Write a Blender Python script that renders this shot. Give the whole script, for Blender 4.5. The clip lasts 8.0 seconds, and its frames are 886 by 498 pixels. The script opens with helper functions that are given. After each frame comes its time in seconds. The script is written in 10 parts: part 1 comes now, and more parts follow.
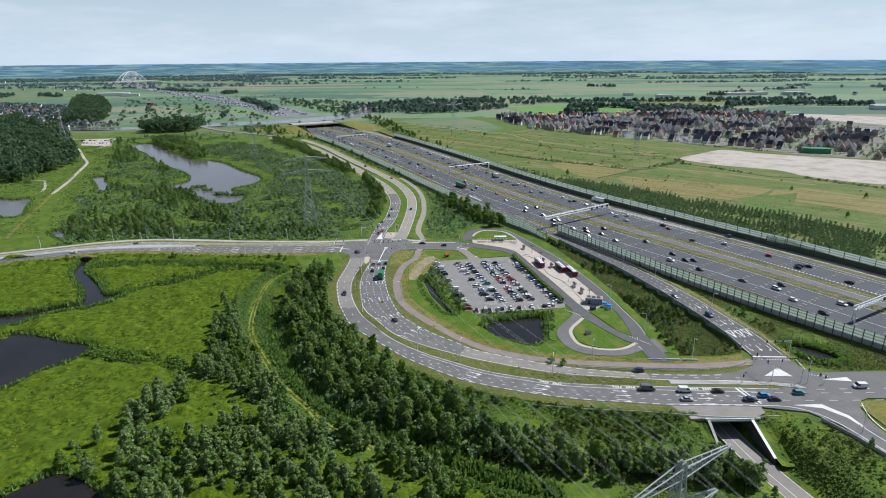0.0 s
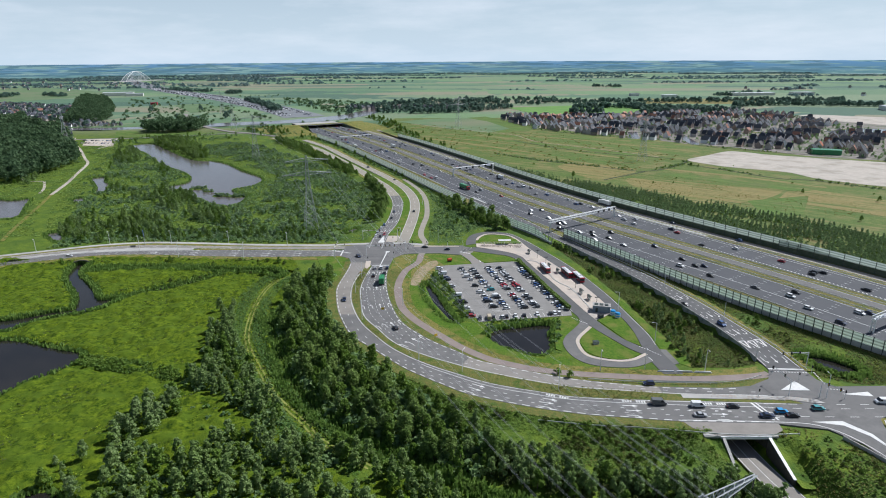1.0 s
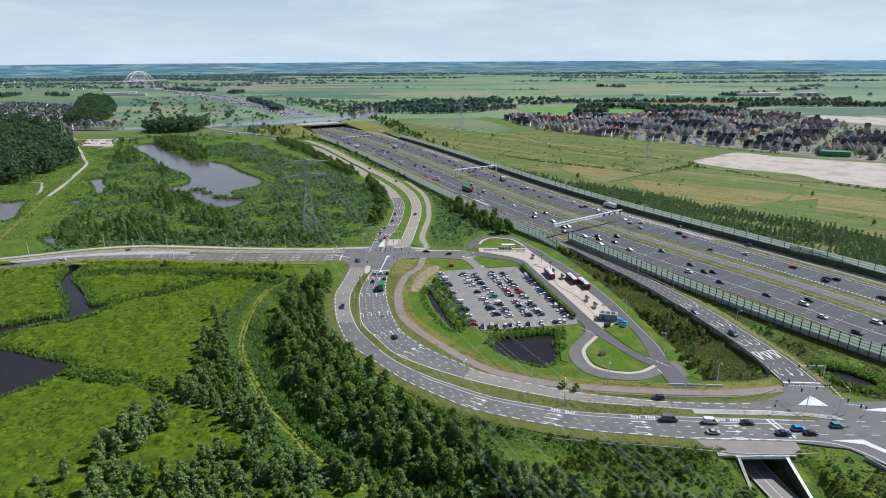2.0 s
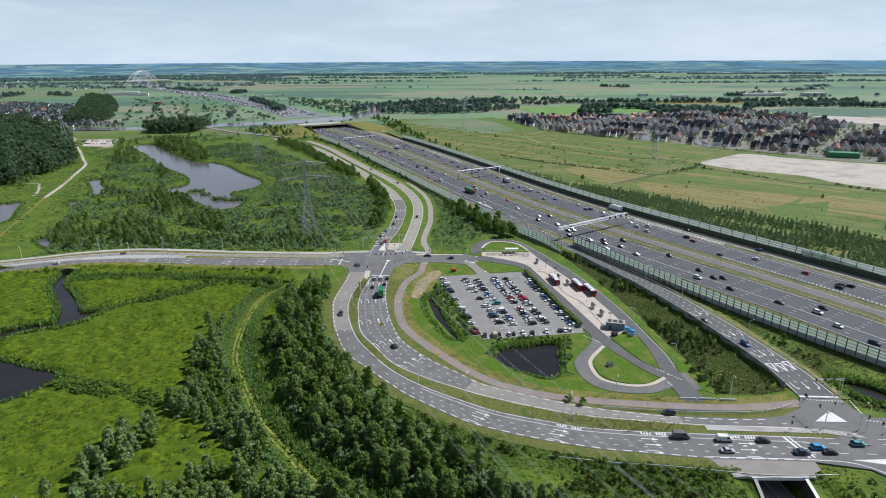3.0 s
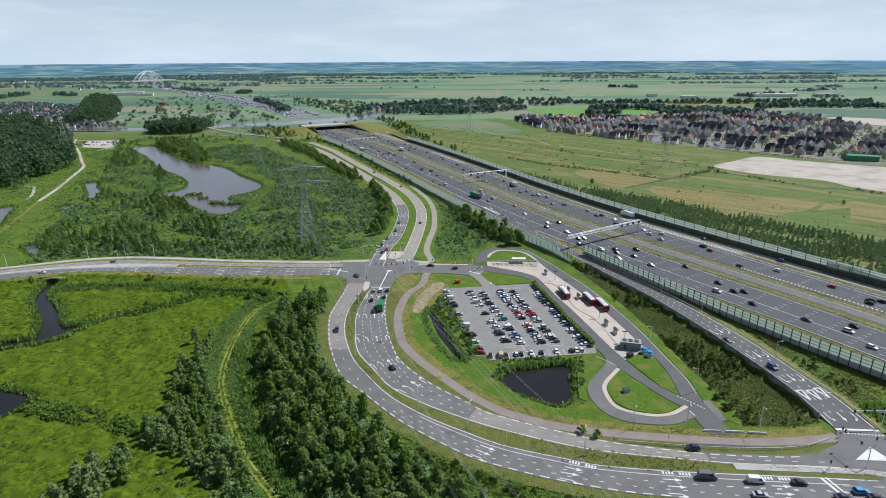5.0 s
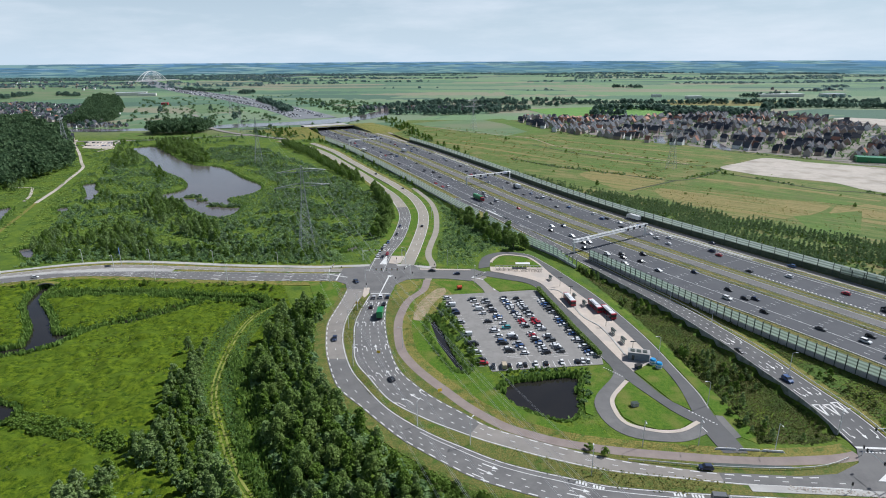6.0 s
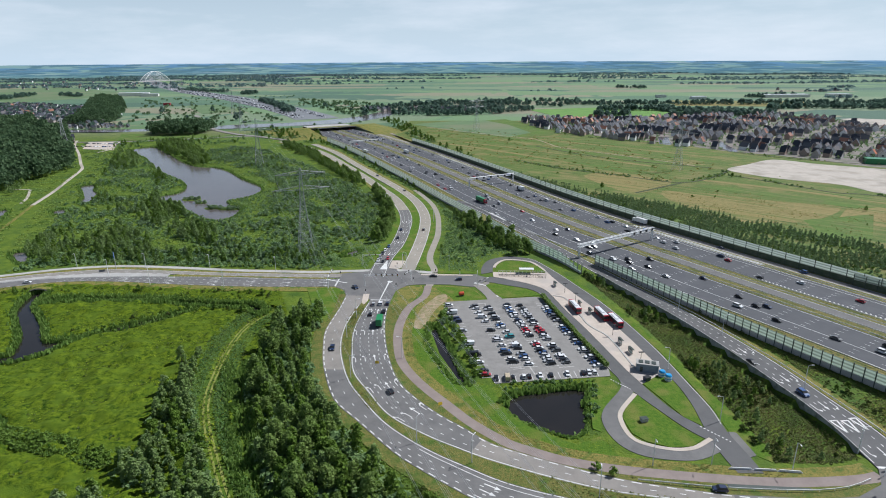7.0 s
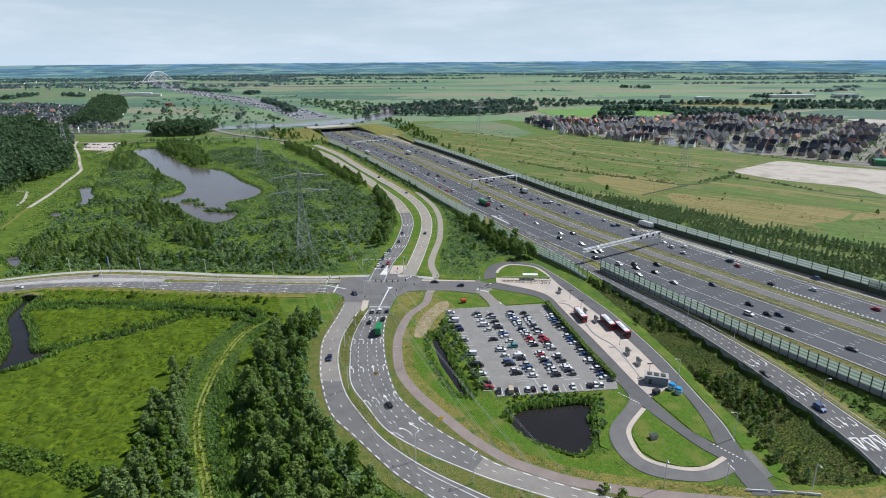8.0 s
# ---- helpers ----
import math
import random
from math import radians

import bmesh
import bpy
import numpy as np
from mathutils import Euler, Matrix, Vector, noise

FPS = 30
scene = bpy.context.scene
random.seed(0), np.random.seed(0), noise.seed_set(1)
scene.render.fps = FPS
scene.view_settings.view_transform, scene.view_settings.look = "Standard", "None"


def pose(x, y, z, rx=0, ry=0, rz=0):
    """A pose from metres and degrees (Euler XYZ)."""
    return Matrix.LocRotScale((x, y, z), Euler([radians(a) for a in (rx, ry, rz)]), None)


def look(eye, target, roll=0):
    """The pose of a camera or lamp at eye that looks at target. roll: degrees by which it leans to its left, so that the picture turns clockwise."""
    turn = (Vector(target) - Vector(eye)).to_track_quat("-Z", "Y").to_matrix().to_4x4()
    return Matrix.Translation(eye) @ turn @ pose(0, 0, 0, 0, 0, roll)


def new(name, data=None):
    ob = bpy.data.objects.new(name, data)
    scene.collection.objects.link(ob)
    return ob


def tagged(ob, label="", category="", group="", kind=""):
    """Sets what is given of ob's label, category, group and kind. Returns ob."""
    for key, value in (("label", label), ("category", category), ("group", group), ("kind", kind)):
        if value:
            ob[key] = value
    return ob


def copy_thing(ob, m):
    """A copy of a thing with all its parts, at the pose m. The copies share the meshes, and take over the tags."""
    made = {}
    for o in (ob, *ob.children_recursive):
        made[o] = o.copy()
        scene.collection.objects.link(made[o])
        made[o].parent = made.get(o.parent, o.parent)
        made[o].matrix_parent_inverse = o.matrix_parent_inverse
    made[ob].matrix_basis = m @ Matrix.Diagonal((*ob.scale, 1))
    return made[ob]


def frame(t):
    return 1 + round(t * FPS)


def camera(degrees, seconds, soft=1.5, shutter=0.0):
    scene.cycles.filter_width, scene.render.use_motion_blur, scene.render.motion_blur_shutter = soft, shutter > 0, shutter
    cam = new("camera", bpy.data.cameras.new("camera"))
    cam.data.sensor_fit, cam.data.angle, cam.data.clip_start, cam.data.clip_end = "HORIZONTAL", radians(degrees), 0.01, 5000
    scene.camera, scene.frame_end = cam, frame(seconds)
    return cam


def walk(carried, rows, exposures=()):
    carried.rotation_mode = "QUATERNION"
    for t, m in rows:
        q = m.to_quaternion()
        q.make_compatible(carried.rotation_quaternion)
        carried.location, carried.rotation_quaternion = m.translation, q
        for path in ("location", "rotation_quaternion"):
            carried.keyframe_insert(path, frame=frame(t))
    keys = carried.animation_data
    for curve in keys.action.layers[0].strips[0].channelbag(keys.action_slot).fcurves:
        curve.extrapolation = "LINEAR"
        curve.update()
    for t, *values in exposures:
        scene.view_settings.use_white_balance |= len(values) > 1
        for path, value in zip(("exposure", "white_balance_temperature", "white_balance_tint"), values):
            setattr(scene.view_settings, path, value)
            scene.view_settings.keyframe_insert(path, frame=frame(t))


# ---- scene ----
cam = camera(73.75, 8.0, soft=1.0)
PATH = [
    (0.0, look((0.00, 0.00, 112.75), (-0.00, 95.11, 81.86), -0.39)),
    (0.5, look((0.28, 4.51, 112.62), (-0.11, 99.61, 81.72), -0.37)),
    (1.0, look((0.72, 9.18, 112.43), (0.01, 104.28, 81.54), -0.35)),
    (1.5, look((1.10, 13.76, 112.37), (0.13, 108.87, 81.48), -0.33)),
    (3.0, look((1.98, 27.35, 112.02), (0.26, 122.44, 81.11), -0.30)),
    (3.5, look((2.19, 31.91, 111.94), (0.23, 126.99, 81.03), -0.29)),
    (4.0, look((2.47, 36.42, 111.87), (0.25, 131.49, 80.96), -0.29)),
    (4.5, look((2.78, 40.89, 111.82), (0.30, 135.96, 80.93), -0.29)),
    (6.0, look((3.54, 53.86, 111.73), (0.24, 148.91, 80.85), -0.31)),
    (6.5, look((3.79, 58.08, 111.69), (0.22, 153.12, 80.81), -0.32)),
    (7.0, look((4.00, 62.36, 111.62), (0.18, 157.41, 80.78), -0.33)),
    (7.5, look((4.19, 66.73, 111.53), (0.12, 161.78, 80.71), -0.34)),
    (8.0, look((4.36, 70.91, 111.61), (0.04, 165.94, 80.78), -0.35)),
]
walk(cam, PATH, [(0.0, 0.10, 5840, 10), (8.0, 0.10, 5840, 10)])

# ---- light ----
SUN_FROM = Vector((0.78, 0.42, 1.02)).normalized()
world = bpy.data.worlds.new("sky")
scene.world = world
world.use_nodes = True
wn, wl = world.node_tree.nodes, world.node_tree.links
wn.clear()
sky = wn.new("ShaderNodeTexSky")
sky.sky_type = "NISHITA"
sky.sun_disc = False
sky.sun_elevation = math.asin(SUN_FROM.z)
sky.sun_rotation = math.atan2(SUN_FROM.x, SUN_FROM.y)
sky.air_density, sky.dust_density, sky.ozone_density = 1.0, 0.8, 1.0
# thin summer haze, brightest towards the horizon, with a few veils of cloud
coord = wn.new("ShaderNodeTexCoord")
wsep = wn.new("ShaderNodeSeparateXYZ")
wl.new(coord.outputs["Generated"], wsep.inputs[0])
haze = wn.new("ShaderNodeMapRange")
haze.inputs["From Min"].default_value, haze.inputs["From Max"].default_value = 0.0, 0.34
haze.inputs["To Min"].default_value, haze.inputs["To Max"].default_value = 0.88, 0.0
wl.new(wsep.outputs["Z"], haze.inputs["Value"])
wmap = wn.new("ShaderNodeMapping")
wmap.inputs["Scale"].default_value = (2.2, 2.2, 11.0)
wl.new(coord.outputs["Generated"], wmap.inputs["Vector"])
veil = wn.new("ShaderNodeTexNoise")
veil.inputs["Scale"].default_value, veil.inputs["Detail"].default_value, veil.inputs["Roughness"].default_value = 1.6, 7, 0.6
wl.new(wmap.outputs[0], veil.inputs["Vector"])
veil_ramp = wn.new("ShaderNodeMapRange")
veil_ramp.inputs["From Min"].default_value, veil_ramp.inputs["From Max"].default_value = 0.46, 0.72
veil_ramp.inputs["To Max"].default_value = 0.5
wl.new(veil.outputs["Fac"], veil_ramp.inputs["Value"])
wscale = wn.new("ShaderNodeMix")
wscale.data_type, wscale.blend_type = "RGBA", "MULTIPLY"
wscale.inputs["Factor"].default_value = 1.0
wscale.inputs["B"].default_value = (0.05, 0.05, 0.05, 1)
wl.new(sky.outputs[0], wscale.inputs["A"])
whaze = wn.new("ShaderNodeMix")
whaze.data_type = "RGBA"
whaze.inputs["B"].default_value = (0.64, 0.740, 0.800, 1)
wl.new(wscale.outputs["Result"], whaze.inputs["A"])
wl.new(haze.outputs["Result"], whaze.inputs["Factor"])
wcloud = wn.new("ShaderNodeMix")
wcloud.data_type = "RGBA"
wcloud.inputs["B"].default_value = (0.84, 0.85, 0.86, 1)
wl.new(whaze.outputs["Result"], wcloud.inputs["A"])
low_sky = wn.new("ShaderNodeMapRange")
low_sky.inputs["From Min"].default_value, low_sky.inputs["From Max"].default_value = 0.2, 0.5
low_sky.inputs["To Min"].default_value, low_sky.inputs["To Max"].default_value = 1.0, 0.15
wl.new(wsep.outputs["Z"], low_sky.inputs["Value"])
veil_low = wn.new("ShaderNodeMath")
veil_low.operation = "MULTIPLY"
wl.new(veil_ramp.outputs["Result"], veil_low.inputs[0])
wl.new(low_sky.outputs["Result"], veil_low.inputs[1])
wl.new(veil_low.outputs[0], wcloud.inputs["Factor"])
wbg = wn.new("ShaderNodeBackground")
wbg.inputs["Strength"].default_value = 1.0
wout = wn.new("ShaderNodeOutputWorld")
wl.new(wcloud.outputs["Result"], wbg.inputs["Color"])
wl.new(wbg.outputs[0], wout.inputs["Surface"])
sun = new("sun", bpy.data.lights.new("sun", "SUN"))
sun.data.energy, sun.data.angle, sun.data.color = 5.0, radians(0.5), (1.0, 0.95, 0.87)
sun.matrix_world = look(SUN_FROM * 500, (0, 0, 0))


# ---- materials ----
def mat(name, base, base2=None, rough=0.8, scale=1.0, fine=0.0, bump=0.0, metal=0.0, amount=1.0, scale2=0.0, base3=None, spec=0.3):
    """A surface of two or three colours, mixed by noise of a coarse and a fine size in metres."""
    m = bpy.data.materials.new(name)
    m.use_nodes = True
    n, l = m.node_tree.nodes, m.node_tree.links
    b = n["Principled BSDF"]
    b.inputs["Roughness"].default_value = rough
    b.inputs["Metallic"].default_value = metal
    b.inputs["Specular IOR Level"].default_value = spec
    if base2 is None:
        b.inputs["Base Color"].default_value = (*base, 1)
        return m
    geo = n.new("ShaderNodeNewGeometry")
    t1 = n.new("ShaderNodeTexNoise")
    t1.inputs["Scale"].default_value = 1.0 / scale
    t1.inputs["Detail"].default_value = 8
    t1.inputs["Roughness"].default_value = 0.72
    l.new(geo.outputs["Position"], t1.inputs["Vector"])
    r1 = n.new("ShaderNodeMapRange")
    r1.inputs["From Min"].default_value, r1.inputs["From Max"].default_value = 0.36, 0.64
    r1.inputs["To Max"].default_value = amount
    l.new(t1.outputs["Fac"], r1.inputs["Value"])
    mix = n.new("ShaderNodeMix")
    mix.data_type = "RGBA"
    mix.inputs["A"].default_value, mix.inputs["B"].default_value = (*base, 1), (*base2, 1)
    l.new(r1.outputs["Result"], mix.inputs["Factor"])
    out = mix.outputs["Result"]
    if base3 is not None:
        t2 = n.new("ShaderNodeTexNoise")
        t2.inputs["Scale"].default_value = 1.0 / scale2
        t2.inputs["Detail"].default_value = 4
        l.new(geo.outputs["Position"], t2.inputs["Vector"])
        r2 = n.new("ShaderNodeMapRange")
        r2.inputs["From Min"].default_value, r2.inputs["From Max"].default_value = 0.48, 0.68
        l.new(t2.outputs["Fac"], r2.inputs["Value"])
        mix2 = n.new("ShaderNodeMix")
        mix2.data_type = "RGBA"
        mix2.inputs["B"].default_value = (*base3, 1)
        l.new(out, mix2.inputs["A"])
        l.new(r2.outputs["Result"], mix2.inputs["Factor"])
        out = mix2.outputs["Result"]
    l.new(out, b.inputs["Base Color"])
    if bump:
        t3 = n.new("ShaderNodeTexNoise")
        t3.inputs["Scale"].default_value = 1.0 / (fine or scale * 0.2)
        t3.inputs["Detail"].default_value = 5
        l.new(geo.outputs["Position"], t3.inputs["Vector"])
        bp = n.new("ShaderNodeBump")
        bp.inputs["Distance"].default_value = bump
        bp.inputs["Strength"].default_value = 1.0
        l.new(t3.outputs["Fac"], bp.inputs["Height"])
        l.new(bp.outputs["Normal"], b.inputs["Normal"])
    return m


def leaf_mat(name, dark, light, tip, own=0.55, patch=0.45, size=11.0, clear=0.38):
    """Foliage: every clump its own shade, every plant its own tone, some light through the leaves."""
    m = bpy.data.materials.new(name)
    m.use_nodes = True
    n, l = m.node_tree.nodes, m.node_tree.links
    b = n["Principled BSDF"]
    b.inputs["Roughness"].default_value = 0.6
    b.inputs["Specular IOR Level"].default_value = 0.14
    geo, info = n.new("ShaderNodeNewGeometry"), n.new("ShaderNodeObjectInfo")
    mix = n.new("ShaderNodeMix")
    mix.data_type = "RGBA"
    mix.inputs["A"].default_value, mix.inputs["B"].default_value = (*dark, 1), (*light, 1)
    l.new(geo.outputs["Random Per Island"], mix.inputs["Factor"])
    noi = n.new("ShaderNodeTexNoise")
    noi.inputs["Scale"].default_value = 1.0 / size
    noi.inputs["Detail"].default_value = 3
    l.new(geo.outputs["Position"], noi.inputs["Vector"])
    rng = n.new("ShaderNodeMapRange")
    rng.inputs["From Min"].default_value, rng.inputs["From Max"].default_value = 0.4, 0.65
    l.new(noi.outputs["Fac"], rng.inputs["Value"])
    add = n.new("ShaderNodeMath")
    add.operation = "MULTIPLY_ADD"
    add.inputs[1].default_value = own
    l.new(info.outputs["Random"], add.inputs[0])
    mul = n.new("ShaderNodeMath")
    mul.operation = "MULTIPLY"
    mul.inputs[1].default_value = patch
    l.new(rng.outputs["Result"], mul.inputs[0])
    l.new(mul.outputs[0], add.inputs[2])
    mix2 = n.new("ShaderNodeMix")
    mix2.data_type = "RGBA"
    mix2.inputs["B"].default_value = (*tip, 1)
    l.new(mix.outputs["Result"], mix2.inputs["A"])
    l.new(add.outputs[0], mix2.inputs["Factor"])
    l.new(mix2.outputs["Result"], b.inputs["Base Color"])
    tr = n.new("ShaderNodeBsdfTranslucent")
    l.new(mix2.outputs["Result"], tr.inputs["Color"])
    ms = n.new("ShaderNodeMixShader")
    ms.inputs[0].default_value = clear
    l.new(b.outputs[0], ms.inputs[1])
    l.new(tr.outputs[0], ms.inputs[2])
    l.new(ms.outputs[0], n["Material Output"].inputs["Surface"])
    return m


def streaked(m, turn, long, wide, colour, low=0.5, high=0.72, amount=0.8):
    """Lays drawn-out streaks of another colour over a surface, along a heading in degrees."""
    n, l = m.node_tree.nodes, m.node_tree.links
    b = n["Principled BSDF"]
    old = b.inputs["Base Color"].links[0].from_socket
    geo, mp = n.new("ShaderNodeNewGeometry"), n.new("ShaderNodeVectorRotate")
    mp.rotation_type = "Z_AXIS"
    mp.inputs["Angle"].default_value = -radians(turn)
    l.new(geo.outputs["Position"], mp.inputs["Vector"])
    sc = n.new("ShaderNodeVectorMath")
    sc.operation = "MULTIPLY"
    sc.inputs[1].default_value = (1 / long, 1 / wide, 0.0)
    l.new(mp.outputs[0], sc.inputs[0])
    noi = n.new("ShaderNodeTexNoise")
    noi.inputs["Scale"].default_value, noi.inputs["Detail"].default_value, noi.inputs["Roughness"].default_value = 1.0, 6, 0.65
    l.new(sc.outputs[0], noi.inputs["Vector"])
    rng = n.new("ShaderNodeMapRange")
    rng.inputs["From Min"].default_value, rng.inputs["From Max"].default_value, rng.inputs["To Max"].default_value = low, high, amount
    l.new(noi.outputs["Fac"], rng.inputs["Value"])
    mix = n.new("ShaderNodeMix")
    mix.data_type = "RGBA"
    mix.inputs["B"].default_value = (*colour, 1)
    l.new(old, mix.inputs["A"])
    l.new(rng.outputs["Result"], mix.inputs["Factor"])
    l.new(mix.outputs["Result"], b.inputs["Base Color"])
    return m


ASPHALT = mat("asphalt", (0.122, 0.120, 0.119), (0.176, 0.171, 0.167), 0.85, 7.0, 0.3, 0.01, base3=(0.145, 0.142, 0.140), scale2=45.0)
ASPHALT_SMOOTH = mat("smooth_grey_asphalt", (0.094, 0.094, 0.096), (0.126, 0.125, 0.126), 0.85, 9.0, 0.3, 0.01, base3=(0.108, 0.107, 0.108), scale2=40.0)
ASPHALT_DARK = mat("dark_asphalt", (0.074, 0.077, 0.086), (0.098, 0.101, 0.110), 0.85, 12.0, 0.3, 0.01, base3=(0.086, 0.089, 0.097), scale2=60.0)
ASPHALT_WARM = mat("worn_asphalt", (0.215, 0.198, 0.180), (0.278, 0.256, 0.232), 0.88, 8.0, 0.3, 0.01, base3=(0.236, 0.220, 0.204), scale2=40.0)
ASPHALT_TAN = mat("tan_worn_asphalt", (0.27, 0.245, 0.205), (0.33, 0.30, 0.255), 0.88, 8.0, 0.3, 0.01, base3=(0.28, 0.26, 0.225), scale2=40.0)
PARKING = mat("grey_parking_blocks", (0.190, 0.182, 0.172), (0.275, 0.264, 0.250), 0.88, 5.0, 0.3, 0.01, base3=(0.235, 0.226, 0.215), scale2=18.0)
BIKE = mat("faded_red_asphalt", (0.215, 0.175, 0.16), (0.27, 0.225, 0.205), 0.88, 6.0, 0.3, 0.01)
CONCRETE = mat("concrete", (0.36, 0.35, 0.33), (0.46, 0.45, 0.43), 0.85, 3.0, 0.4, 0.01, base3=(0.30, 0.29, 0.28), scale2=12.0)
PAVING = mat("pale_paving", (0.45, 0.385, 0.325), (0.53, 0.46, 0.395), 0.85, 5.0, 0.3, 0.01, base3=(0.40, 0.36, 0.33), scale2=14.0)
PAINT = mat("road_paint", (0.72, 0.72, 0.70), (0.55, 0.55, 0.54), 0.7, 2.0)
GRASS = mat("meadow", (0.045, 0.096, 0.006), (0.129, 0.181, 0.011), 0.9, 7.0, 0.9, 0.4, base3=(0.052, 0.101, 0.011), scale2=20.0)
MOWN = mat("mown_grass", (0.046, 0.112, 0.010), (0.112, 0.178, 0.020), 0.9, 1.2, 0.5, 0.22, base3=(0.150, 0.165, 0.038), scale2=7.0, spec=0.12)
DRY = mat("dry_verge", (0.080, 0.120, 0.018), (0.300, 0.225, 0.062), 0.9, 0.7, 0.4, 0.3, base3=(0.065, 0.120, 0.014), scale2=3.5)
WEEDY = mat("weedy_verge", (0.056, 0.096, 0.015), (0.205, 0.172, 0.048), 0.9, 0.7, 0.4, 0.3, base3=(0.062, 0.112, 0.014), scale2=3.5)
VERGE_M = mat("motorway_verge", (0.068, 0.100, 0.022), (0.270, 0.215, 0.075), 0.9, 1.8, 0.6, 0.3, base3=(0.100, 0.120, 0.03), scale2=8.0)
TRACK = mat("worn_track", (0.270, 0.270, 0.075), (0.16, 0.20, 0.035), 0.95, 1.5, 0.4, 0.1)
WATER = mat("dark_water", (0.016, 0.015, 0.014), (0.026, 0.023, 0.020), 0.09, 30.0, 1.2, 0.012, spec=0.35)
LAKE = mat("lake_water", (0.095, 0.082, 0.084), (0.120, 0.104, 0.104), 0.14, 40.0, 1.6, 0.06, spec=0.5)
LEAF_DARK = leaf_mat("tree_leaves", (0.095, 0.170, 0.034), (0.215, 0.320, 0.082), (0.235, 0.325, 0.092), 0.55, 0.45, 11.0, 0.45)
LEAF_WILLOW = leaf_mat("willow_leaves", (0.160, 0.245, 0.080), (0.335, 0.425, 0.190), (0.235, 0.335, 0.100), 0.55, 0.45, 11.0, 0.42)
LEAF_BUSH = leaf_mat("bush_leaves", (0.080, 0.155, 0.022), (0.195, 0.300, 0.048), (0.175, 0.270, 0.050))
# Marsh and sallow leaves carry extra blue in place of haze over the marsh.
LEAF_MARSH = leaf_mat("marsh_leaves", (0.098, 0.183, 0.082), (0.232, 0.355, 0.155), (0.310, 0.430, 0.180), 0.15, 0.8, 16.0, 0.5)
LEAF_SALLOW = leaf_mat("sallow_leaves", (0.140, 0.217, 0.118), (0.280, 0.378, 0.198), (0.208, 0.294, 0.155), 0.5, 0.5, 14.0, 0.5)
LEAF_SCRUB = leaf_mat("scrub_leaves", (0.034, 0.062, 0.014), (0.088, 0.130, 0.028), (0.112, 0.130, 0.036), 0.55, 0.45, 9.0, 0.35)
LEAF_HERB = leaf_mat("herb_leaves", (0.105, 0.190, 0.048), (0.205, 0.310, 0.080), (0.235, 0.310, 0.060), 0.2, 0.8, 14.0, 0.45)
VERGE_LEAF = leaf_mat("dry_weeds", (0.11, 0.14, 0.03), (0.34, 0.28, 0.085), (0.20, 0.20, 0.055))
LEAF_WOOD = leaf_mat("wood_leaves", (0.060, 0.112, 0.054), (0.140, 0.212, 0.098), (0.100, 0.168, 0.080), 0.55, 0.45, 11.0, 0.45)
REED = leaf_mat("reed_leaves", (0.105, 0.195, 0.036), (0.225, 0.340, 0.078), (0.21, 0.305, 0.078))
FIELD = mat("rough_grassland", (0.060, 0.112, 0.016), (0.135, 0.165, 0.036), 0.9, 4.0, 1.0, 0.35, base3=(0.185, 0.165, 0.058), scale2=24.0)
HAY = mat("hay_field", (0.270, 0.205, 0.080), (0.150, 0.150, 0.042), 0.9, 3.5, 1.0, 0.25, base3=(0.215, 0.175, 0.060), scale2=20.0)
PASTURE = mat("green_pasture", (0.066, 0.132, 0.016), (0.105, 0.170, 0.026), 0.9, 5.0, 1.0, 0.2, base3=(0.097, 0.126, 0.030), scale2=28.0)
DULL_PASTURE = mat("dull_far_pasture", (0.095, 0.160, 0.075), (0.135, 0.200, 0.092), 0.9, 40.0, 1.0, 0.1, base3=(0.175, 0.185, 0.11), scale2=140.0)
FAR_PASTURE = mat("bright_far_pasture", (0.105, 0.225, 0.048), (0.145, 0.265, 0.060), 0.9, 30.0, 1.0, 0.1)
for m_ in (FIELD, HAY, PASTURE):
    streaked(m_, -37.5, 90.0, 5.0, (0.300, 0.235, 0.105), 0.52, 0.70, 0.75 if m_ is HAY else 0.45)
    streaked(m_, -37.5, 110.0, 7.0, (0.060, 0.125, 0.014), 0.50, 0.62, 0.7)
    streaked(m_, -37.5, 60.0, 3.5, (0.030, 0.055, 0.010), 0.57, 0.70, 0.9)
SAND = mat("bare_sand", (0.41, 0.365, 0.315), (0.49, 0.445, 0.39), 0.95, 7.0, 1.0, 0.25, base3=(0.31, 0.28, 0.235), scale2=22.0)
EARTH = mat("bare_earth", (0.30, 0.23, 0.16), (0.40, 0.32, 0.23), 0.95, 2.0, 0.4, 0.05)
MUD = mat("ditch_mud", (0.03, 0.04, 0.018), (0.055, 0.07, 0.02), 0.8, 4.0, 0.5, 0.1)
STEEL = mat("galvanised_steel", (0.42, 0.44, 0.46), (0.55, 0.56, 0.57), 0.45, 1.5, metal=0.7)
WHITE_STEEL = mat("white_painted_steel", (0.74, 0.75, 0.75), (0.66, 0.67, 0.68), 0.5, 1.5)
DARK_STEEL = mat("dark_green_steel", (0.045, 0.06, 0.055), (0.07, 0.085, 0.075), 0.5, 1.5, metal=0.3)
BLACK = mat("black_plastic", (0.02, 0.02, 0.022), (0.035, 0.035, 0.036), 0.5, 0.5)
BLUE_SIGN = mat("blue_sign", (0.02, 0.12, 0.42), (0.03, 0.15, 0.46), 0.4, 1.0)
YELLOW = mat("yellow_paint", (0.75, 0.50, 0.03), (0.65, 0.44, 0.04), 0.5, 0.5)
IVY_WALL = mat("overgrown_wall", (0.06, 0.085, 0.05), (0.11, 0.125, 0.085), 0.8, 3.0, 0.3, 0.05)


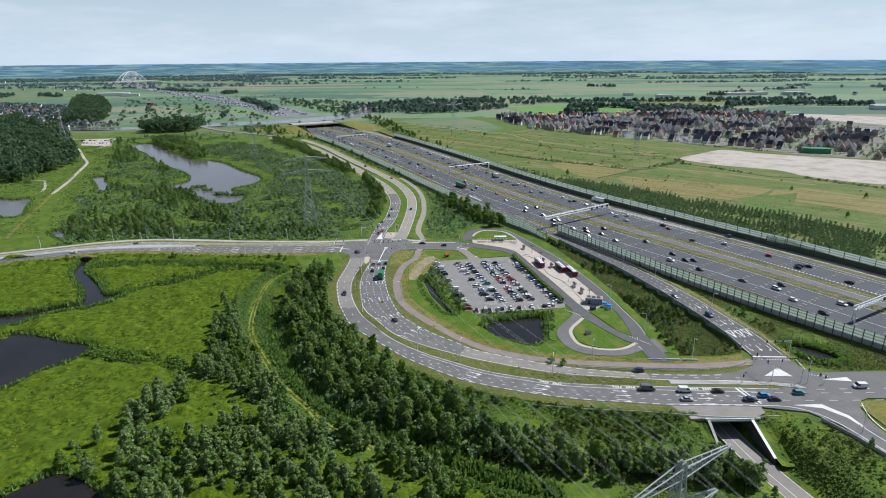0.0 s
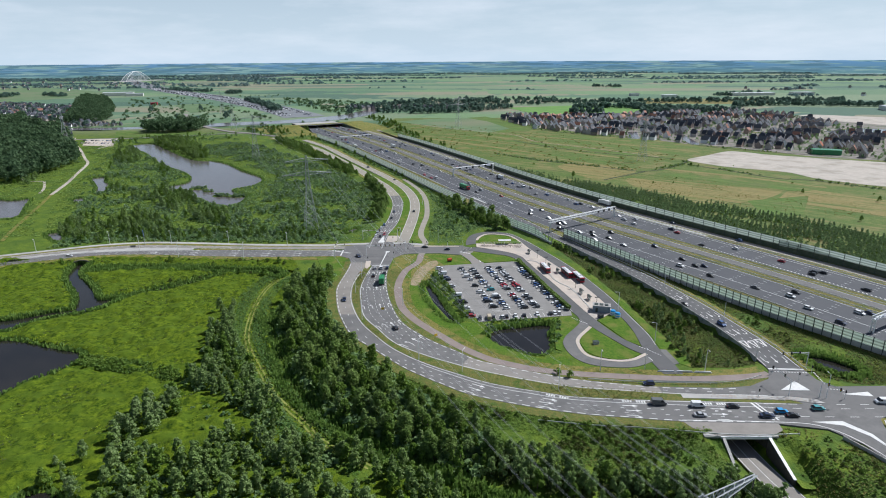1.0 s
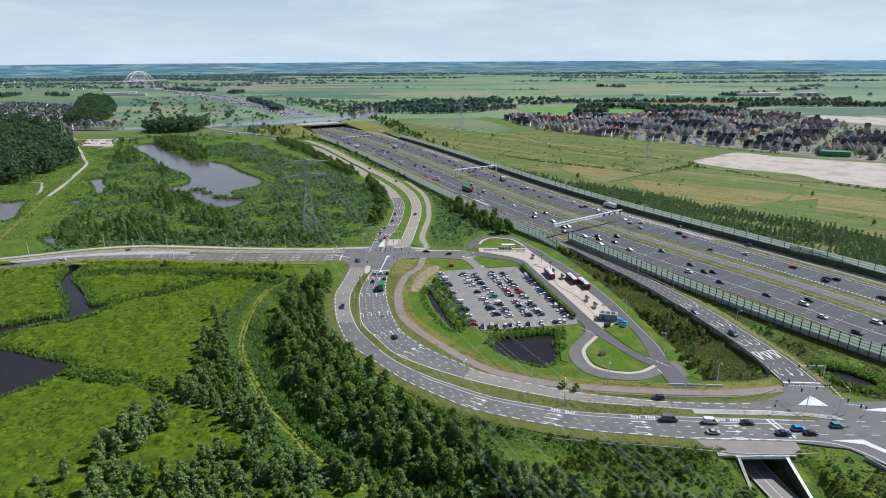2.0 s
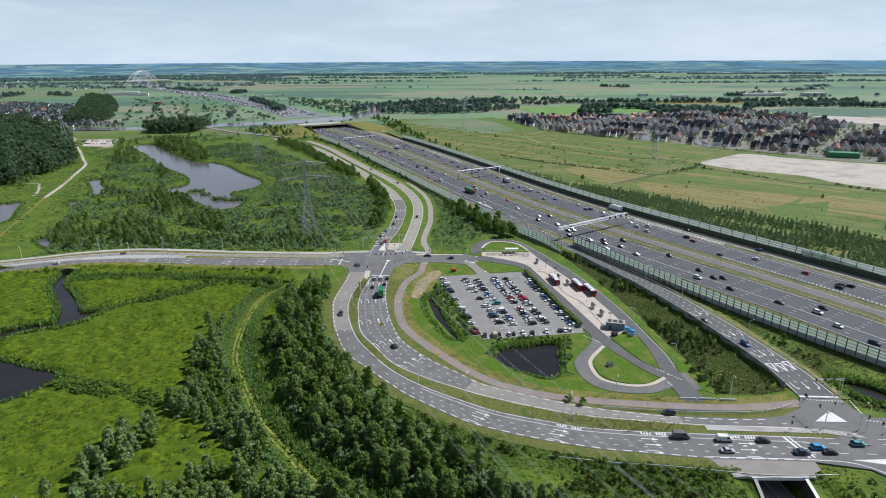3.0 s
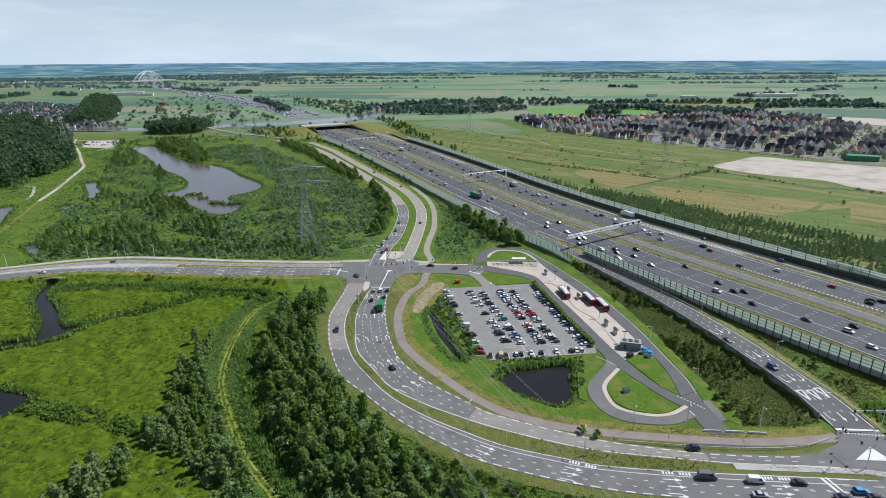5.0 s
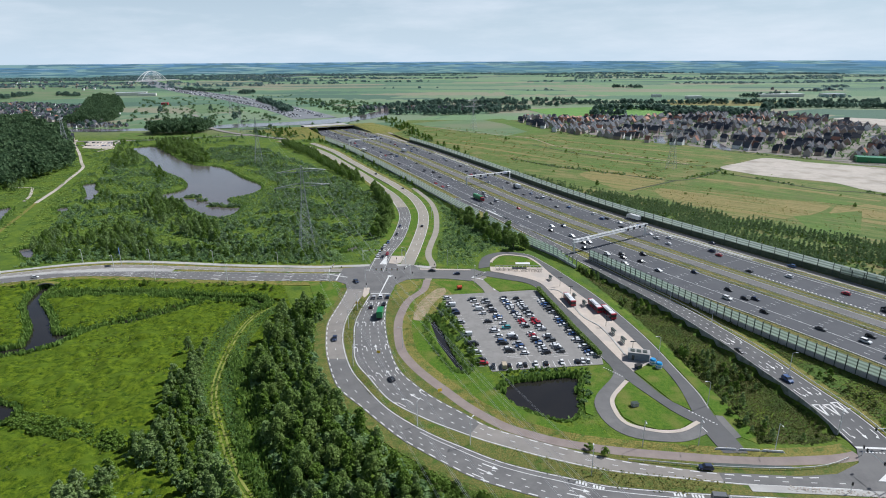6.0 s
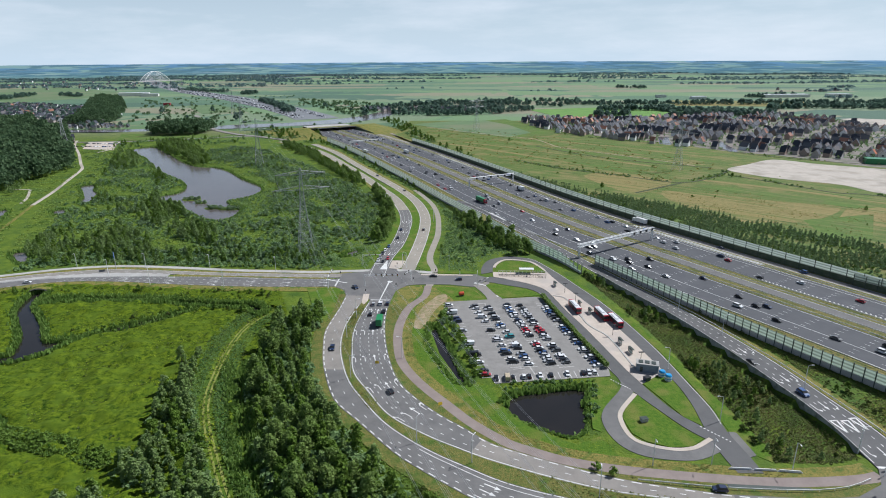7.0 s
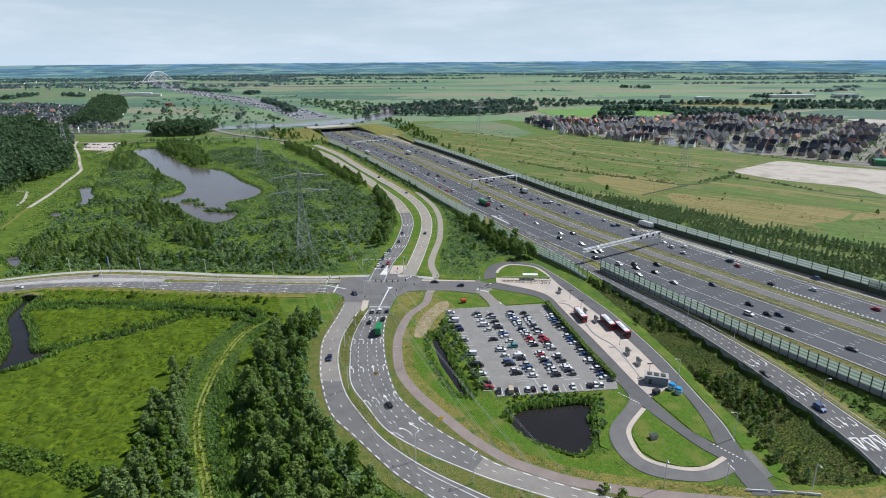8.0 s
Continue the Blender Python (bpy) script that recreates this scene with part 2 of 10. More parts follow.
def pane_mat(name, color, clear):
    """Tinted noise-screen glass with fine level lines."""
    m = bpy.data.materials.new(name)
    m.use_nodes = True
    n, l = m.node_tree.nodes, m.node_tree.links
    b = n["Principled BSDF"]
    geo = n.new("ShaderNodeNewGeometry")
    wave = n.new("ShaderNodeTexWave")
    wave.bands_direction = "Z"
    wave.inputs["Scale"].default_value = 0.24
    l.new(geo.outputs["Position"], wave.inputs["Vector"])
    mix = n.new("ShaderNodeMix")
    mix.data_type = "RGBA"
    mix.inputs["A"].default_value, mix.inputs["B"].default_value = (*color, 1), (*(c * 0.5 for c in color), 1)
    l.new(wave.outputs["Fac"], mix.inputs["Factor"])
    l.new(mix.outputs["Result"], b.inputs["Base Color"])
    b.inputs["Roughness"].default_value = 0.25
    b.inputs["Alpha"].default_value = clear
    tr = n.new("ShaderNodeBsdfTranslucent")
    l.new(mix.outputs["Result"], tr.inputs["Color"])
    ms = n.new("ShaderNodeMixShader")
    ms.inputs[0].default_value = 0.4
    l.new(b.outputs[0], ms.inputs[1])
    l.new(tr.outputs[0], ms.inputs[2])
    l.new(ms.outputs[0], n["Material Output"].inputs["Surface"])
    return m


LEAF_POPLAR = leaf_mat("young_poplar_leaves", (0.150, 0.235, 0.105), (0.290, 0.385, 0.190), (0.240, 0.325, 0.150), 0.55, 0.45, 11.0, 0.5)
# Haze is mixed into these leaf colours, bluer with distance.
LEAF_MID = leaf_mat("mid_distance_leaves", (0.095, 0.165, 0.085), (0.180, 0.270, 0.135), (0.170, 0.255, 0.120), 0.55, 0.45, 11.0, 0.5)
LEAF_HAZE = leaf_mat("hazed_clump_leaves", (0.115, 0.185, 0.195), (0.195, 0.285, 0.285), (0.180, 0.265, 0.265), 0.55, 0.45, 11.0, 0.5)
LEAF_FAR = leaf_mat("hazed_field_tree_leaves", (0.095, 0.160, 0.130), (0.175, 0.265, 0.205), (0.155, 0.240, 0.185), 0.55, 0.45, 11.0, 0.5)
SCREEN = pane_mat("screen_glass", (0.58, 0.69, 0.62), 0.55)
SCREEN_FAR = pane_mat("grey_screen_glass", (0.60, 0.68, 0.63), 0.45)
BARK = mat("bark", (0.10, 0.08, 0.06), (0.16, 0.13, 0.10), 0.9, 0.6, 0.1, 0.02)


# ---- plan helpers ----
def smooth(points, step=3.0, closed=False):
    """A curve through the corners of a plan line, in even steps of about that many metres."""
    p = [np.array(q, float) for q in points]
    p = [p[-1]] + p + [p[0], p[1]] if closed else [2 * p[0] - p[1]] + p + [2 * p[-1] - p[-2]]
    out = []
    for a, b, c, d in zip(p, p[1:], p[2:], p[3:]):
        k = max(1, int(np.linalg.norm(c - b) / step))
        for i in range(k):
            t = i / k
            out.append(0.5 * (2 * b + (c - a) * t + (2 * a - 5 * b + 4 * c - d) * t * t + (3 * b - a - 3 * c + d) * t ** 3))
    if not closed:
        out.append(p[-2])
    return np.array(out)


def even(line, count):
    """The line cut anew into count points at even distances."""
    d = np.concatenate([[0], np.cumsum(np.linalg.norm(np.diff(line, axis=0), axis=1))])
    s = np.linspace(0, d[-1], count)
    return np.stack([np.interp(s, d, line[:, k]) for k in range(line.shape[1])], 1)


def beside(line, offset):
    """The line moved sideways, to its right as it runs."""
    t = np.gradient(line, axis=0)
    t /= np.linalg.norm(t, axis=1)[:, None] + 1e-9
    return line + np.stack([t[:, 1], -t[:, 0]], 1) * offset


def mesh_object(name, verts, faces, material, parent=None, label="", category="", kind="", group=""):
    me = bpy.data.meshes.new(name)
    me.from_pydata([tuple(map(float, v)) for v in verts], [], faces)
    me.materials.append(material)
    me.validate()
    me.update()
    ob = new(name, me)
    if parent is not None:
        ob.parent = parent
    return tagged(ob, label, category, group, kind)


def slab_strip(name, left, right, top, thick, material, **tags):
    """A band of paving between two edges, with its kerb faces."""
    k = max(len(left), len(right))
    left, right = even(left, k), even(right, k)
    v, f = [], []
    for a, b in zip(left, right):
        v += [(*a, top), (*b, top), (*b, top - thick), (*a, top - thick)]
    for i in range(k - 1):
        o = 4 * i
        f += [(o, o + 1, o + 5, o + 4), (o + 1, o + 2, o + 6, o + 5), (o + 3, o, o + 4, o + 7)]
    f += [(3, 2, 1, 0), (4 * k - 4, 4 * k - 3, 4 * k - 2, 4 * k - 1)]
    return mesh_object(name, v, f, material, **tags)


def band(name, points, width, top, thick, material, **tags):
    line = smooth(points)
    return slab_strip(name, beside(line, -width / 2), beside(line, width / 2), top, thick, material, **tags)


def slab(name, outline, top, thick, material, closed_smooth=False, **tags):
    """A paved or planted area inside an outline."""
    pts = smooth(outline, 2.0, True) if closed_smooth else np.array(outline, float)
    bm = bmesh.new()
    vs = [bm.verts.new((float(x), float(y), top)) for x, y in pts]
    face = bm.faces.new(vs)
    ext = bmesh.ops.extrude_face_region(bm, geom=[face])
    for e in ext["geom"]:
        if isinstance(e, bmesh.types.BMVert):
            e.co.z -= thick
    bmesh.ops.recalc_face_normals(bm, faces=bm.faces)
    bmesh.ops.triangulate(bm, faces=[q for q in bm.faces if len(q.verts) > 4])
    me = bpy.data.meshes.new(name)
    bm.to_mesh(me)
    bm.free()
    me.materials.append(material)
    return tagged(new(name, me), **tags)


def inside(px, py, outline):
    """Which of the points lie inside the outline."""
    o = np.asarray(outline, float)
    res = np.zeros(np.shape(px), bool)
    j = len(o) - 1
    for i in range(len(o)):
        xi, yi, xj, yj = *o[i], *o[j]
        if yi != yj:
            res ^= ((yi > py) != (yj > py)) & (px < (xj - xi) * (py - yi) / (yj - yi) + xi)
        j = i
    return res


def far_from(px, py, line):
    """Distance of points from a plan line."""
    best = np.full(np.shape(px), 1e9)
    for a, b in zip(line[:-1], line[1:]):
        d = b - a
        t = np.clip(((px - a[0]) * d[0] + (py - a[1]) * d[1]) / (d @ d + 1e-9), 0, 1)
        best = np.minimum(best, np.hypot(px - a[0] - t * d[0], py - a[1] - t * d[1]))
    return best


# ---- plan ----
WEST_OUT = [(-55, 333), (-55, 318), (-56, 300), (-56, 289), (-53, 273), (-49, 258), (-41, 238), (-31, 226), (-17, 210), (-9, 203), (0, 196), (9, 190), (27, 183), (46, 178), (61, 176), (77, 174), (106, 173)]
WEST_IN = [(-45, 333), (-46, 320), (-48, 298), (-47, 282), (-44, 268), (-38, 251), (-31, 239), (-22, 226), (-13, 217), (-4, 210), (4, 205), (14, 199), (24, 195), (34, 192), (44, 189), (64, 187), (82, 186), (104, 185), (121, 184)]
EAST_IN = [(-42, 327), (-44, 305), (-44, 290), (-42, 276), (-38, 257), (-30, 243), (-21, 229), (-8, 218.5), (1, 213), (10, 208), (19, 204), (29, 200), (45, 195), (66, 192), (83, 190), (106, 189), (118, 188)]
EAST_OUT = [(-32, 327), (-32, 309), (-30, 290), (-26, 270), (-20, 251), (-12, 239), (-4, 230), (4, 223), (12, 215.5), (21, 211), (30, 207), (46, 201), (59, 198), (77, 195), (98, 194), (109, 195)]
NORTH_WEST = [(-44, 345), (-43, 384), (-39, 415), (-38, 445), (-39, 475), (-44, 503), (-55, 540), (-72, 580), (-95, 632), (-130, 705), (-168, 780), (-212, 846), (-258, 893)]
NORTH_EAST = [(-28, 366), (-26, 395), (-24.5, 430), (-24.5, 460), (-27, 490), (-34, 523), (-43, 550), (-58, 585), (-82, 634), (-120, 712), (-160, 795), (-205, 868)]
BIKE_NORTH = [(-14.5, 345), (-13, 367), (-16, 381), (-17, 393), (-16, 412), (-14.5, 435), (-15, 460), (-17, 488), (-22, 518), (-30, 545), (-41, 575)]
BIKE_SOUTH = [(-15, 345), (-16, 331), (-22, 318), (-24.5, 302), (-24.5, 289), (-22.5, 274), (-20, 264), (-15, 254), (-9, 245), (-2, 236), (5, 227), (12, 220), (18, 215), (25, 211.5), (33, 208), (48, 204.5), (69, 202), (90, 200.5), (112, 202), (120, 204)]
BUS_E_OUT = [(12.6, 363), (12.9, 372), (16, 384), (22, 390), (30.5, 393), (42.8, 388), (50.3, 374), (56, 361), (60.5, 349), (69.3, 325), (75.5, 302), (80.8, 277), (84.1, 253), (86.2, 236), (86, 223.5), (87.5, 212), (88.2, 204)]
BUS_E_IN = [(18.8, 366), (19.8, 377), (24.2, 385.5), (30.1, 388), (41.6, 384), (46.9, 373), (49.7, 361), (54, 347), (60.7, 328), (67, 309), (72.5, 287), (77, 265), (79.8, 252), (80.6, 239), (79.8, 226), (79.6, 214), (81, 204)]
BUS_W_R = [(17, 359), (25.8, 355), (36.7, 349), (43.8, 341.5), (47.2, 330), (51, 314), (55.8, 297), (61.6, 273), (65, 259), (69.8, 243.6), (73.9, 233.3), (80, 225)]
BUS_W_L = [(14, 352), (27.3, 346), (36.1, 342), (41.3, 335), (43.8, 322), (48, 304), (52.6, 283), (58.6, 260), (63, 246.4), (68.4, 235), (74.3, 224), (79.5, 218)]
BUS_EAST = [((a + c) / 2, (b + d) / 2) for (a, b), (c, d) in zip(BUS_E_OUT, BUS_E_IN)]
TURN_OUT = [(58.5, 261), (60.2, 253), (58.5, 247), (50.1, 234.5), (48.3, 225.8), (50.7, 216.4), (56.3, 210.9), (66, 209), (73.1, 209.7), (81, 214)]
TURN_IN = [(63, 260), (64.5, 251), (62.6, 245), (55.6, 235), (53.7, 229), (54.4, 220.5), (57.7, 216.2), (65.7, 213.4), (72.9, 214.2), (80, 219)]
BUS_WEST = [(12, 354), (19, 351), (31, 345), (43, 340), (50, 321), (55, 292), (61, 266), (66.5, 252), (72, 239), (79, 226), (83, 216)]
MOTORWAY = [(228, 222), (203, 262), (179, 302), (140, 362), (99, 428), (72, 475), (37, 545), (-13, 655), (-88, 812), (-150, 925), (-205, 1020), (-262, 1165), (-360, 1350), (-520, 1600), (-720, 1880), (-1000, 2230), (-1450, 2890), (-1950, 3700)]
axis = smooth(MOTORWAY, 8.0)

# ---- water and ground ----
LAKE_SHORE = [(-433, 810), (-415, 842), (-362, 778), (-298, 700), (-260, 684), (-213, 624), (-182, 585), (-179, 552), (-193, 531), (-172, 505), (-171, 474), (-186, 474), (-212, 500), (-246, 528), (-260, 546), (-250, 561), (-252, 584), (-277, 623), (-319, 667), (-367, 737), (-401, 778)]
POOL_WEST = [(-260, 250), (-230, 246), (-190, 229), (-188, 235), (-164, 228), (-146, 222), (-145, 216), (-150, 207), (-155, 199), (-162, 187), (-190, 165), (-260, 160)]
STREAM = [(-260, 264), (-215, 254), (-204, 254), (-194, 257.5), (-187, 262), (-177, 266), (-178.5, 271), (-184.5, 281.5), (-197, 297.5), (-206, 308), (-212, 322), (-214, 332), (-207, 332), (-205, 320), (-201, 312), (-187, 297.5), (-177, 286), (-170.5, 278), (-163, 281), (-161, 277), (-165, 267), (-174, 261), (-184, 255), (-190, 246), (-200, 240), (-260, 252)]
CHANNEL = [(-206, 317), (-197, 323.8), (-179, 325.2), (-163, 325.8), (-140, 324.2), (-127, 322.2), (-108, 320.2), (-96, 319), (-89, 311), (-92, 308), (-98, 315), (-108, 316.3), (-127, 318.3), (-140, 320.8), (-163, 322.2), (-179, 321.8), (-197, 319.5)]
SIDE_DITCH = [(-164, 279), (-157, 286.5), (-148, 294.5), (-138.5, 302), (-128, 311), (-125, 315.5), (-123.5, 314), (-126.5, 308), (-137, 299), (-147, 291.5), (-156, 284), (-162, 277)]
POOL_SOUTH = [(-122, 126), (-118, 137), (-113, 142), (-105, 141), (-94, 134), (-88, 124), (-100, 112)]
CAR_PARK_POND = [(17, 239), (22, 244), (34, 247), (47, 249), (45, 238), (43, 225), (38, 219.5), (30, 223), (22, 229)]
POND_NARROW = [(-12, 299), (-7.5, 296), (-2, 277), (3, 259), (6.5, 250), (1, 251), (-6, 266), (-11, 283)]
POOL_WOOD = [(-354, 590), (-344, 596), (-331, 572), (-321, 562), (-311, 540), (-306, 522), (-313, 522), (-322, 542), (-338, 566)]
POOL_ROADSIDE = [(-272, 392), (-268, 398), (-254, 383), (-251, 374), (-260, 380)]
POOL_SMALL = [(-316, 494), (-314, 504), (-306, 496), (-305, 486)]
POOL_FAR_WEST = [(-420, 508), (-368, 494), (-356, 500), (-340, 472), (-334, 460), (-323, 438), (-331, 432), (-345, 442), (-380, 446), (-420, 450)]
POND_RAMP = [(140, 219), (150, 216), (156, 206), (146, 205)]
POOL_BY_ROAD = [(-70, 392), (-66, 402), (-60, 406), (-62, 396)]
def long_side(a, b):
    """Points between two corners, so that a long bank stays straight."""
    return [(a[0] + (b[0] - a[0]) * t, a[1] + (b[1] - a[1]) * t) for t in (0.06, 0.3, 0.6, 0.94)]


ESTATE_CANAL = long_side((357, 915), (338, 800)) + long_side((325, 794), (344, 918))
ESTATE_BASIN = long_side((298, 946), (275, 858)) + long_side((262, 866), (285, 948))
VAART = [(-900, 985), (-650, 1008), (-540, 1018), (-403, 1057), (-350, 1080), (-274, 1112), (-227, 1137), (-186, 1196), (-155, 1275), (-146, 1351), (-110, 1440), (-125, 1470), (-170, 1400), (-193, 1353), (-212, 1276), (-267, 1198), (-315, 1157), (-379, 1129), (-423, 1111), (-540, 1056), (-650, 1046), (-900, 1015)]
WATERS = [("lake", LAKE_SHORE, LAKE, -0.9), ("pool", POOL_WEST, WATER, -0.9), ("stream", STREAM, WATER, -0.9), ("channel", CHANNEL, WATER, -0.92),
          ("ditch", SIDE_DITCH, WATER, -0.94), ("pool", POOL_SOUTH, WATER, -0.9), ("pond", CAR_PARK_POND, WATER, -1.0), ("pond", POND_NARROW, WATER, -1.0),
          ("pool", POOL_WOOD, LAKE, -0.9), ("pool", POOL_ROADSIDE, LAKE, -0.9), ("pool", POOL_SMALL, LAKE, -0.9), ("pool", POOL_FAR_WEST, LAKE, -0.9), ("pond", POND_RAMP, WATER, -1.0), ("pool", POOL_BY_ROAD, LAKE, -0.9),
          ("canal", ESTATE_CANAL, LAKE, -0.12), ("canal", ESTATE_BASIN, LAKE, -0.12), ("canal", VAART, LAKE, -0.7)]
DITCH_LINE = smooth([(-83, 262), (-75, 243), (-68, 226), (-58, 202), (-46, 185), (-36, 174), (-27, 166), (-15, 156), (-1, 146), (12, 137), (30, 130)], 4)
UNDERPASS = np.array([(116, 90), (108, 116), (101, 134), (96.2, 150), (93.6, 166), (91, 198)], float)


def steps(a, b, near, out, grow):
    """Grid lines, even between a and b and wider apart outside."""
    mid = list(np.arange(a, b, near))
    lo, hi, d = [], [], near
    x, y = a, mid[-1]
    while x > -out or y < out:
        d *= grow
        x, y = x - d, y + d
        lo.append(x), hi.append(y)
    return np.array(lo[::-1] + mid + hi)


gx = steps(-330, 330, 3.0, 4600, 1.06)
gy = steps(60, 560, 3.0, 4700, 1.045)
gy = gy[gy > -900]
GX, GY = np.meshgrid(gx, gy)


def rolling(x, y):
    return -0.38 + 0.10 * np.sin(x * 0.11 + 1.3 * np.sin(y * 0.07)) + 0.08 * np.sin(y * 0.17 + x * 0.05)


def water_depth(x, y):
    z = np.zeros(np.shape(x))
    for _, shore, _, level in WATERS:
        edge = smooth(shore, 4, True)
        lo, hi = edge.min(0) - 8, edge.max(0) + 8
        near = (x > lo[0]) & (x < hi[0]) & (y > lo[1]) & (y < hi[1])
        if near.any():
            px, py = x[near], y[near]
            wet = inside(px, py, edge)
            d = far_from(px, py, np.vstack([edge, edge[:1]]))
            z[near] = np.minimum(z[near], np.where(wet, -0.55 - np.minimum(d, 3) * 0.4, -np.clip(1 - d / 4, 0, 1) * 0.55))
    return z


# the grounds of the car park lie almost level with their paths
level = np.clip(1 - far_from(GX, GY, np.array([(-20, 330), (10, 300), (40, 260), (60, 230), (85, 250), (60, 340), (30, 375), (-20, 360)], float)) / 60, 0, 1)
level = np.clip(level * 3, 0, 1)
GZ = rolling(GX, GY) * (1 - level) - 0.135 * level + water_depth(GX, GY)
GZ -= 0.9 * np.clip(1 - far_from(GX, GY, DITCH_LINE) / 3.5, 0, 1)
cut = far_from(GX, GY, UNDERPASS)
flare = np.clip((GY - 138) / 14, 0, 1)
GZ = np.where((cut < 22) & (GY < 166), np.minimum(GZ, -6.1 + np.clip(cut - 4.0 - 4.2 * flare, 0, 20) * (0.55 + 0.5 * flare)), GZ)
GZ = np.where((cut < 8.0) & (GY >= 152) & (GY < 200), -6.4, GZ)
RAMP_DELL = np.array([(66, 366), (73, 366), (80, 351), (96, 314), (106, 285), (114, 255), (119, 231), (120.5, 212), (109, 209), (94, 209), (88.5, 228), (85, 269), (76, 322)], float)
dell = inside(GX, GY, RAMP_DELL) * np.clip(far_from(GX, GY, np.vstack([RAMP_DELL[7:], RAMP_DELL[:1]])) / 7, 0, 1)
GZ -= 2.3 * dell
nx, ny = len(gx), len(gy)
ids = np.arange(nx * ny).reshape(ny, nx)
gfaces = np.stack([ids[:-1, :-1], ids[:-1, 1:], ids[1:, 1:], ids[1:, :-1]], -1).reshape(-1, 4)


def quick_mesh(name, verts, faces, material, smooth_faces=False):
    """A mesh from arrays of corners and of three- or four-sided faces."""
    me = bpy.data.meshes.new(name)
    n = faces.shape[1]
    me.vertices.add(len(verts))
    me.vertices.foreach_set("co", np.ascontiguousarray(verts, np.float32).ravel())
    me.loops.add(faces.size)
    me.loops.foreach_set("vertex_index", np.ascontiguousarray(faces, np.int32).ravel())
    me.polygons.add(len(faces))
    me.polygons.foreach_set("loop_start", np.arange(0, faces.size, n, dtype=np.int32))
    me.polygons.foreach_set("use_smooth", np.full(len(faces), smooth_faces))
    me.materials.append(material)
    me.update(calc_edges=True)
    return me


def field_ground():
    """Wild meadow near by; far off a patchwork of pasture, hay and darker crops, with haze mixed into their colours."""
    m = GRASS.copy()
    m.name = "open_country"
    n, l = m.node_tree.nodes, m.node_tree.links
    b = n["Principled BSDF"]
    old = b.inputs["Base Color"].links[0].from_socket
    geo = n.new("ShaderNodeNewGeometry")
    sep = n.new("ShaderNodeSeparateXYZ")
    l.new(geo.outputs["Position"], sep.inputs[0])
    mp = n.new("ShaderNodeMapping")
    mp.inputs["Rotation"].default_value = (0, 0, 0.5)
    mp.inputs["Scale"].default_value = (1 / 380, 1 / 120, 1)
    l.new(geo.outputs["Position"], mp.inputs["Vector"])
    vo = n.new("ShaderNodeTexVoronoi")
    vo.inputs["Scale"].default_value = 1.0
    l.new(mp.outputs[0], vo.inputs["Vector"])
    ramp = n.new("ShaderNodeValToRGB")
    ramp.color_ramp.interpolation = "CONSTANT"
    # Far field colours are dulled and blued to stand for haze.
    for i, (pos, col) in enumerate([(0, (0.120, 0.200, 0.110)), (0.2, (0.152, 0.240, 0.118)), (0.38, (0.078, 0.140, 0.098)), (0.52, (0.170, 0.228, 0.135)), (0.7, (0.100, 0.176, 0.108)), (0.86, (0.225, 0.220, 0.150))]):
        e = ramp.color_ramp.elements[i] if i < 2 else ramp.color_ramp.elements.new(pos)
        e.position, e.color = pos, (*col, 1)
    s2 = n.new("ShaderNodeSeparateColor")
    l.new(vo.outputs["Color"], s2.inputs[0])
    l.new(s2.outputs[0], ramp.inputs[0])
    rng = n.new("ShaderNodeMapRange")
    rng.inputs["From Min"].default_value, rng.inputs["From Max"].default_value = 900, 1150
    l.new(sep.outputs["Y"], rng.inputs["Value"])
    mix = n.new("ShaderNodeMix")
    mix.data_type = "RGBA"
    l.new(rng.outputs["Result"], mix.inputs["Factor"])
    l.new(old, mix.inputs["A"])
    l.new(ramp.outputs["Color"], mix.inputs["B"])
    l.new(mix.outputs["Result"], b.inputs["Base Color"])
    return m


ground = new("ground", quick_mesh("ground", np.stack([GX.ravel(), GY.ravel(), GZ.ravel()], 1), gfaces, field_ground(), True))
tagged(ground, "flat green polder meadow with ditches reaching the horizon", "ground", kind="structure")
for name, shore, material, level in WATERS:
    slab(name, shore, level, 0.05, material, True, label="still dark water between reedy banks", category="water", kind="structure")


def height_at(x, y):
    """Height of the ground sheet."""
    x, y = np.asarray(x, float), np.asarray(y, float)
    i = np.clip(np.searchsorted(gx, x) - 1, 0, nx - 2)
    j = np.clip(np.searchsorted(gy, y) - 1, 0, ny - 2)
    u, v = (x - gx[i]) / (gx[i + 1] - gx[i]), (y - gy[j]) / (gy[j + 1] - gy[j])
    return (GZ[j, i] * (1 - u) + GZ[j, i + 1] * u) * (1 - v) + (GZ[j + 1, i] * (1 - u) + GZ[j + 1, i + 1] * u) * v


# ---- roads ----
ROAD = dict(category="road", kind="structure")
west_out, west_in, east_in, east_out = (smooth(q) for q in (WEST_OUT, WEST_IN, EAST_IN, EAST_OUT))
bend = [even(q, 160) for q in (west_out, west_in, east_in, east_out)]
slab_strip("road", bend[0][:46], bend[1][:46], 0.0, 0.5, ASPHALT_WARM, label="worn pinkish-grey carriageway below the crossroads", **ROAD)
slab_strip("road", bend[0][45:], bend[1][45:], 0.0, 0.5, ASPHALT, label="curved grey asphalt carriageway with dashed white lines", **ROAD)
slab_strip("road", bend[2][:87], bend[3][:87], 0.0, 0.5, ASPHALT, label="curved grey asphalt carriageway with turning lanes", **ROAD)
slab_strip("road", bend[2][86:], bend[3][86:], 0.0, 0.5, ASPHALT_WARM, label="curved worn brownish carriageway with dashed lines", **ROAD)
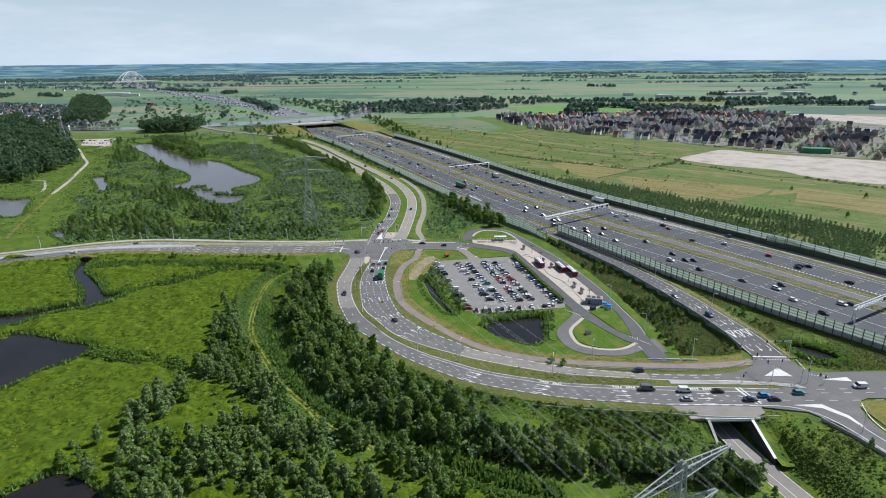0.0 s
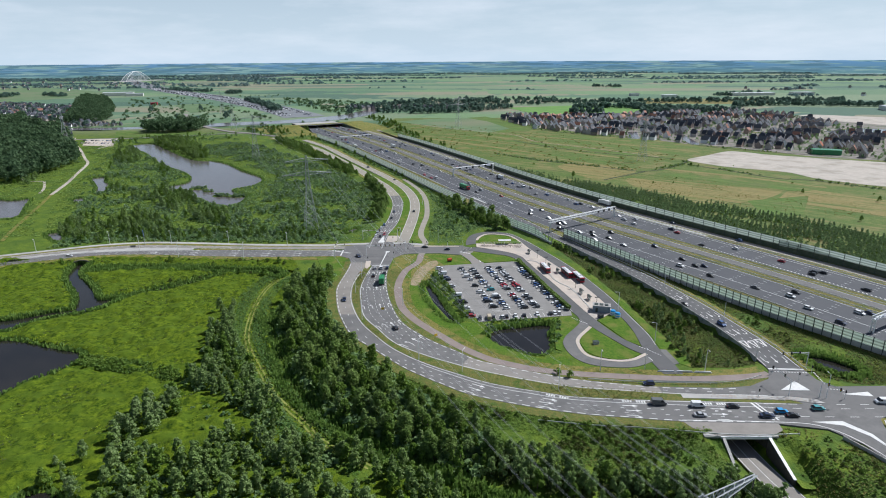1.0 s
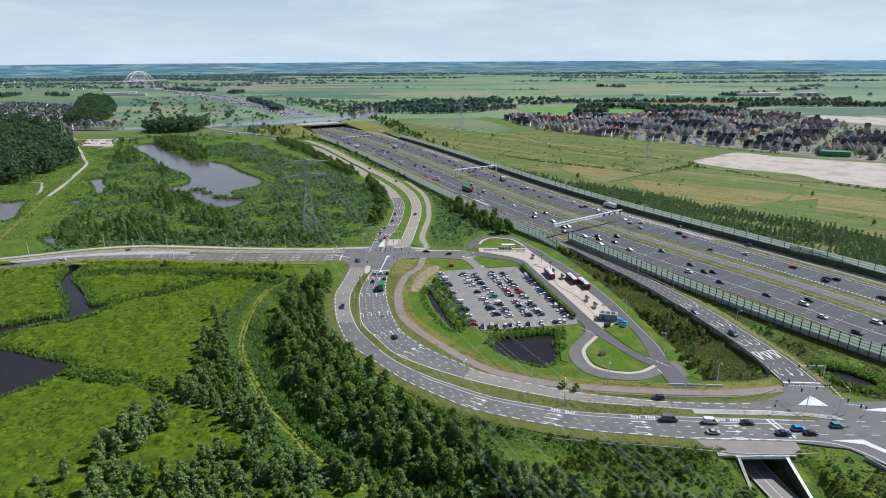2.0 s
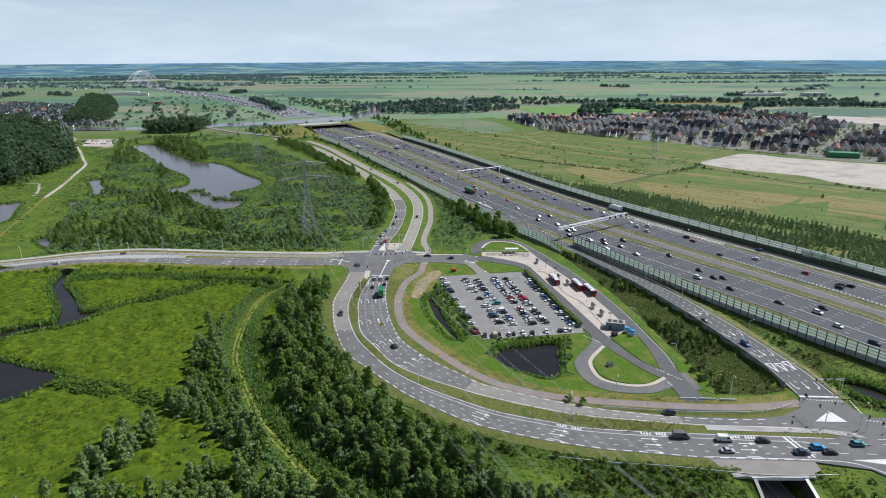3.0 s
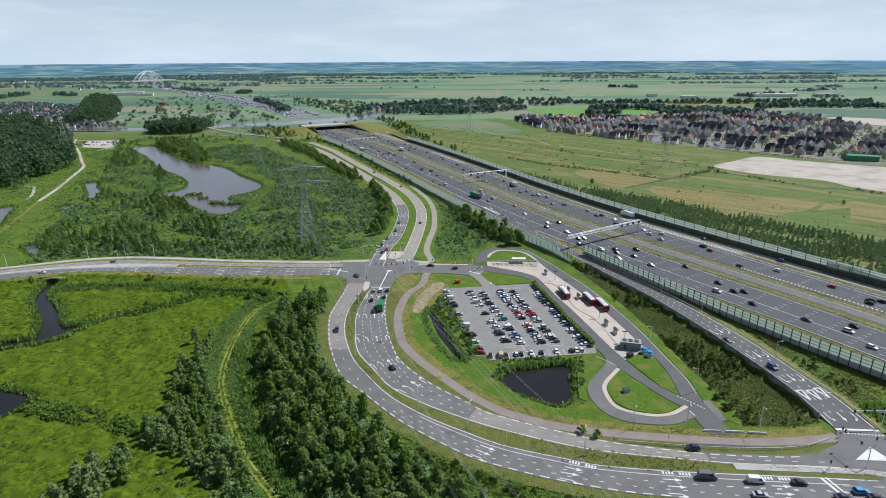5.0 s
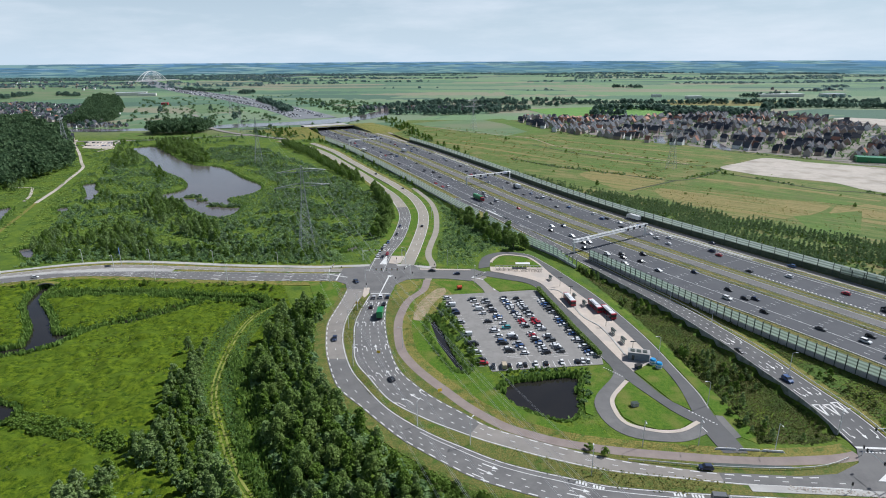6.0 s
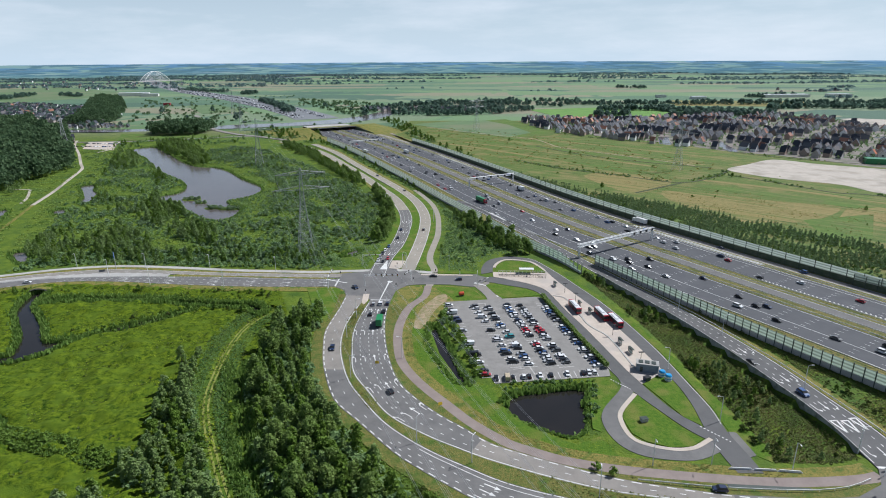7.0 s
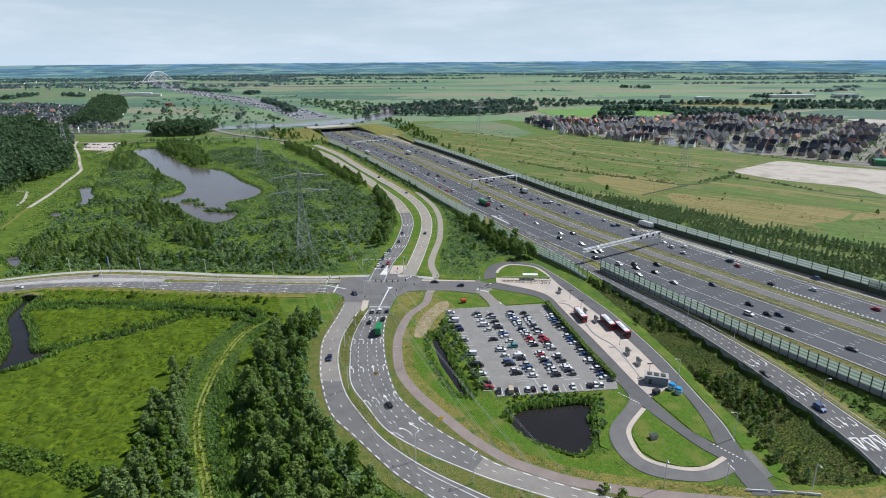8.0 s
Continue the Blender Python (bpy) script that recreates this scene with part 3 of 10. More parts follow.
band("road", NORTH_WEST[5:], 8.6, 0.0, 0.5, ASPHALT_TAN, label="tan worn carriageway leading to the far canal", **ROAD)
band("road", NORTH_WEST[:6], 8.6, 0.002, 0.5, ASPHALT, label="grey asphalt carriageway curving north", **ROAD)
band("road", NORTH_EAST, 7.8, 0.0, 0.5, ASPHALT_TAN, label="worn pale asphalt carriageway curving north", **ROAD)
band("cycle_path", BIKE_NORTH, 3.8, 0.0, 0.4, ASPHALT_TAN, label="pale worn asphalt cycle path", category="cycle path", kind="structure")
band("cycle_path", BIKE_SOUTH, 3.8, 0.004, 0.4, BIKE, label="faded red asphalt cycle path beside the road", category="cycle path", kind="structure")
slab("junction", [(-55, 331), (-57, 338), (-63, 342.5), (-63, 362), (-49, 366), (-47.5, 384), (-39, 384), (-33, 366), (-31.5, 366), (-24, 368), (-20, 362), (-20, 347), (-26, 345), (-31, 338), (-32, 325), (-42, 325), (-45, 331)], 0.006, 0.5, ASPHALT, label="grey asphalt crossroads with traffic signals", **ROAD)
left_s_in = smooth([(-58, 354), (-80, 353.5), (-123, 355), (-154, 355), (-187, 354), (-215, 351), (-240, 344), (-300, 318)])
left_s_out = smooth([(-58, 343), (-89, 342), (-117, 342), (-148, 344), (-179, 347), (-208, 346), (-232, 338), (-295, 310)])
left_n_in = smooth([(-58, 356), (-80, 355.5), (-123, 357), (-154, 358.5), (-187, 359.5), (-215, 355), (-240, 347), (-302, 321)])
left_n_out = smooth([(-58, 362), (-80, 361), (-123, 361.5), (-160, 364), (-193, 365.5), (-220, 360), (-244, 351), (-305, 325)])
slab_strip("road", left_s_in, left_s_out, 0.0, 0.5, ASPHALT, label="grey asphalt carriageway with arrow lanes", **ROAD)
slab_strip("road", left_n_in, left_n_out, 0.0, 0.5, ASPHALT_WARM, label="grey asphalt carriageway leading away from the crossroads", **ROAD)
band("cycle_path", [(-14, 364.5), (-35, 368), (-60, 366), (-77, 364), (-95, 364.5), (-127, 366), (-160, 369.5), (-193, 371), (-222, 365), (-248, 354), (-306, 330)], 3.4, 0.002, 0.4, CONCRETE, label="pale concrete cycle path", category="cycle path", kind="structure")
slab("road", [(-21, 363), (-5, 362), (10, 362.5), (12, 360), (17, 357), (13, 350), (8, 344), (-4, 347), (-15, 347), (-21, 346.5)], 0.003, 0.5, ASPHALT, label="grey asphalt access road to the car park", **ROAD)
slab_strip("road", smooth([(8, 346), (11, 340), (14, 332), (15, 326)]), smooth([(16, 352), (18, 344), (21, 335), (22, 327)]), 0.006, 0.5, ASPHALT_WARM, label="short worn asphalt road into the car park", **ROAD)
slab_strip("bus_lane", smooth(BUS_E_IN), smooth(BUS_E_OUT), 0.02, 0.5, ASPHALT_SMOOTH, label="grey asphalt bus lane beside the stops", **ROAD)
slab_strip("bus_lane", smooth(BUS_W_L), smooth(BUS_W_R), 0.026, 0.5, ASPHALT_SMOOTH, label="grey asphalt bus lane beside the hedge", **ROAD)
slab_strip("turning_loop", smooth(TURN_OUT, 2.0), smooth(TURN_IN, 2.0), 0.014, 0.5, ASPHALT, label="grey asphalt turning loop for buses", **ROAD)
east_kerb, west_kerb = smooth(BUS_E_IN, 2.0), smooth(BUS_W_R, 2.0)
east_kerb, west_kerb = east_kerb[(east_kerb[:, 1] < 363) & (east_kerb[:, 1] > 258)], west_kerb[(west_kerb[:, 1] < 356) & (west_kerb[:, 1] > 250)]
slab_strip("plaza", west_kerb, east_kerb, 0.12, 0.6, PAVING, label="pale pink paved bus platform", category="pavement", kind="structure")
slab("plaza", [(19, 366), (48.6, 365), (49.9, 361), (49, 352), (36.7, 349.4), (25.8, 355.4), (19, 358.6)], 0.116, 0.6, PAVING, label="pale pink paving in front of the bicycle rack", category="pavement", kind="structure")
slab_strip("kerb_strip", smooth(BUS_E_IN)[2:24], beside(smooth(BUS_E_IN)[2:24], 1.5), 0.11, 0.5, PAVING, label="pale paved kerb round the lawn", category="kerb", kind="structure")
car_park = slab("car_park", [(-6, 324), (38, 331.5), (41, 331), (58, 261), (57.5, 256.5), (15, 250)], 0.016, 0.5, PARKING, label="grey car park with white bay lines", category="car park", kind="structure")
ramp_l = smooth([(-6, 534), (12, 503), (46, 431), (60, 400), (81, 350), (97, 313), (107, 284), (115, 254), (120, 230), (121.5, 206)])
ramp_r = smooth([(-1, 537), (17, 507), (51, 436), (66, 404), (88, 354), (104, 320), (114, 295), (123, 268), (129, 243), (133, 225), (134.5, 206)])
slab_strip("slip_road", ramp_l, ramp_r, 0.0, 0.5, ASPHALT_SMOOTH, label="grey asphalt slip road with painted arrows", **ROAD)
slab("junction", [(76, 195.2), (98, 194.2), (109, 195.5), (118, 200.5), (121.4, 207), (134.6, 207), (135, 200), (138, 195), (165, 195.5), (235, 199), (235, 174), (165, 177), (146, 177.5), (141, 175), (138, 167), (138, 157), (144, 138), (152, 120), (143, 118), (134, 138), (131, 147), (127, 162), (121, 169.5), (106, 172.8), (76, 173.8), (76, 186.3), (118, 184.5), (118, 188.5), (76, 190.8)], 0.006, 0.5, ASPHALT, label="wide grey asphalt junction above the underpass", **ROAD)
slab("median", [(82, 190.4), (118, 188.4), (127, 186.6), (129, 184), (124, 184.6), (118, 186.2), (82, 187.6)], 0.14, 0.6, CONCRETE, label="pale concrete traffic median", category="traffic island", kind="structure")
slab("median", [(118.3, 192.6), (126.3, 198.6), (128.4, 192.2)], 0.14, 0.6, PAINT, label="white painted triangular traffic island", category="traffic island", kind="structure")

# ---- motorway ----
# Asphalt beyond the tunnel is lightened and blued to put haze into its colour.
HAZED_ROAD = mat("hazed_far_asphalt", (0.165, 0.175, 0.190), (0.220, 0.230, 0.245), 0.85, 20.0, 0.3, 0.01, base3=(0.19, 0.20, 0.21), scale2=60.0)
near = axis[axis[:, 1] < 1060]
far_part = axis[axis[:, 1] > 1212]
for piece in (near, far_part):
    for a, b, m_, lab in ((-36.5, -8.5, ASPHALT_DARK, "dark asphalt motorway carriageway with five lanes"), (-2, 6, ASPHALT, "grey worn middle carriageway of the motorway"),
                          (12, 34.5, ASPHALT_DARK, "dark asphalt motorway carriageway with five lanes"), (39.5, 45.5, ASPHALT_WARM, "pale asphalt service road beside the motorway")):
        slab_strip("motorway", beside(piece, a), beside(piece, b), 0.0, 0.6, m_ if piece is near else HAZED_ROAD, label=lab if piece is near else "haze-paled motorway carriageway beyond the tunnel", **ROAD)

# Added slab hides the green gaps between the far carriageways.
slab_strip("hard_shoulder", beside(far_part, -39), beside(far_part, 40), -0.05, 0.4, HAZED_ROAD, label="haze-paled slab filling gaps of the far motorway", **ROAD)

# ---- verges, lawns and fields ----
def verge(a, b, material, label, top=-0.06):
    return slab_strip("verge", a, b, top, 0.5, material, label=label, category="verge", kind="structure")


bike_s = smooth(BIKE_SOUTH)
bike_n = smooth(BIKE_NORTH)
nw, ne = smooth(NORTH_WEST), smooth(NORTH_EAST)
verge(beside(west_out, -1.0), beside(west_out, 4.5), WEEDY, "dry yellowing grass verge of the curved road", -0.08)
verge(west_in[2:], east_in[2:], WEEDY, "grass median with dry yellow patches", 0.03)
verge(beside(east_out, 0.8)[2:], even(beside(bike_s[8:], 1.2), 120), WEEDY, "weedy dry verge between road and cycle path", -0.02)
verge(beside(ramp_r, -0.3), beside(ramp_r, -4.2), DRY, "ochre grass verge of the slip road", -0.07)
verge(beside(bike_s[12:], -1.2), beside(bike_s[12:], -6.0), DRY, "dry yellow grass bank beside the cycle path", -0.052)
verge(beside(nw[14:], 3.6)[:70], beside(ne[4:], -3.2)[:70], MOWN, "mown grass median between two carriageways", -0.03)
verge(beside(ne[3:], 3.9)[:58], beside(bike_n[6:], -1.9), MOWN, "mown grass strip beside the cycle path", -0.04)
verge(beside(nw[14:], -9.0)[:75], beside(nw[14:], -4.3)[:75], MOWN, "mown roadside grass", -0.09)
verge(beside(nw, -7.5)[60:], beside(nw, -4.3)[60:], DRY, "dry roadside grass", -0.085)
verge(beside(ne, 3.9)[60:], beside(ne, 8.0)[60:], DRY, "dry roadside grass", -0.085)
verge(beside(left_s_out, -0.02), beside(left_s_out, -6.0), DRY, "grassy road embankment", -0.08)
verge(left_n_out, beside(left_n_out, 6.5), DRY, "grassy strip beside the road", -0.085)
LAWN = dict(category="lawn", kind="structure")
slab("lawn", [(20.4, 366), (21.2, 374), (25, 382), (29, 385), (39, 383), (44.5, 376), (48, 366)], 0.125, 0.5, MOWN, label="bright mown lawn at the bus stop", **LAWN)
slab("lawn", [(14.5, 346), (17.2, 350), (22, 348), (33.4, 342), (39.5, 337), (41.3, 333.5), (32.6, 331.6), (21.8, 329.6), (19, 334)], 0.06, 0.5, MOWN, label="bright mown lawn beside the car park", **LAWN)
slab("lawn", [(64, 243.8), (57.3, 234.9), (55.4, 229.4), (56.2, 221.6), (59.6, 217.6), (66, 215), (72.5, 215.6), (77, 219.3), (72.8, 223.6), (68, 233.4)], 0.10, 0.5, MOWN, label="mown lawn inside the turning loop", **LAWN)
slab("lawn", [(69, 258), (74.3, 260), (78.3, 254), (79.8, 245), (80.4, 236.3), (79.2, 226.6), (75.2, 231), (71.2, 242.4), (67.6, 252)], 0.08, 0.5, MOWN, label="mown lawn between the bus lanes", **LAWN)
slab("lawn", [(-59, 339), (-62, 341), (-77, 341), (-70, 322), (-63, 306), (-58, 300), (-57.5, 318)], -0.06, 0.4, MOWN, label="bright mown corner of the crossroads", **LAWN)
slab("lawn", [(-14, 344), (-6, 345), (5.5, 343.5), (9.5, 339), (12.6, 331), (11.6, 325), (6.6, 323.4), (-5, 322), (-9, 303), (-12, 294), (-18, 296), (-19.5, 315), (-15, 335)], -0.06, 0.2, DRY, label="weedy worn grass beside the car park", **LAWN)
slab("lawn", [(-11, 343), (5, 342.6), (9, 338), (12, 331), (11, 325.6), (0, 324), (-3.5, 331)], -0.045, 0.1, MOWN, True, label="mown grass beside the car park", **LAWN)
slab("lawn", [(-30, 341), (-27, 344), (-18.5, 345.5), (-17.4, 341), (-23, 319), (-26, 306), (-30, 310), (-31, 325)], -0.055, 0.2, DRY, label="weedy corner of the crossroads", **LAWN)
slab("lawn", [(-20, 301), (-13, 304), (-10, 290), (-6, 272), (3, 249), (14, 249), (15, 244), (18, 232), (25, 224), (38, 215.5), (46, 220), (50, 210), (70, 206.5), (33, 212), (18, 219), (4, 232), (-8, 249), (-16, 268), (-20, 288)], -0.075, 0.4, MOWN, label="mown bank between car park and cycle path", **LAWN)
slab("lawn", [(47, 250), (50, 255), (57, 255), (58.5, 249), (52.5, 238), (48, 230), (47, 222), (44.5, 224), (46.5, 238)], -0.05, 0.4, MOWN, label="mown grass beside the pond", **LAWN)
slab("lawn", [(88.5, 213), (93, 209), (95, 214), (92, 235), (88, 253), (84.5, 278), (79, 302), (72, 327), (63, 351), (59, 361), (56.5, 360), (61, 348), (69.8, 324), (76, 301), (81.3, 277), (84.6, 253), (86.7, 236), (86.6, 224)], -0.02, 0.3, MOWN, label="mown grass strip along the bus lane", **LAWN)
slab("bare_patch", [(-5.7, 334), (-9, 333), (-13.5, 324), (-16.7, 315), (-18.3, 303), (-18.2, 295), (-15.4, 294), (-12.7, 301), (-10.6, 312), (-7.4, 321), (-4.7, 327)], -0.035, 0.1, mat("trodden_earth", (0.40, 0.30, 0.22), (0.120, 0.150, 0.035), 0.95, 3.2, 0.4, 0.05, base3=(0.30, 0.22, 0.14), scale2=4.0), True, label="worn patch of bare sandy earth", category="ground", kind="structure")
near_axis = axis[axis[:, 1] < 1085]
for a, b in ((-51.5, -36.5), (-8.5, -2), (6, 12), (34.5, 39.5), (45.5, 60)):
    verge(beside(near_axis, a), beside(near_axis, b), VERGE_M, "dry grass strip along the motorway", -0.05 if b > 20 or a > -40 else -0.16)
FIELDS = dict(category="field", kind="structure")
slab("field", [(70, 500), (-10, 690), (-90, 860), (-130, 960), (-100, 1180), (150, 1180), (180, 975), (268, 885), (330, 800), (372, 762), (431, 700), (900, 500), (700, 300), (330, 120), (260, 200), (200, 310), (140, 420)], -0.19, 0.2, FIELD, label="rough grassland with dry tan patches", **FIELDS)
slab("field", [(122, 648), (158, 660), (197, 619), (151, 566), (128, 606)], -0.15, 0.2, HAY, True, label="dry tan grassland", **FIELDS)
slab("field", [(176, 575), (211, 565), (261, 535), (294, 519), (249, 478), (196, 476), (172, 533)], -0.15, 0.2, HAY, True, label="dry tan grassland", **FIELDS)
slab("field", [(296, 514), (323, 518), (380, 450), (330, 420), (270, 482)], -0.145, 0.2, HAY, False, label="dry tan grassland", **FIELDS)
slab("field", [(-75, 1111), (78, 1207), (150, 985), (130, 965), (61, 935)], -0.14, 0.2, PASTURE, label="bright green pasture", **FIELDS)
slab("field", [(141, 1419), (356, 1490), (620, 1425), (560, 1300), (189, 1240)], -0.14, 0.2, FAR_PASTURE, label="bright green pasture", **FIELDS)
slab("field", [(542, 1709), (864, 1653), (800, 1476), (494, 1519)], -0.12, 0.2, HAY, label="pale mown hay field", **FIELDS)
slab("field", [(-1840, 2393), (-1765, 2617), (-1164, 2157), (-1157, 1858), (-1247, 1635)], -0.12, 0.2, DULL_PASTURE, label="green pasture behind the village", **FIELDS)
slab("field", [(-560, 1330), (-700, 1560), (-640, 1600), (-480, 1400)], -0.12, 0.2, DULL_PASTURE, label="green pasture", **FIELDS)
slab("field", [(245, 480), (305, 497), (265, 435), (234, 422)], -0.14, 0.2, PASTURE, label="green pasture", **FIELDS)
slab("field", [(-500, 905), (-380, 930), (-400, 985), (-540, 985)], -0.14, 0.2, PASTURE, label="green meadow beside the lake road", **FIELDS)
slab("sand_field", [(274, 680), (308, 710), (345, 740), (364, 735), (385, 712), (430, 685), (520, 620), (470, 520), (400, 530), (357, 567), (344, 603), (307, 628), (288, 648)], -0.08, 0.3, SAND, True, label="raised bare sand on a building site", category="sand", kind="structure")
band("farm_track", [(-63, 1076), (30, 983), (100, 918), (127, 837), (184, 777), (232, 723), (249, 702)], 2.2, -0.10, 0.2, EARTH, label="pale sandy farm track", category="track", kind="structure")
for pts in ([(60, 740), (106, 683), (155, 647), (203, 612), (253, 648), (280, 687)], [(264, 648), (290, 613), (318, 572), (351, 556), (420, 480)], [(150, 567), (203, 610)], [(140, 990), (206, 914), (253, 884), (316, 850), (333, 794), (374, 751), (450, 700)], [(95, 850), (150, 770), (205, 722), (262, 690)]):
    band("ditch", pts, 3.0, -0.09, 0.1, MUD, label="narrow dark field ditch", category="ditch", kind="structure")
band("sand_path", [(-560, 905), (-532, 856), (-479, 782), (-432, 712), (-410, 680), (-396, 648), (-382, 612), (-364, 567), (-352, 532), (-346, 514)], 3.0, -0.10, 0.2, SAND, label="pale sandy path by the wood", category="path", kind="structure")
band("sand_path", [(-459, 600), (-436, 598), (-408, 575), (-392, 574), (-386, 566), (-370, 541), (-360, 520)], 2.2, -0.10, 0.2, SAND, label="narrow sandy footpath beside the pool", category="path", kind="structure")
band("sand_path", [(-462, 792), (-462, 818), (-480, 860), (-488, 890)], 3.0, -0.095, 0.2, SAND, label="pale sandy path behind the yard", category="path", kind="structure")
band("grass_track", [(-346, 514), (-331, 477), (-315, 436), (-299, 396), (-290, 376)], 2.4, -0.10, 0.2, DRY, label="worn grass track", category="path", kind="structure")
track_line = smooth([(-88, 309), (-92, 294), (-92, 276), (-89, 255), (-85, 237), (-78, 221), (-67, 202), (-59, 189), (-47, 175), (-38, 164), (-22, 152)])
for off in (-0.75, 0.75):
    rut_l, rut_r = beside(track_line, off - 0.36), beside(track_line, off + 0.36)
    v, f = [], []
    for k, (a, b) in enumerate(zip(rut_l, rut_r)):
        v += [(*a, float(height_at(*a)) + 0.07), (*b, float(height_at(*b)) + 0.07)]
        if k:
            f.append((2 * k - 2, 2 * k - 1, 2 * k + 1, 2 * k))
    mesh_object("wheel_track", v, f, TRACK, label="worn wheel track through the grass", category="path", kind="structure")
band("road", [(-900, 870), (-640, 880), (-502, 893), (-442, 905), (-372, 936), (-318, 951), (-250, 902)], 7.0, -0.02, 0.3, ASPHALT_WARM, label="pale asphalt road beside the lake", **ROAD)
band("road", [(-250, 905), (-318, 955), (-351, 975), (-418, 1046), (-480, 1150), (-559, 1299)], 9.0, 0.4, 0.6, ASPHALT_WARM, label="pale asphalt road over the canal", **ROAD)
slab("parking_yard", [(-500, 822), (-535, 893), (-493, 893), (-452, 812)], -0.06, 0.3, PAVING, label="pale gravel yard with parked cars", category="car park", kind="structure")
slab("housing_ground", [(122, 1228), (195, 1284), (404, 1245), (739, 1166), (980, 900), (640, 600), (431, 695), (372, 770), (320, 812), (268, 890), (180, 975)], -0.16, 0.2, mat("estate_ground", (0.15, 0.132, 0.122), (0.27, 0.24, 0.215), 0.9, 9.0, base3=(0.055, 0.105, 0.026), scale2=16.0), label="brick streets and gardens of a housing estate", category="ground", kind="structure")

# ---- far distance ----
def distance_mat():
    m = bpy.data.materials.new("hazy_distance")
    m.use_nodes = True
    n, l = m.node_tree.nodes, m.node_tree.links
    n.remove(n["Principled BSDF"])
    geo = n.new("ShaderNodeNewGeometry")
    sep = n.new("ShaderNodeSeparateXYZ")
    l.new(geo.outputs["Position"], sep.inputs[0])
    # Horizon haze is painted in, bluer with height, and the wall itself glows.
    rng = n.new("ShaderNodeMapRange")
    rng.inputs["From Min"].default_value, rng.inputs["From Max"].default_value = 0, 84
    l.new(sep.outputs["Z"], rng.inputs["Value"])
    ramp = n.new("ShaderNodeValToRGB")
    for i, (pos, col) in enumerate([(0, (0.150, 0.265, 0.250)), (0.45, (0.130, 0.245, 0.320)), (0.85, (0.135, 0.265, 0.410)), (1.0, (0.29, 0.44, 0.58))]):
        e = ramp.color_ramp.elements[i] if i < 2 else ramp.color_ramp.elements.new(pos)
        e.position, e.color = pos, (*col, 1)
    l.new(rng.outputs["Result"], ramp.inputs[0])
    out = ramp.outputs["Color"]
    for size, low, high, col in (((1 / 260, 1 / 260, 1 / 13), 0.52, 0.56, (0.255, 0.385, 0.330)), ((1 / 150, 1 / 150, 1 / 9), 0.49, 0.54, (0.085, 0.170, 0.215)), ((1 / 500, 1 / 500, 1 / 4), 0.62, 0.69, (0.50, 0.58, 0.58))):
        mp = n.new("ShaderNodeMapping")
        mp.inputs["Scale"].default_value = size
        l.new(geo.outputs["Position"], mp.inputs["Vector"])
        noi = n.new("ShaderNodeTexNoise")
        noi.inputs["Scale"].default_value, noi.inputs["Detail"].default_value, noi.inputs["Roughness"].default_value = 1.0, 4, 0.5
        l.new(mp.outputs[0], noi.inputs["Vector"])
        r2 = n.new("ShaderNodeMapRange")
        r2.inputs["From Min"].default_value, r2.inputs["From Max"].default_value, r2.inputs["To Max"].default_value = low, high, 0.75
        l.new(noi.outputs["Fac"], r2.inputs["Value"])
        mix = n.new("ShaderNodeMix")
        mix.data_type = "RGBA"
        mix.inputs["B"].default_value = (*col, 1)
        l.new(out, mix.inputs["A"])
        l.new(r2.outputs["Result"], mix.inputs["Factor"])
        out = mix.outputs["Result"]
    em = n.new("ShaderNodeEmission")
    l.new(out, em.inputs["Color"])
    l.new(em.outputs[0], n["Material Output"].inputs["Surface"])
    return m


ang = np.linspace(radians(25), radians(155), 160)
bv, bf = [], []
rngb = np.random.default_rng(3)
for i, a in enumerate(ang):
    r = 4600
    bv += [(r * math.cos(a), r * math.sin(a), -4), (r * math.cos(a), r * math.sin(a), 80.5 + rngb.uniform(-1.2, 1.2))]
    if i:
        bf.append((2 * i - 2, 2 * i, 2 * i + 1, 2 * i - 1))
mesh_object("backdrop", bv, bf, distance_mat(), label="glowing backdrop wall painted with hazy woods and fields", category="distance", kind="structure")

strips = [((20, 905), (240, 700), 13, PASTURE, "strip of green pasture"), ((40, 915), (262, 708), 5, HAY, "strip of dry grassland"), ((64, 925), (290, 716), 12, PASTURE, "strip of green pasture"), ((0, 890), (205, 695), 6, HAY, "strip of dry grassland"), ((95, 930), (310, 735), 6, HAY, "strip of dry grassland"),
          ((30, 800), (196, 650), 10, PASTURE, "strip of green pasture"), ((20, 785), (180, 640), 4, HAY, "strip of dry grassland"), ((-30, 880), (120, 720), 8, HAY, "strip of dry grassland"), ((214, 600), (345, 480), 16, PASTURE, "strip of green pasture"), ((225, 625), (340, 530), 8, HAY, "strip of dry grassland"),
          ((150, 900), (330, 760), 9, PASTURE, "strip of green pasture"), ((190, 470), (300, 350), 12, PASTURE, "strip of green pasture")]
for k, (a, b, w, m_, lab) in enumerate(strips):
    band("field", [a, ((a[0] + b[0]) / 2 + 4, (a[1] + b[1]) / 2 + 3), b], w, -0.170 + 0.002 * k, 0.1, m_, label=lab, **FIELDS)
band("road", [(-151, 1108), (-105, 966), (-63, 868), (-15, 789), (30, 700)], 5.0, -0.05, 0.2, ASPHALT_TAN, label="pale track beside the motorway cutting", **ROAD)
slab("far_lake", [(-1504, 3837), (-1242, 3860), (-1099, 3700), (-1040, 4050), (-765, 4200), (-900, 4330), (-1200, 4250), (-1400, 4080)], 0.4, 0.5, LAKE, label="far pale lake among woods", category="water", kind="structure")
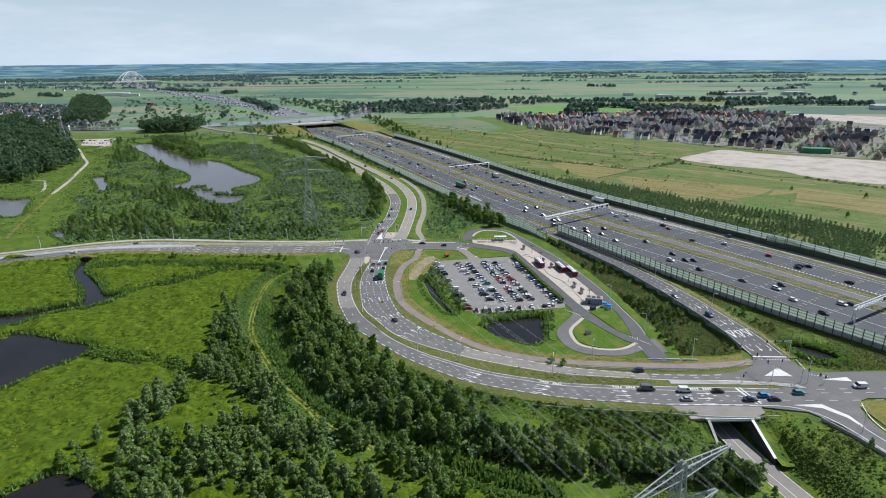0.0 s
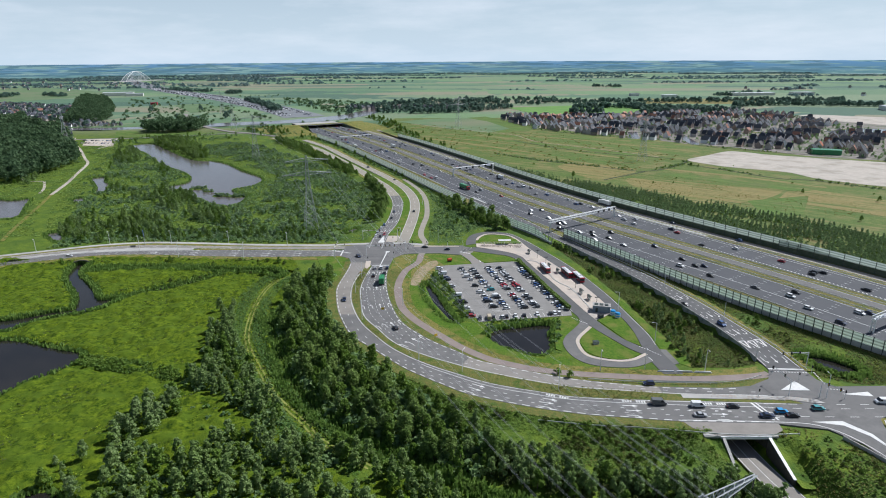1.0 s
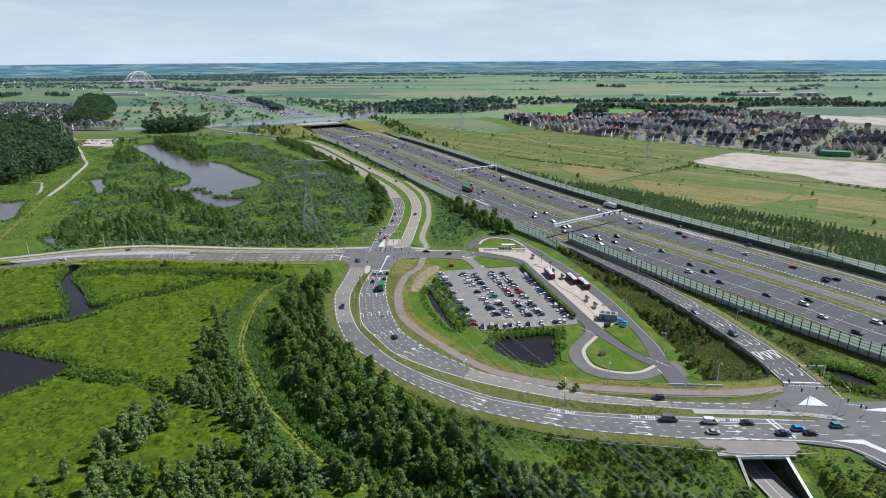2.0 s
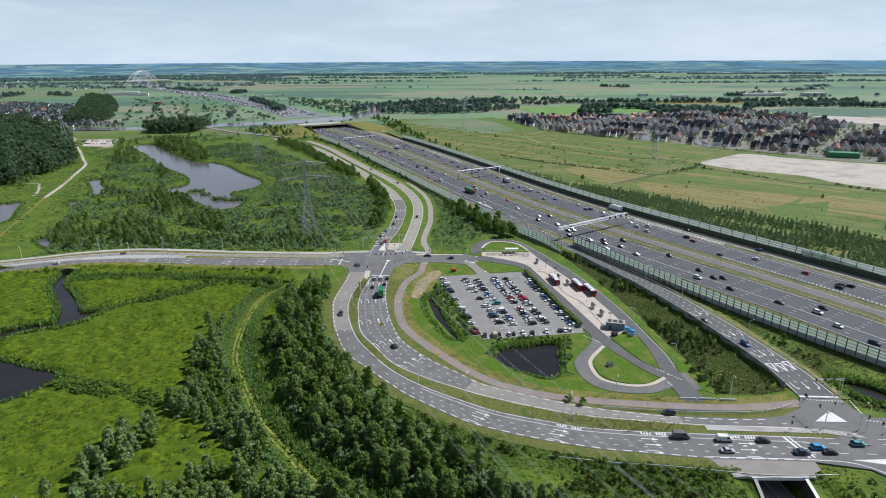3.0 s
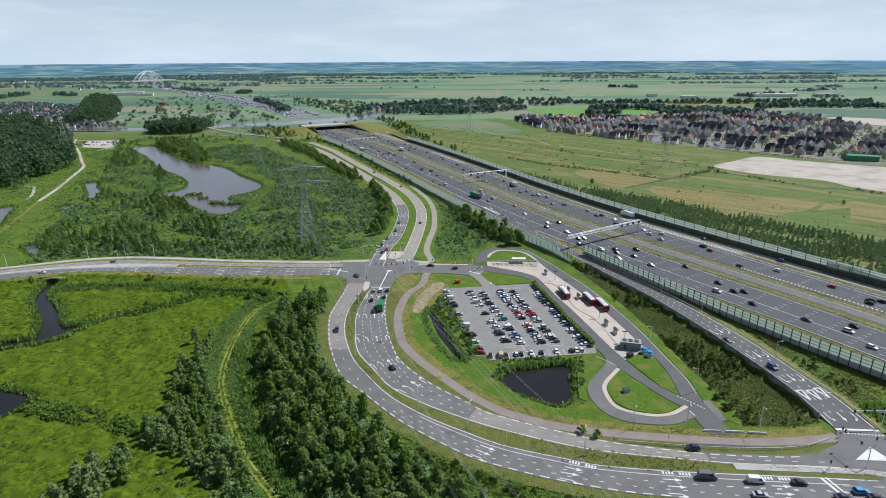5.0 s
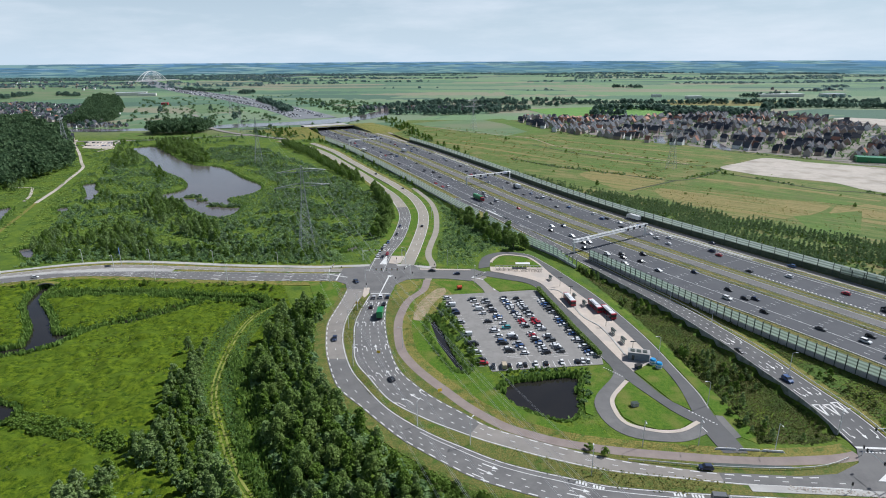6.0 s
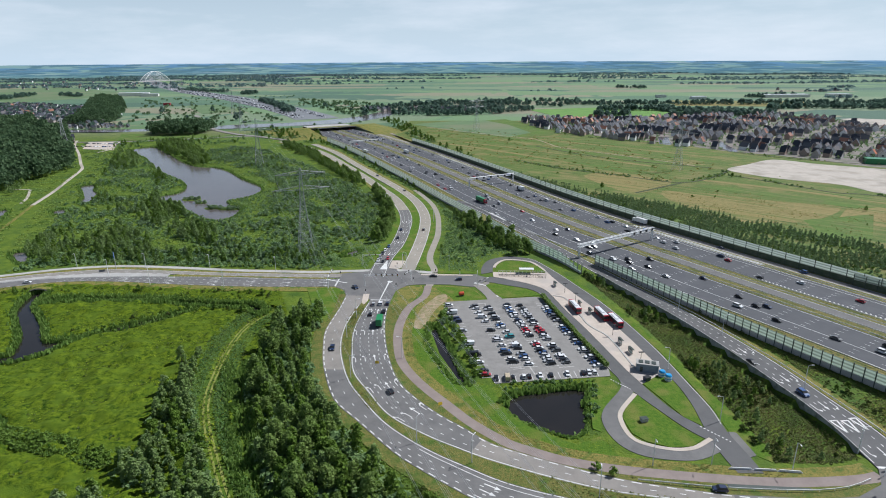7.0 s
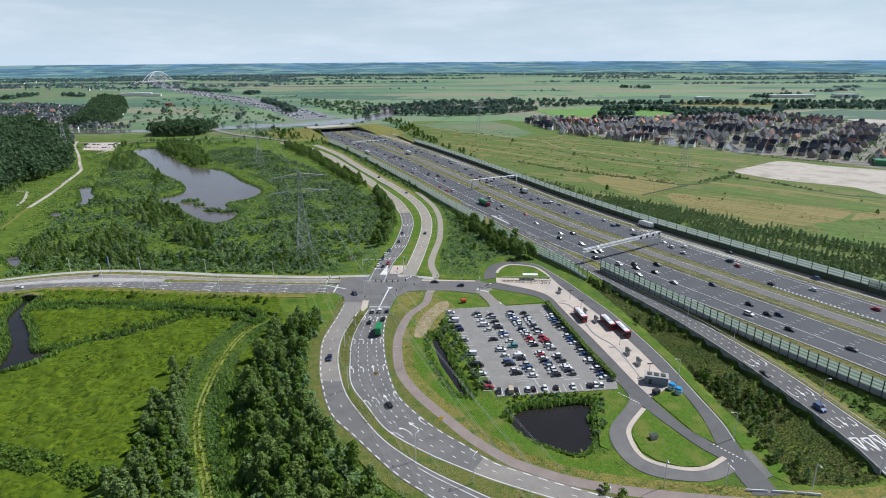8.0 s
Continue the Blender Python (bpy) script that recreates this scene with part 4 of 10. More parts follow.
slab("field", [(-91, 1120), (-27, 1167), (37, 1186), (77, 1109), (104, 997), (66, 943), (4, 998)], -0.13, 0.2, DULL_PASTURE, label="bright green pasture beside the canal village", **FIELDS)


# ---- helpers for things ----
def part(name, bm, material, parent, label=""):
    """One mesh of its own under a thing or a part."""
    me = bpy.data.meshes.new(name)
    bm.to_mesh(me)
    bm.free()
    me.materials.append(material)
    ob = new(name, me)
    ob.parent = parent
    return tagged(ob, label)


def empty(name, label, category, group="", at=None):
    ob = new(name)
    if at is not None:
        ob.matrix_world = at
    return tagged(ob, label, category, group)


def add_box(bm, lo, hi, taper=1.0):
    """A box from corner to corner, its top narrowed."""
    cx, cy = (lo[0] + hi[0]) / 2, (lo[1] + hi[1]) / 2
    v = []
    for z, k in ((lo[2], 1.0), (hi[2], taper)):
        for x, y in ((lo[0], lo[1]), (hi[0], lo[1]), (hi[0], hi[1]), (lo[0], hi[1])):
            v.append(bm.verts.new((cx + (x - cx) * k, cy + (y - cy) * k, z)))
    for q in ((3, 2, 1, 0), (4, 5, 6, 7), (0, 1, 5, 4), (1, 2, 6, 5), (2, 3, 7, 6), (3, 0, 4, 7)):
        bm.faces.new([v[i] for i in q])
    return bm


def box(lo, hi, bevel=0.0, taper=1.0):
    bm = add_box(bmesh.new(), lo, hi, taper)
    if bevel:
        bmesh.ops.bevel(bm, geom=bm.edges[:], offset=bevel, segments=1, affect="EDGES")
    return bm


def add_bar(bm, a, b, r, r2=None, sides=4):
    """A straight bar between two points."""
    a, b = Vector(a), Vector(b)
    q = (b - a).to_track_quat("Z", "Y").to_matrix()
    rings = []
    for p, rad in ((a, r), (b, r if r2 is None else r2)):
        rings.append([bm.verts.new(p + q @ Vector((rad * math.cos(k * math.tau / sides), rad * math.sin(k * math.tau / sides), 0))) for k in range(sides)])
    for k in range(sides):
        bm.faces.new((rings[0][k], rings[0][(k + 1) % sides], rings[1][(k + 1) % sides], rings[1][k]))
    bm.faces.new(rings[0][::-1]), bm.faces.new(rings[1])
    return bm


# ---- plants ----
def leaf_quads(rng, centres, normals, size, spread=0.42):
    """Bent four-cornered leaf clumps at the centres, facing roughly along the normals."""
    n = len(centres)
    nr = normals + rng.normal(0, spread, (n, 3))
    nr /= np.linalg.norm(nr, axis=1)[:, None] + 1e-9
    a = np.cross(nr, rng.normal(0, 1, (n, 3)))
    a /= np.linalg.norm(a, axis=1)[:, None] + 1e-9
    b = np.cross(nr, a)
    s = (size * rng.uniform(0.6, 1.35, n))[:, None]
    w = s * rng.uniform(0.6, 1.0, (n, 1))
    bend = nr * s * rng.uniform(0.1, 0.45, (n, 1))
    return np.stack([centres - a * s - bend, centres - b * w + bend * 0.4, centres + a * s - bend, centres + b * w + bend * 0.4], 1)


def crown_quads(rng, height, radius, base, lobes, count, size, slim=1.0, lift=0.0):
    """The leaf clumps of one crown: several lobes about a stem, thinner at the top."""
    out = []
    for i in range(lobes):
        u = (i + rng.uniform(0, 1)) / lobes
        h = base + (height - base) * (0.18 + 0.72 * u)
        spread = radius * (1 - 0.8 * u ** (slim + 1.2))
        ang = i * 2.4 + rng.uniform(-0.5, 0.5)
        c = np.array([math.cos(ang) * spread * 0.62, math.sin(ang) * spread * 0.62, h])
        r = np.array([1, 1, 1.15]) * radius * rng.uniform(0.34, 0.66) * (1 - 0.35 * u)
        d = rng.normal(0, 1, (count // lobes, 3))
        d /= np.linalg.norm(d, axis=1)[:, None]
        d[:, 2] = np.where(d[:, 2] < -0.35, -d[:, 2], d[:, 2])
        face = d + np.array([0, 0, lift])
        out.append(leaf_quads(rng, c + d * r * rng.uniform(0.55, 1.16, (len(d), 1)), face / np.linalg.norm(face, axis=1)[:, None], size, 0.3))
    return np.concatenate(out)


def quads_mesh(name, quads, material):
    n = len(quads)
    return quick_mesh(name, quads.reshape(-1, 3), np.arange(4 * n).reshape(n, 4), material)


def stem_bmesh(rng, height, radius, base):
    """A tapered trunk with a few limbs that grow out of it."""
    bm = bmesh.new()
    r = 0.016 * height + 0.05
    add_bar(bm, (0, 0, -0.6), (0.1, 0.05, height * 0.45), r, r * 0.6, 6)
    arms = [((0.1, 0.05, height * 0.45), (0, 0.1, height * 0.85), r * 0.6, r * 0.2, 5)]
    for i in range(6):
        a, h = i * 2.1 + rng.uniform(-0.4, 0.4), base + (height - base) * (0.1 + 0.1 * i)
        arms.append(((0, 0, h), (math.cos(a) * radius * 0.7, math.sin(a) * radius * 0.7, h + radius * 0.5), r * 0.4, r * 0.1, 4))
    for a, b, r1, r2, sides in arms:
        n0 = len(bm.verts)
        add_bar(bm, a, b, r1, r2, sides)
        bm.verts.ensure_lookup_table()
        bm.faces.new((bm.verts[n0], bm.verts[n0 + 1], bm.verts[6]))
    return bm


class Kind:
    """A kind of tree: a few grown examples, each planted many times."""

    def __init__(self, name, label, leaf, height, radius, base, lobes, count, size, slim, seeds, lift=0.0):
        self.name, self.label, self.leaf = name, label, leaf
        self.forms = []
        for s in seeds:
            rng = np.random.default_rng(s)
            h, r = height * rng.uniform(0.88, 1.12), radius * rng.uniform(0.85, 1.15)
            self.forms.append((crown_quads(rng, h, r, base, lobes, count, size, slim, lift), stem_bmesh(rng, h, r, base), h, r))
        self.ready = {}

    def plant(self, i, x, y, scale, turn, group):
        i %= len(self.forms)
        z = float(height_at(x, y))
        m = pose(x, y, z, 0, 0, math.degrees(turn)) @ Matrix.Diagonal((scale, scale, scale, 1))
        if i not in self.ready:
            quads, stem, h, r = self.forms[i]
            ob = empty(self.name, self.label, "tree", group)
            part("trunk", stem.copy(), BARK, ob)
            cr = new("crown", quads_mesh("crown", quads, self.leaf))
            cr.parent = ob
            ob.matrix_world = m
            self.ready[i] = ob
            return ob
        ob = copy_thing(self.ready[i], m)
        ob.scale = (scale, scale, scale)
        return ob

    def quads(self, i, x, y, scale, turn, keep=1.0):
        q = self.forms[i % len(self.forms)][0]
        if keep < 1:
            q = q[:: int(round(1 / keep))]
            mid = q.mean(1, keepdims=True)
            q = mid + (q - mid) * keep ** -0.38
        c, s = math.cos(turn) * scale, math.sin(turn) * scale
        r = np.array([[c, s, 0], [-s, c, 0], [0, 0, scale]])
        return q @ r + np.array([x, y, float(height_at(x, y))])


BROAD = Kind("broadleaf_tree", "dense dark green broadleaf tree in the wood", LEAF_DARK, 9.0, 2.9, 0.6, 14, 1200, 0.31, 0.9, (1, 2, 3, 4, 5))
BIRCH = Kind("birch", "slim pointed light green birch", LEAF_BUSH, 9.5, 1.7, 0.3, 12, 700, 0.29, 0.2, (16, 17, 18, 19))
WILLOW = Kind("willow", "silvery green willow with an upright crown", LEAF_WILLOW, 8.8, 1.95, 0.1, 11, 900, 0.29, 0.8, (11, 12, 13, 14, 15))
ALDER = Kind("alder", "fresh green alder with a loose crown", LEAF_BUSH, 7.5, 2.4, 0.3, 9, 800, 0.34, 0.8, (21, 22, 23))
BIG = Kind("oak", "tall dark broadleaf tree with a wide crown", LEAF_DARK, 12.0, 4.6, 1.5, 11, 800, 0.62, 1.5, (31, 32, 33))
SHRUB = Kind("shrub", "rounded green shrub on rough grass", LEAF_BUSH, 2.6, 1.9, 0.0, 4, 90, 0.46, 1.5, (41, 42, 43, 44))
SCRUB = Kind("scrub_bush", "dark olive scrub bush", LEAF_SCRUB, 2.8, 2.1, 0.0, 5, 120, 0.40, 1.3, (45, 46, 47, 48))
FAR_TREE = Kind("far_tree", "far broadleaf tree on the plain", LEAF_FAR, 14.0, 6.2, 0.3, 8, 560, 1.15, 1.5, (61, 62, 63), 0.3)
MARSH_BUSH = Kind("marsh_bush", "low spreading marsh bush", LEAF_MARSH, 2.4, 2.5, 0.0, 4, 60, 0.66, 1.5, (71, 72, 73, 74, 75), 0.7)
SALLOW = Kind("sallow", "rounded grey-green sallow bush", LEAF_SALLOW, 3.4, 2.9, 0.0, 5, 60, 0.8, 1.5, (76, 77, 78, 79), 0.4)
WOOD_TREE = Kind("wood_tree", "broadleaf tree of a dense wood", LEAF_WOOD, 16.0, 6.5, 2.0, 9, 210, 1.15, 1.5, (81, 82, 83))
GARDEN_TREE = Kind("garden_tree", "small garden tree", LEAF_MARSH, 6.0, 2.6, 0.3, 5, 50, 0.85, 1.2, (91, 92, 93))
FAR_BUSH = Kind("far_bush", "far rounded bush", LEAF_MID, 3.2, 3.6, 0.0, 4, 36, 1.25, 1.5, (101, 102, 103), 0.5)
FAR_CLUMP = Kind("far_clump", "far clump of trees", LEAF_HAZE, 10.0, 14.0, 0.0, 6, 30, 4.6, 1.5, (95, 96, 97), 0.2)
POPLAR = Kind("young_poplar", "slim upright young poplar in a planted row", LEAF_POPLAR, 7.0, 1.25, 0.0, 6, 200, 0.42, 0.7, (51, 52, 53))


def scatter(seed, outline, gap, avoid=(), jitter=0.45):
    """Places inside an outline, roughly gap metres apart, off the roads and the water."""
    rng = np.random.default_rng(seed)
    o = np.array(outline, float)
    lo, hi = o.min(0), o.max(0)
    xs, ys = np.meshgrid(np.arange(lo[0], hi[0], gap), np.arange(lo[1], hi[1], gap * 0.9))
    xs = xs + gap * 0.5 * (np.arange(xs.shape[0]) % 2)[:, None]
    x, y = xs.ravel() + rng.uniform(-jitter, jitter, xs.size) * gap, ys.ravel() + rng.uniform(-jitter, jitter, xs.size) * gap
    ok = inside(x, y, o)
    for line, d in avoid:
        ok &= far_from(x, y, line) > d
    for _, shore, _, _ in WATERS:
        edge = smooth(shore, 5, True)
        ok &= ~inside(x, y, edge)
    return x[ok], y[ok], rng


def wood(seed, outline, gap, kinds, weights, scale=(0.75, 1.2), avoid=(), single=None, group="", stuff_name="woodland", stuff_label="dense green woodland", keep=1.0, jitter=0.45, clumps=None):
    """Trees in an outline: those inside `single` stand one by one, the rest as a mass."""
    x, y, rng = scatter(seed, outline, gap, avoid, jitter)
    if clumps is not None:
        thick = np.sin(x * 0.11 + 2 * np.sin(y * 0.045)) + np.sin(y * 0.13 + 1.7 * np.sin(x * 0.06)) + rng.normal(0, 0.5, len(x))
        x, y = x[thick > clumps], y[thick > clumps]
    mass = {}
    for px, py in zip(x, y):
        k = kinds[rng.choice(len(kinds), p=weights)]
        i, s, turn = int(rng.integers(0, 8)), rng.uniform(*scale), rng.uniform(0, 6.28)
        if single is not None and single(px, py):
            k.plant(i, float(px), float(py), float(s), float(turn), group)
        else:
            mass.setdefault(k, []).append(k.quads(i, px, py, s, turn, keep))
    for k, qs in mass.items():
        tagged(new(stuff_name, quads_mesh(stuff_name, np.concatenate(qs), k.leaf)), stuff_label, "trees", kind="stuff")


FOREST = [(-64, 318), (-58, 300), (-61, 285), (-58, 268), (-53, 254), (-45, 236), (-34, 222), (-20, 203), (-10, 189), (8, 169), (16, 163), (13, 146), (2, 149), (-19, 160), (-45, 181), (-59, 204), (-74, 247), (-79, 300)]
wood(5, FOREST, 4.0, [BROAD, WILLOW, ALDER, BIRCH], [0.32, 0.24, 0.24, 0.2], (0.4, 1.15), [(west_out, 4.5), (DITCH_LINE, 3.2)], lambda x, y: y < 188, "wood along the curved road", keep=0.5)
wood(55, FOREST, 3.1, [MARSH_BUSH], [1.0], (0.5, 1.2), [(west_out, 3.0), (DITCH_LINE, 2.5)], None, stuff_name="undergrowth", stuff_label="dense green undergrowth of the wood", keep=0.5)
WILLOWS = [(-102, 162), (-103, 174), (-102, 184), (-95, 189), (-88, 183), (-84, 166), (-82, 158), (-76, 156), (-72, 166), (-64, 171), (-56, 168), (-42, 166), (-29, 156), (-18, 146), (-8, 136), (0, 122), (-10, 112), (-88, 112), (-96, 146)]
WILLOW_ROW = [(-95, 196), (-94, 212), (-104, 242), (-92, 242), (-79, 217), (-64, 191), (-53, 178), (-52, 169), (-62, 174), (-80, 190), (-88, 193)]
wood(6, WILLOWS, 4.0, [WILLOW, ALDER], [0.75, 0.25], (0.4, 1.1), [(DITCH_LINE, 7)], lambda x, y: y < 138, "willows in the marsh", clumps=-0.9, keep=0.5, jitter=0.6)
wood(61, WILLOW_ROW, 3.5, [WILLOW, ALDER], [0.75, 0.25], (0.4, 1.0), [(DITCH_LINE, 7)], None, stuff_label="row of silvery willows beside the reeds", clumps=-1.4, keep=0.5)
wood(56, WILLOWS, 2.6, [MARSH_BUSH, SHRUB], [0.7, 0.3], (0.3, 0.75), [(DITCH_LINE, 6)], None, stuff_name="undergrowth", stuff_label="bushes and tall herbs between the willows", keep=0.5, clumps=-0.9)
wood(62, WILLOW_ROW, 3.4, [MARSH_BUSH], [1.0], (0.4, 1.0), [(DITCH_LINE, 6)], None, stuff_name="undergrowth", stuff_label="bushes between the willows", keep=0.5, clumps=-0.6)
wood(63, [(-97, 184), (-88, 188), (-66, 175), (-74, 164), (-78, 154), (-88, 156), (-93, 165)], 3.0, [MARSH_BUSH, SHRUB], [0.75, 0.25], (0.3, 0.8), [], None, stuff_name="undergrowth", stuff_label="low bushes and tall herbs between the willows", keep=0.6, clumps=-0.5)
wood(64, [(-104, 160), (-104, 174), (-102, 185), (-95, 190), (-89, 184), (-91, 172), (-95, 158)], 3.8, [WILLOW, ALDER], [0.8, 0.2], (0.5, 1.0), [], None, stuff_name="woodland", stuff_label="row of silvery willows in the meadow", keep=0.5)
wood(57, [(-126, 146), (-108, 160), (-101, 145), (-94, 112), (-124, 112)], 6.0, [WILLOW, ALDER], [0.6, 0.4], (0.35, 0.8), [], None, stuff_name="woodland", stuff_label="loose willows at the meadow's edge", keep=0.5, clumps=0.2)

# ---- marsh and roadside plants ----
EAST_MARSH = [(-150, 388), (-86, 386), (-72, 400), (-62, 430), (-60, 470), (-66, 515), (-92, 583), (-157, 682), (-243, 800), (-298, 851), (-325, 801), (-300, 740), (-230, 690), (-176, 610), (-163, 575), (-146, 540), (-146, 500), (-166, 470), (-152, 410)]
WEST_MARSH = [(-262, 392), (-150, 388), (-152, 410), (-166, 470), (-180, 472), (-212, 498), (-250, 526), (-262, 546), (-254, 584), (-280, 624), (-322, 670), (-371, 740), (-405, 780), (-392, 700), (-350, 610), (-320, 545), (-304, 486), (-278, 430)]
REED_BED = [(-191, 500), (-198, 538), (-190, 566), (-164, 572), (-146, 540), (-146, 500), (-166, 476), (-182, 484)]
wood(7, EAST_MARSH, 6.2, [SALLOW, MARSH_BUSH], [0.6, 0.4], (0.45, 1.05), [(nw, 9)], None, stuff_name="marsh_shrubs", stuff_label="low rounded sallow scrub in the marsh", keep=0.5, clumps=-0.7)
wood(264, EAST_MARSH, 8.5, [ALDER, WILLOW, BROAD], [0.5, 0.3, 0.2], (0.3, 0.62), [(nw, 10)], None, stuff_name="marsh_trees", stuff_label="clusters of darker alders and willows in the marsh", keep=0.25, clumps=0.6)
wood(8, EAST_MARSH, 3.9, [MARSH_BUSH], [1.0], (0.35, 0.8), [(nw, 8)], None, stuff_name="marsh_shrubs", stuff_label="dense low green herbs and shrubs in the marsh", keep=0.25, clumps=-1.2)
wood(73, EAST_MARSH, 17.0, [ALDER, BROAD, WILLOW], [0.4, 0.3, 0.3], (0.35, 0.7), [(nw, 10)], None, stuff_name="marsh_trees", stuff_label="small trees in the marsh", keep=0.25, clumps=0.3)
wood(74, WEST_MARSH, 6.5, [SALLOW, MARSH_BUSH, ALDER], [0.45, 0.45, 0.1], (0.4, 0.95), [], None, stuff_name="marsh_shrubs", stuff_label="low scrub west of the lake", keep=0.5, clumps=-0.1)
wood(75, WEST_MARSH, 4.2, [MARSH_BUSH], [1.0], (0.3, 0.7), [], None, stuff_name="marsh_shrubs", stuff_label="tall herbs and reeds west of the lake", keep=0.25, clumps=-0.9)
wood(76, REED_BED, 2.9, [MARSH_BUSH], [1.0], (0.25, 0.45), [], None, stuff_name="reed_bed", stuff_label="even bright green reed bed beside the lake", keep=0.34)
TREE_BANDS = [([(-251, 506), (-256, 540), (-233, 527), (-206, 484), (-186, 462), (-166, 444), (-150, 408), (-165, 410), (-185, 430), (-206, 449), (-224, 459)], 5.2, (0.7, 1.25)),
              ([(-341, 601), (-300, 552), (-264, 512), (-229, 480), (-224, 458), (-264, 495), (-300, 528)], 6.0, (0.5, 0.95)),
              ([(-392, 702), (-432, 790), (-414, 800), (-376, 740), (-345, 672), (-362, 672), (-372, 676)], 6.0, (0.6, 1.1)),
              ([(-352, 708), (-330, 682), (-288, 620), (-284, 606), (-312, 640)], 6.0, (0.4, 0.9)),
              ([(-271, 396), (-276, 420), (-268, 440), (-250, 442), (-236, 452), (-205, 428), (-183, 398), (-190, 382), (-222, 384), (-245, 380)], 4.9, (0.55, 1.05)),
              ([(-444, 604), (-448, 628), (-432, 634), (-398, 572), (-386, 544), (-404, 550)], 6.0, (0.6, 1.1))]
for k, (outline, gap, size) in enumerate(TREE_BANDS):
    wood(500 + k, outline, gap, [BROAD, WILLOW, ALDER], [0.2, 0.6, 0.2], (size[0] * 0.8, size[1] * 0.85), [(left_n_out, 9.5)], None, stuff_name="marsh_trees", stuff_label="dense band of willows and alders in the marsh", keep=0.25, clumps=-0.8)
wood(9, [(-240, 372), (-160, 377), (-84, 372), (-74, 384), (-80, 396), (-120, 398), (-190, 398), (-240, 392)], 5.2, [BROAD, ALDER, WILLOW, SALLOW], [0.25, 0.25, 0.2, 0.3], (0.4, 0.75), [(left_n_out, 9.5), (nw, 14)], None, stuff_name="roadside_trees", stuff_label="dense dark scrub beside the road", keep=0.25)
wood(240, [(-250, 360), (-222, 371), (-160, 373), (-84, 368), (-66, 378), (-70, 392), (-120, 398), (-205, 398), (-250, 390)], 3.5, [MARSH_BUSH], [1.0], (0.4, 0.85), [(left_n_out, 8.0), (nw, 10)], None, stuff_name="marsh_shrubs", stuff_label="dense low shrubs beside the road", keep=0.34)
wood(10, [(-82, 584), (-76, 590), (-66, 562), (-52, 500), (-46, 466), (-47, 424), (-55, 418), (-57, 440), (-55, 466), (-60, 505)], 4.6, [BROAD, ALDER], [0.8, 0.2], (0.7, 1.15), [(nw, 6.5)], None, stuff_name="roadside_trees", stuff_label="tall dark trees on the bend of the road", keep=0.5)
wood(11, [(-252, 878), (-235, 877), (-181, 784), (-154, 721), (-116, 659), (-94, 617), (-88, 588), (-100, 596), (-136, 664), (-182, 752), (-231, 829)], 5.2, [BROAD, ALDER], [0.7, 0.3], (0.6, 1.0), [(nw, 8)], None, stuff_name="roadside_trees", stuff_label="row of dark trees beside the road", keep=0.25)
SCREEN_SCRUB = [(-10.5, 386), (7, 374), (11, 392), (22, 402), (36, 406), (24, 432), (8, 466), (-8, 500), (-28, 560), (-17, 520), (-11, 488), (-9, 460), (-9, 430), (-11, 405)]
wood(12, [(0, 488), (12, 462), (24, 436), (37, 410), (47, 396), (40, 393), (28, 404), (15, 432), (3, 462), (-8, 488)], 5.2, [BROAD, BIG, ALDER], [0.5, 0.3, 0.2], (0.6, 1.0), [(smooth(BUS_EAST), 7)], lambda x, y: True, "trees by the noise screen")
wood(220, SCREEN_SCRUB, 3.4, [MARSH_BUSH, ALDER], [0.95, 0.05], (0.3, 0.7), [(bike_n, 4), (smooth(BUS_EAST), 6)], None, stuff_name="scrub", stuff_label="lush green scrub beside the cycle path", clumps=-1.2, keep=0.5)
wood(13, RAMP_DELL, 2.8, [SCRUB, SHRUB], [0.85, 0.15], (0.25, 0.8), [(ramp_l, 4.0), (smooth(BUS_EAST), 8)], None, stuff_name="scrub", stuff_label="dark green scrub in the hollow beside the slip road", keep=1.0, clumps=0.2)
wood(14, [(104, 330), (111, 317), (128, 279), (140, 243), (150, 225), (139, 225), (134, 236), (124, 272), (107, 308)], 3.6, [SCRUB, SHRUB, ALDER], [0.8, 0.1, 0.1], (0.25, 0.6), [(ramp_r, 4.0)], None, stuff_name="scrub", stuff_label="loose shrubs between slip road and noise screen", keep=0.5, clumps=-0.2)
belt_in = beside(axis, 51)
belt_in = belt_in[(belt_in[:, 1] > 255) & (belt_in[:, 1] < 640)]
BELT = [tuple(p) for p in belt_in] + [(34, 676), (70, 624), (112, 566), (158, 526), (228, 447), (258, 418), (288, 362), (335, 278)]
wood(15, BELT, 3.3, [POPLAR], [1.0], (0.4, 0.8), [(axis, 54)], None, stuff_name="poplar_rows", stuff_label="rows of slim young poplars behind the noise screen", keep=0.25, jitter=0.22, clumps=-1.0)
wood(221, BELT, 3.0, [MARSH_BUSH, SHRUB], [0.7, 0.3], (0.3, 0.7), [(axis, 50)], None, stuff_name="undergrowth", stuff_label="weeds and shrubs below the poplars", keep=0.5, clumps=-1.3)
wood(222, [(60, 740), (106, 689), (155, 653), (203, 618), (250, 654), (280, 690), (284, 680), (254, 642), (205, 606), (153, 641), (103, 677), (58, 730)], 3.6, [MARSH_BUSH, SHRUB], [0.5, 0.5], (0.3, 0.7), [], None, stuff_name="ditch_scrub", stuff_label="dark scrub along the field ditch", keep=0.5, clumps=-0.4)
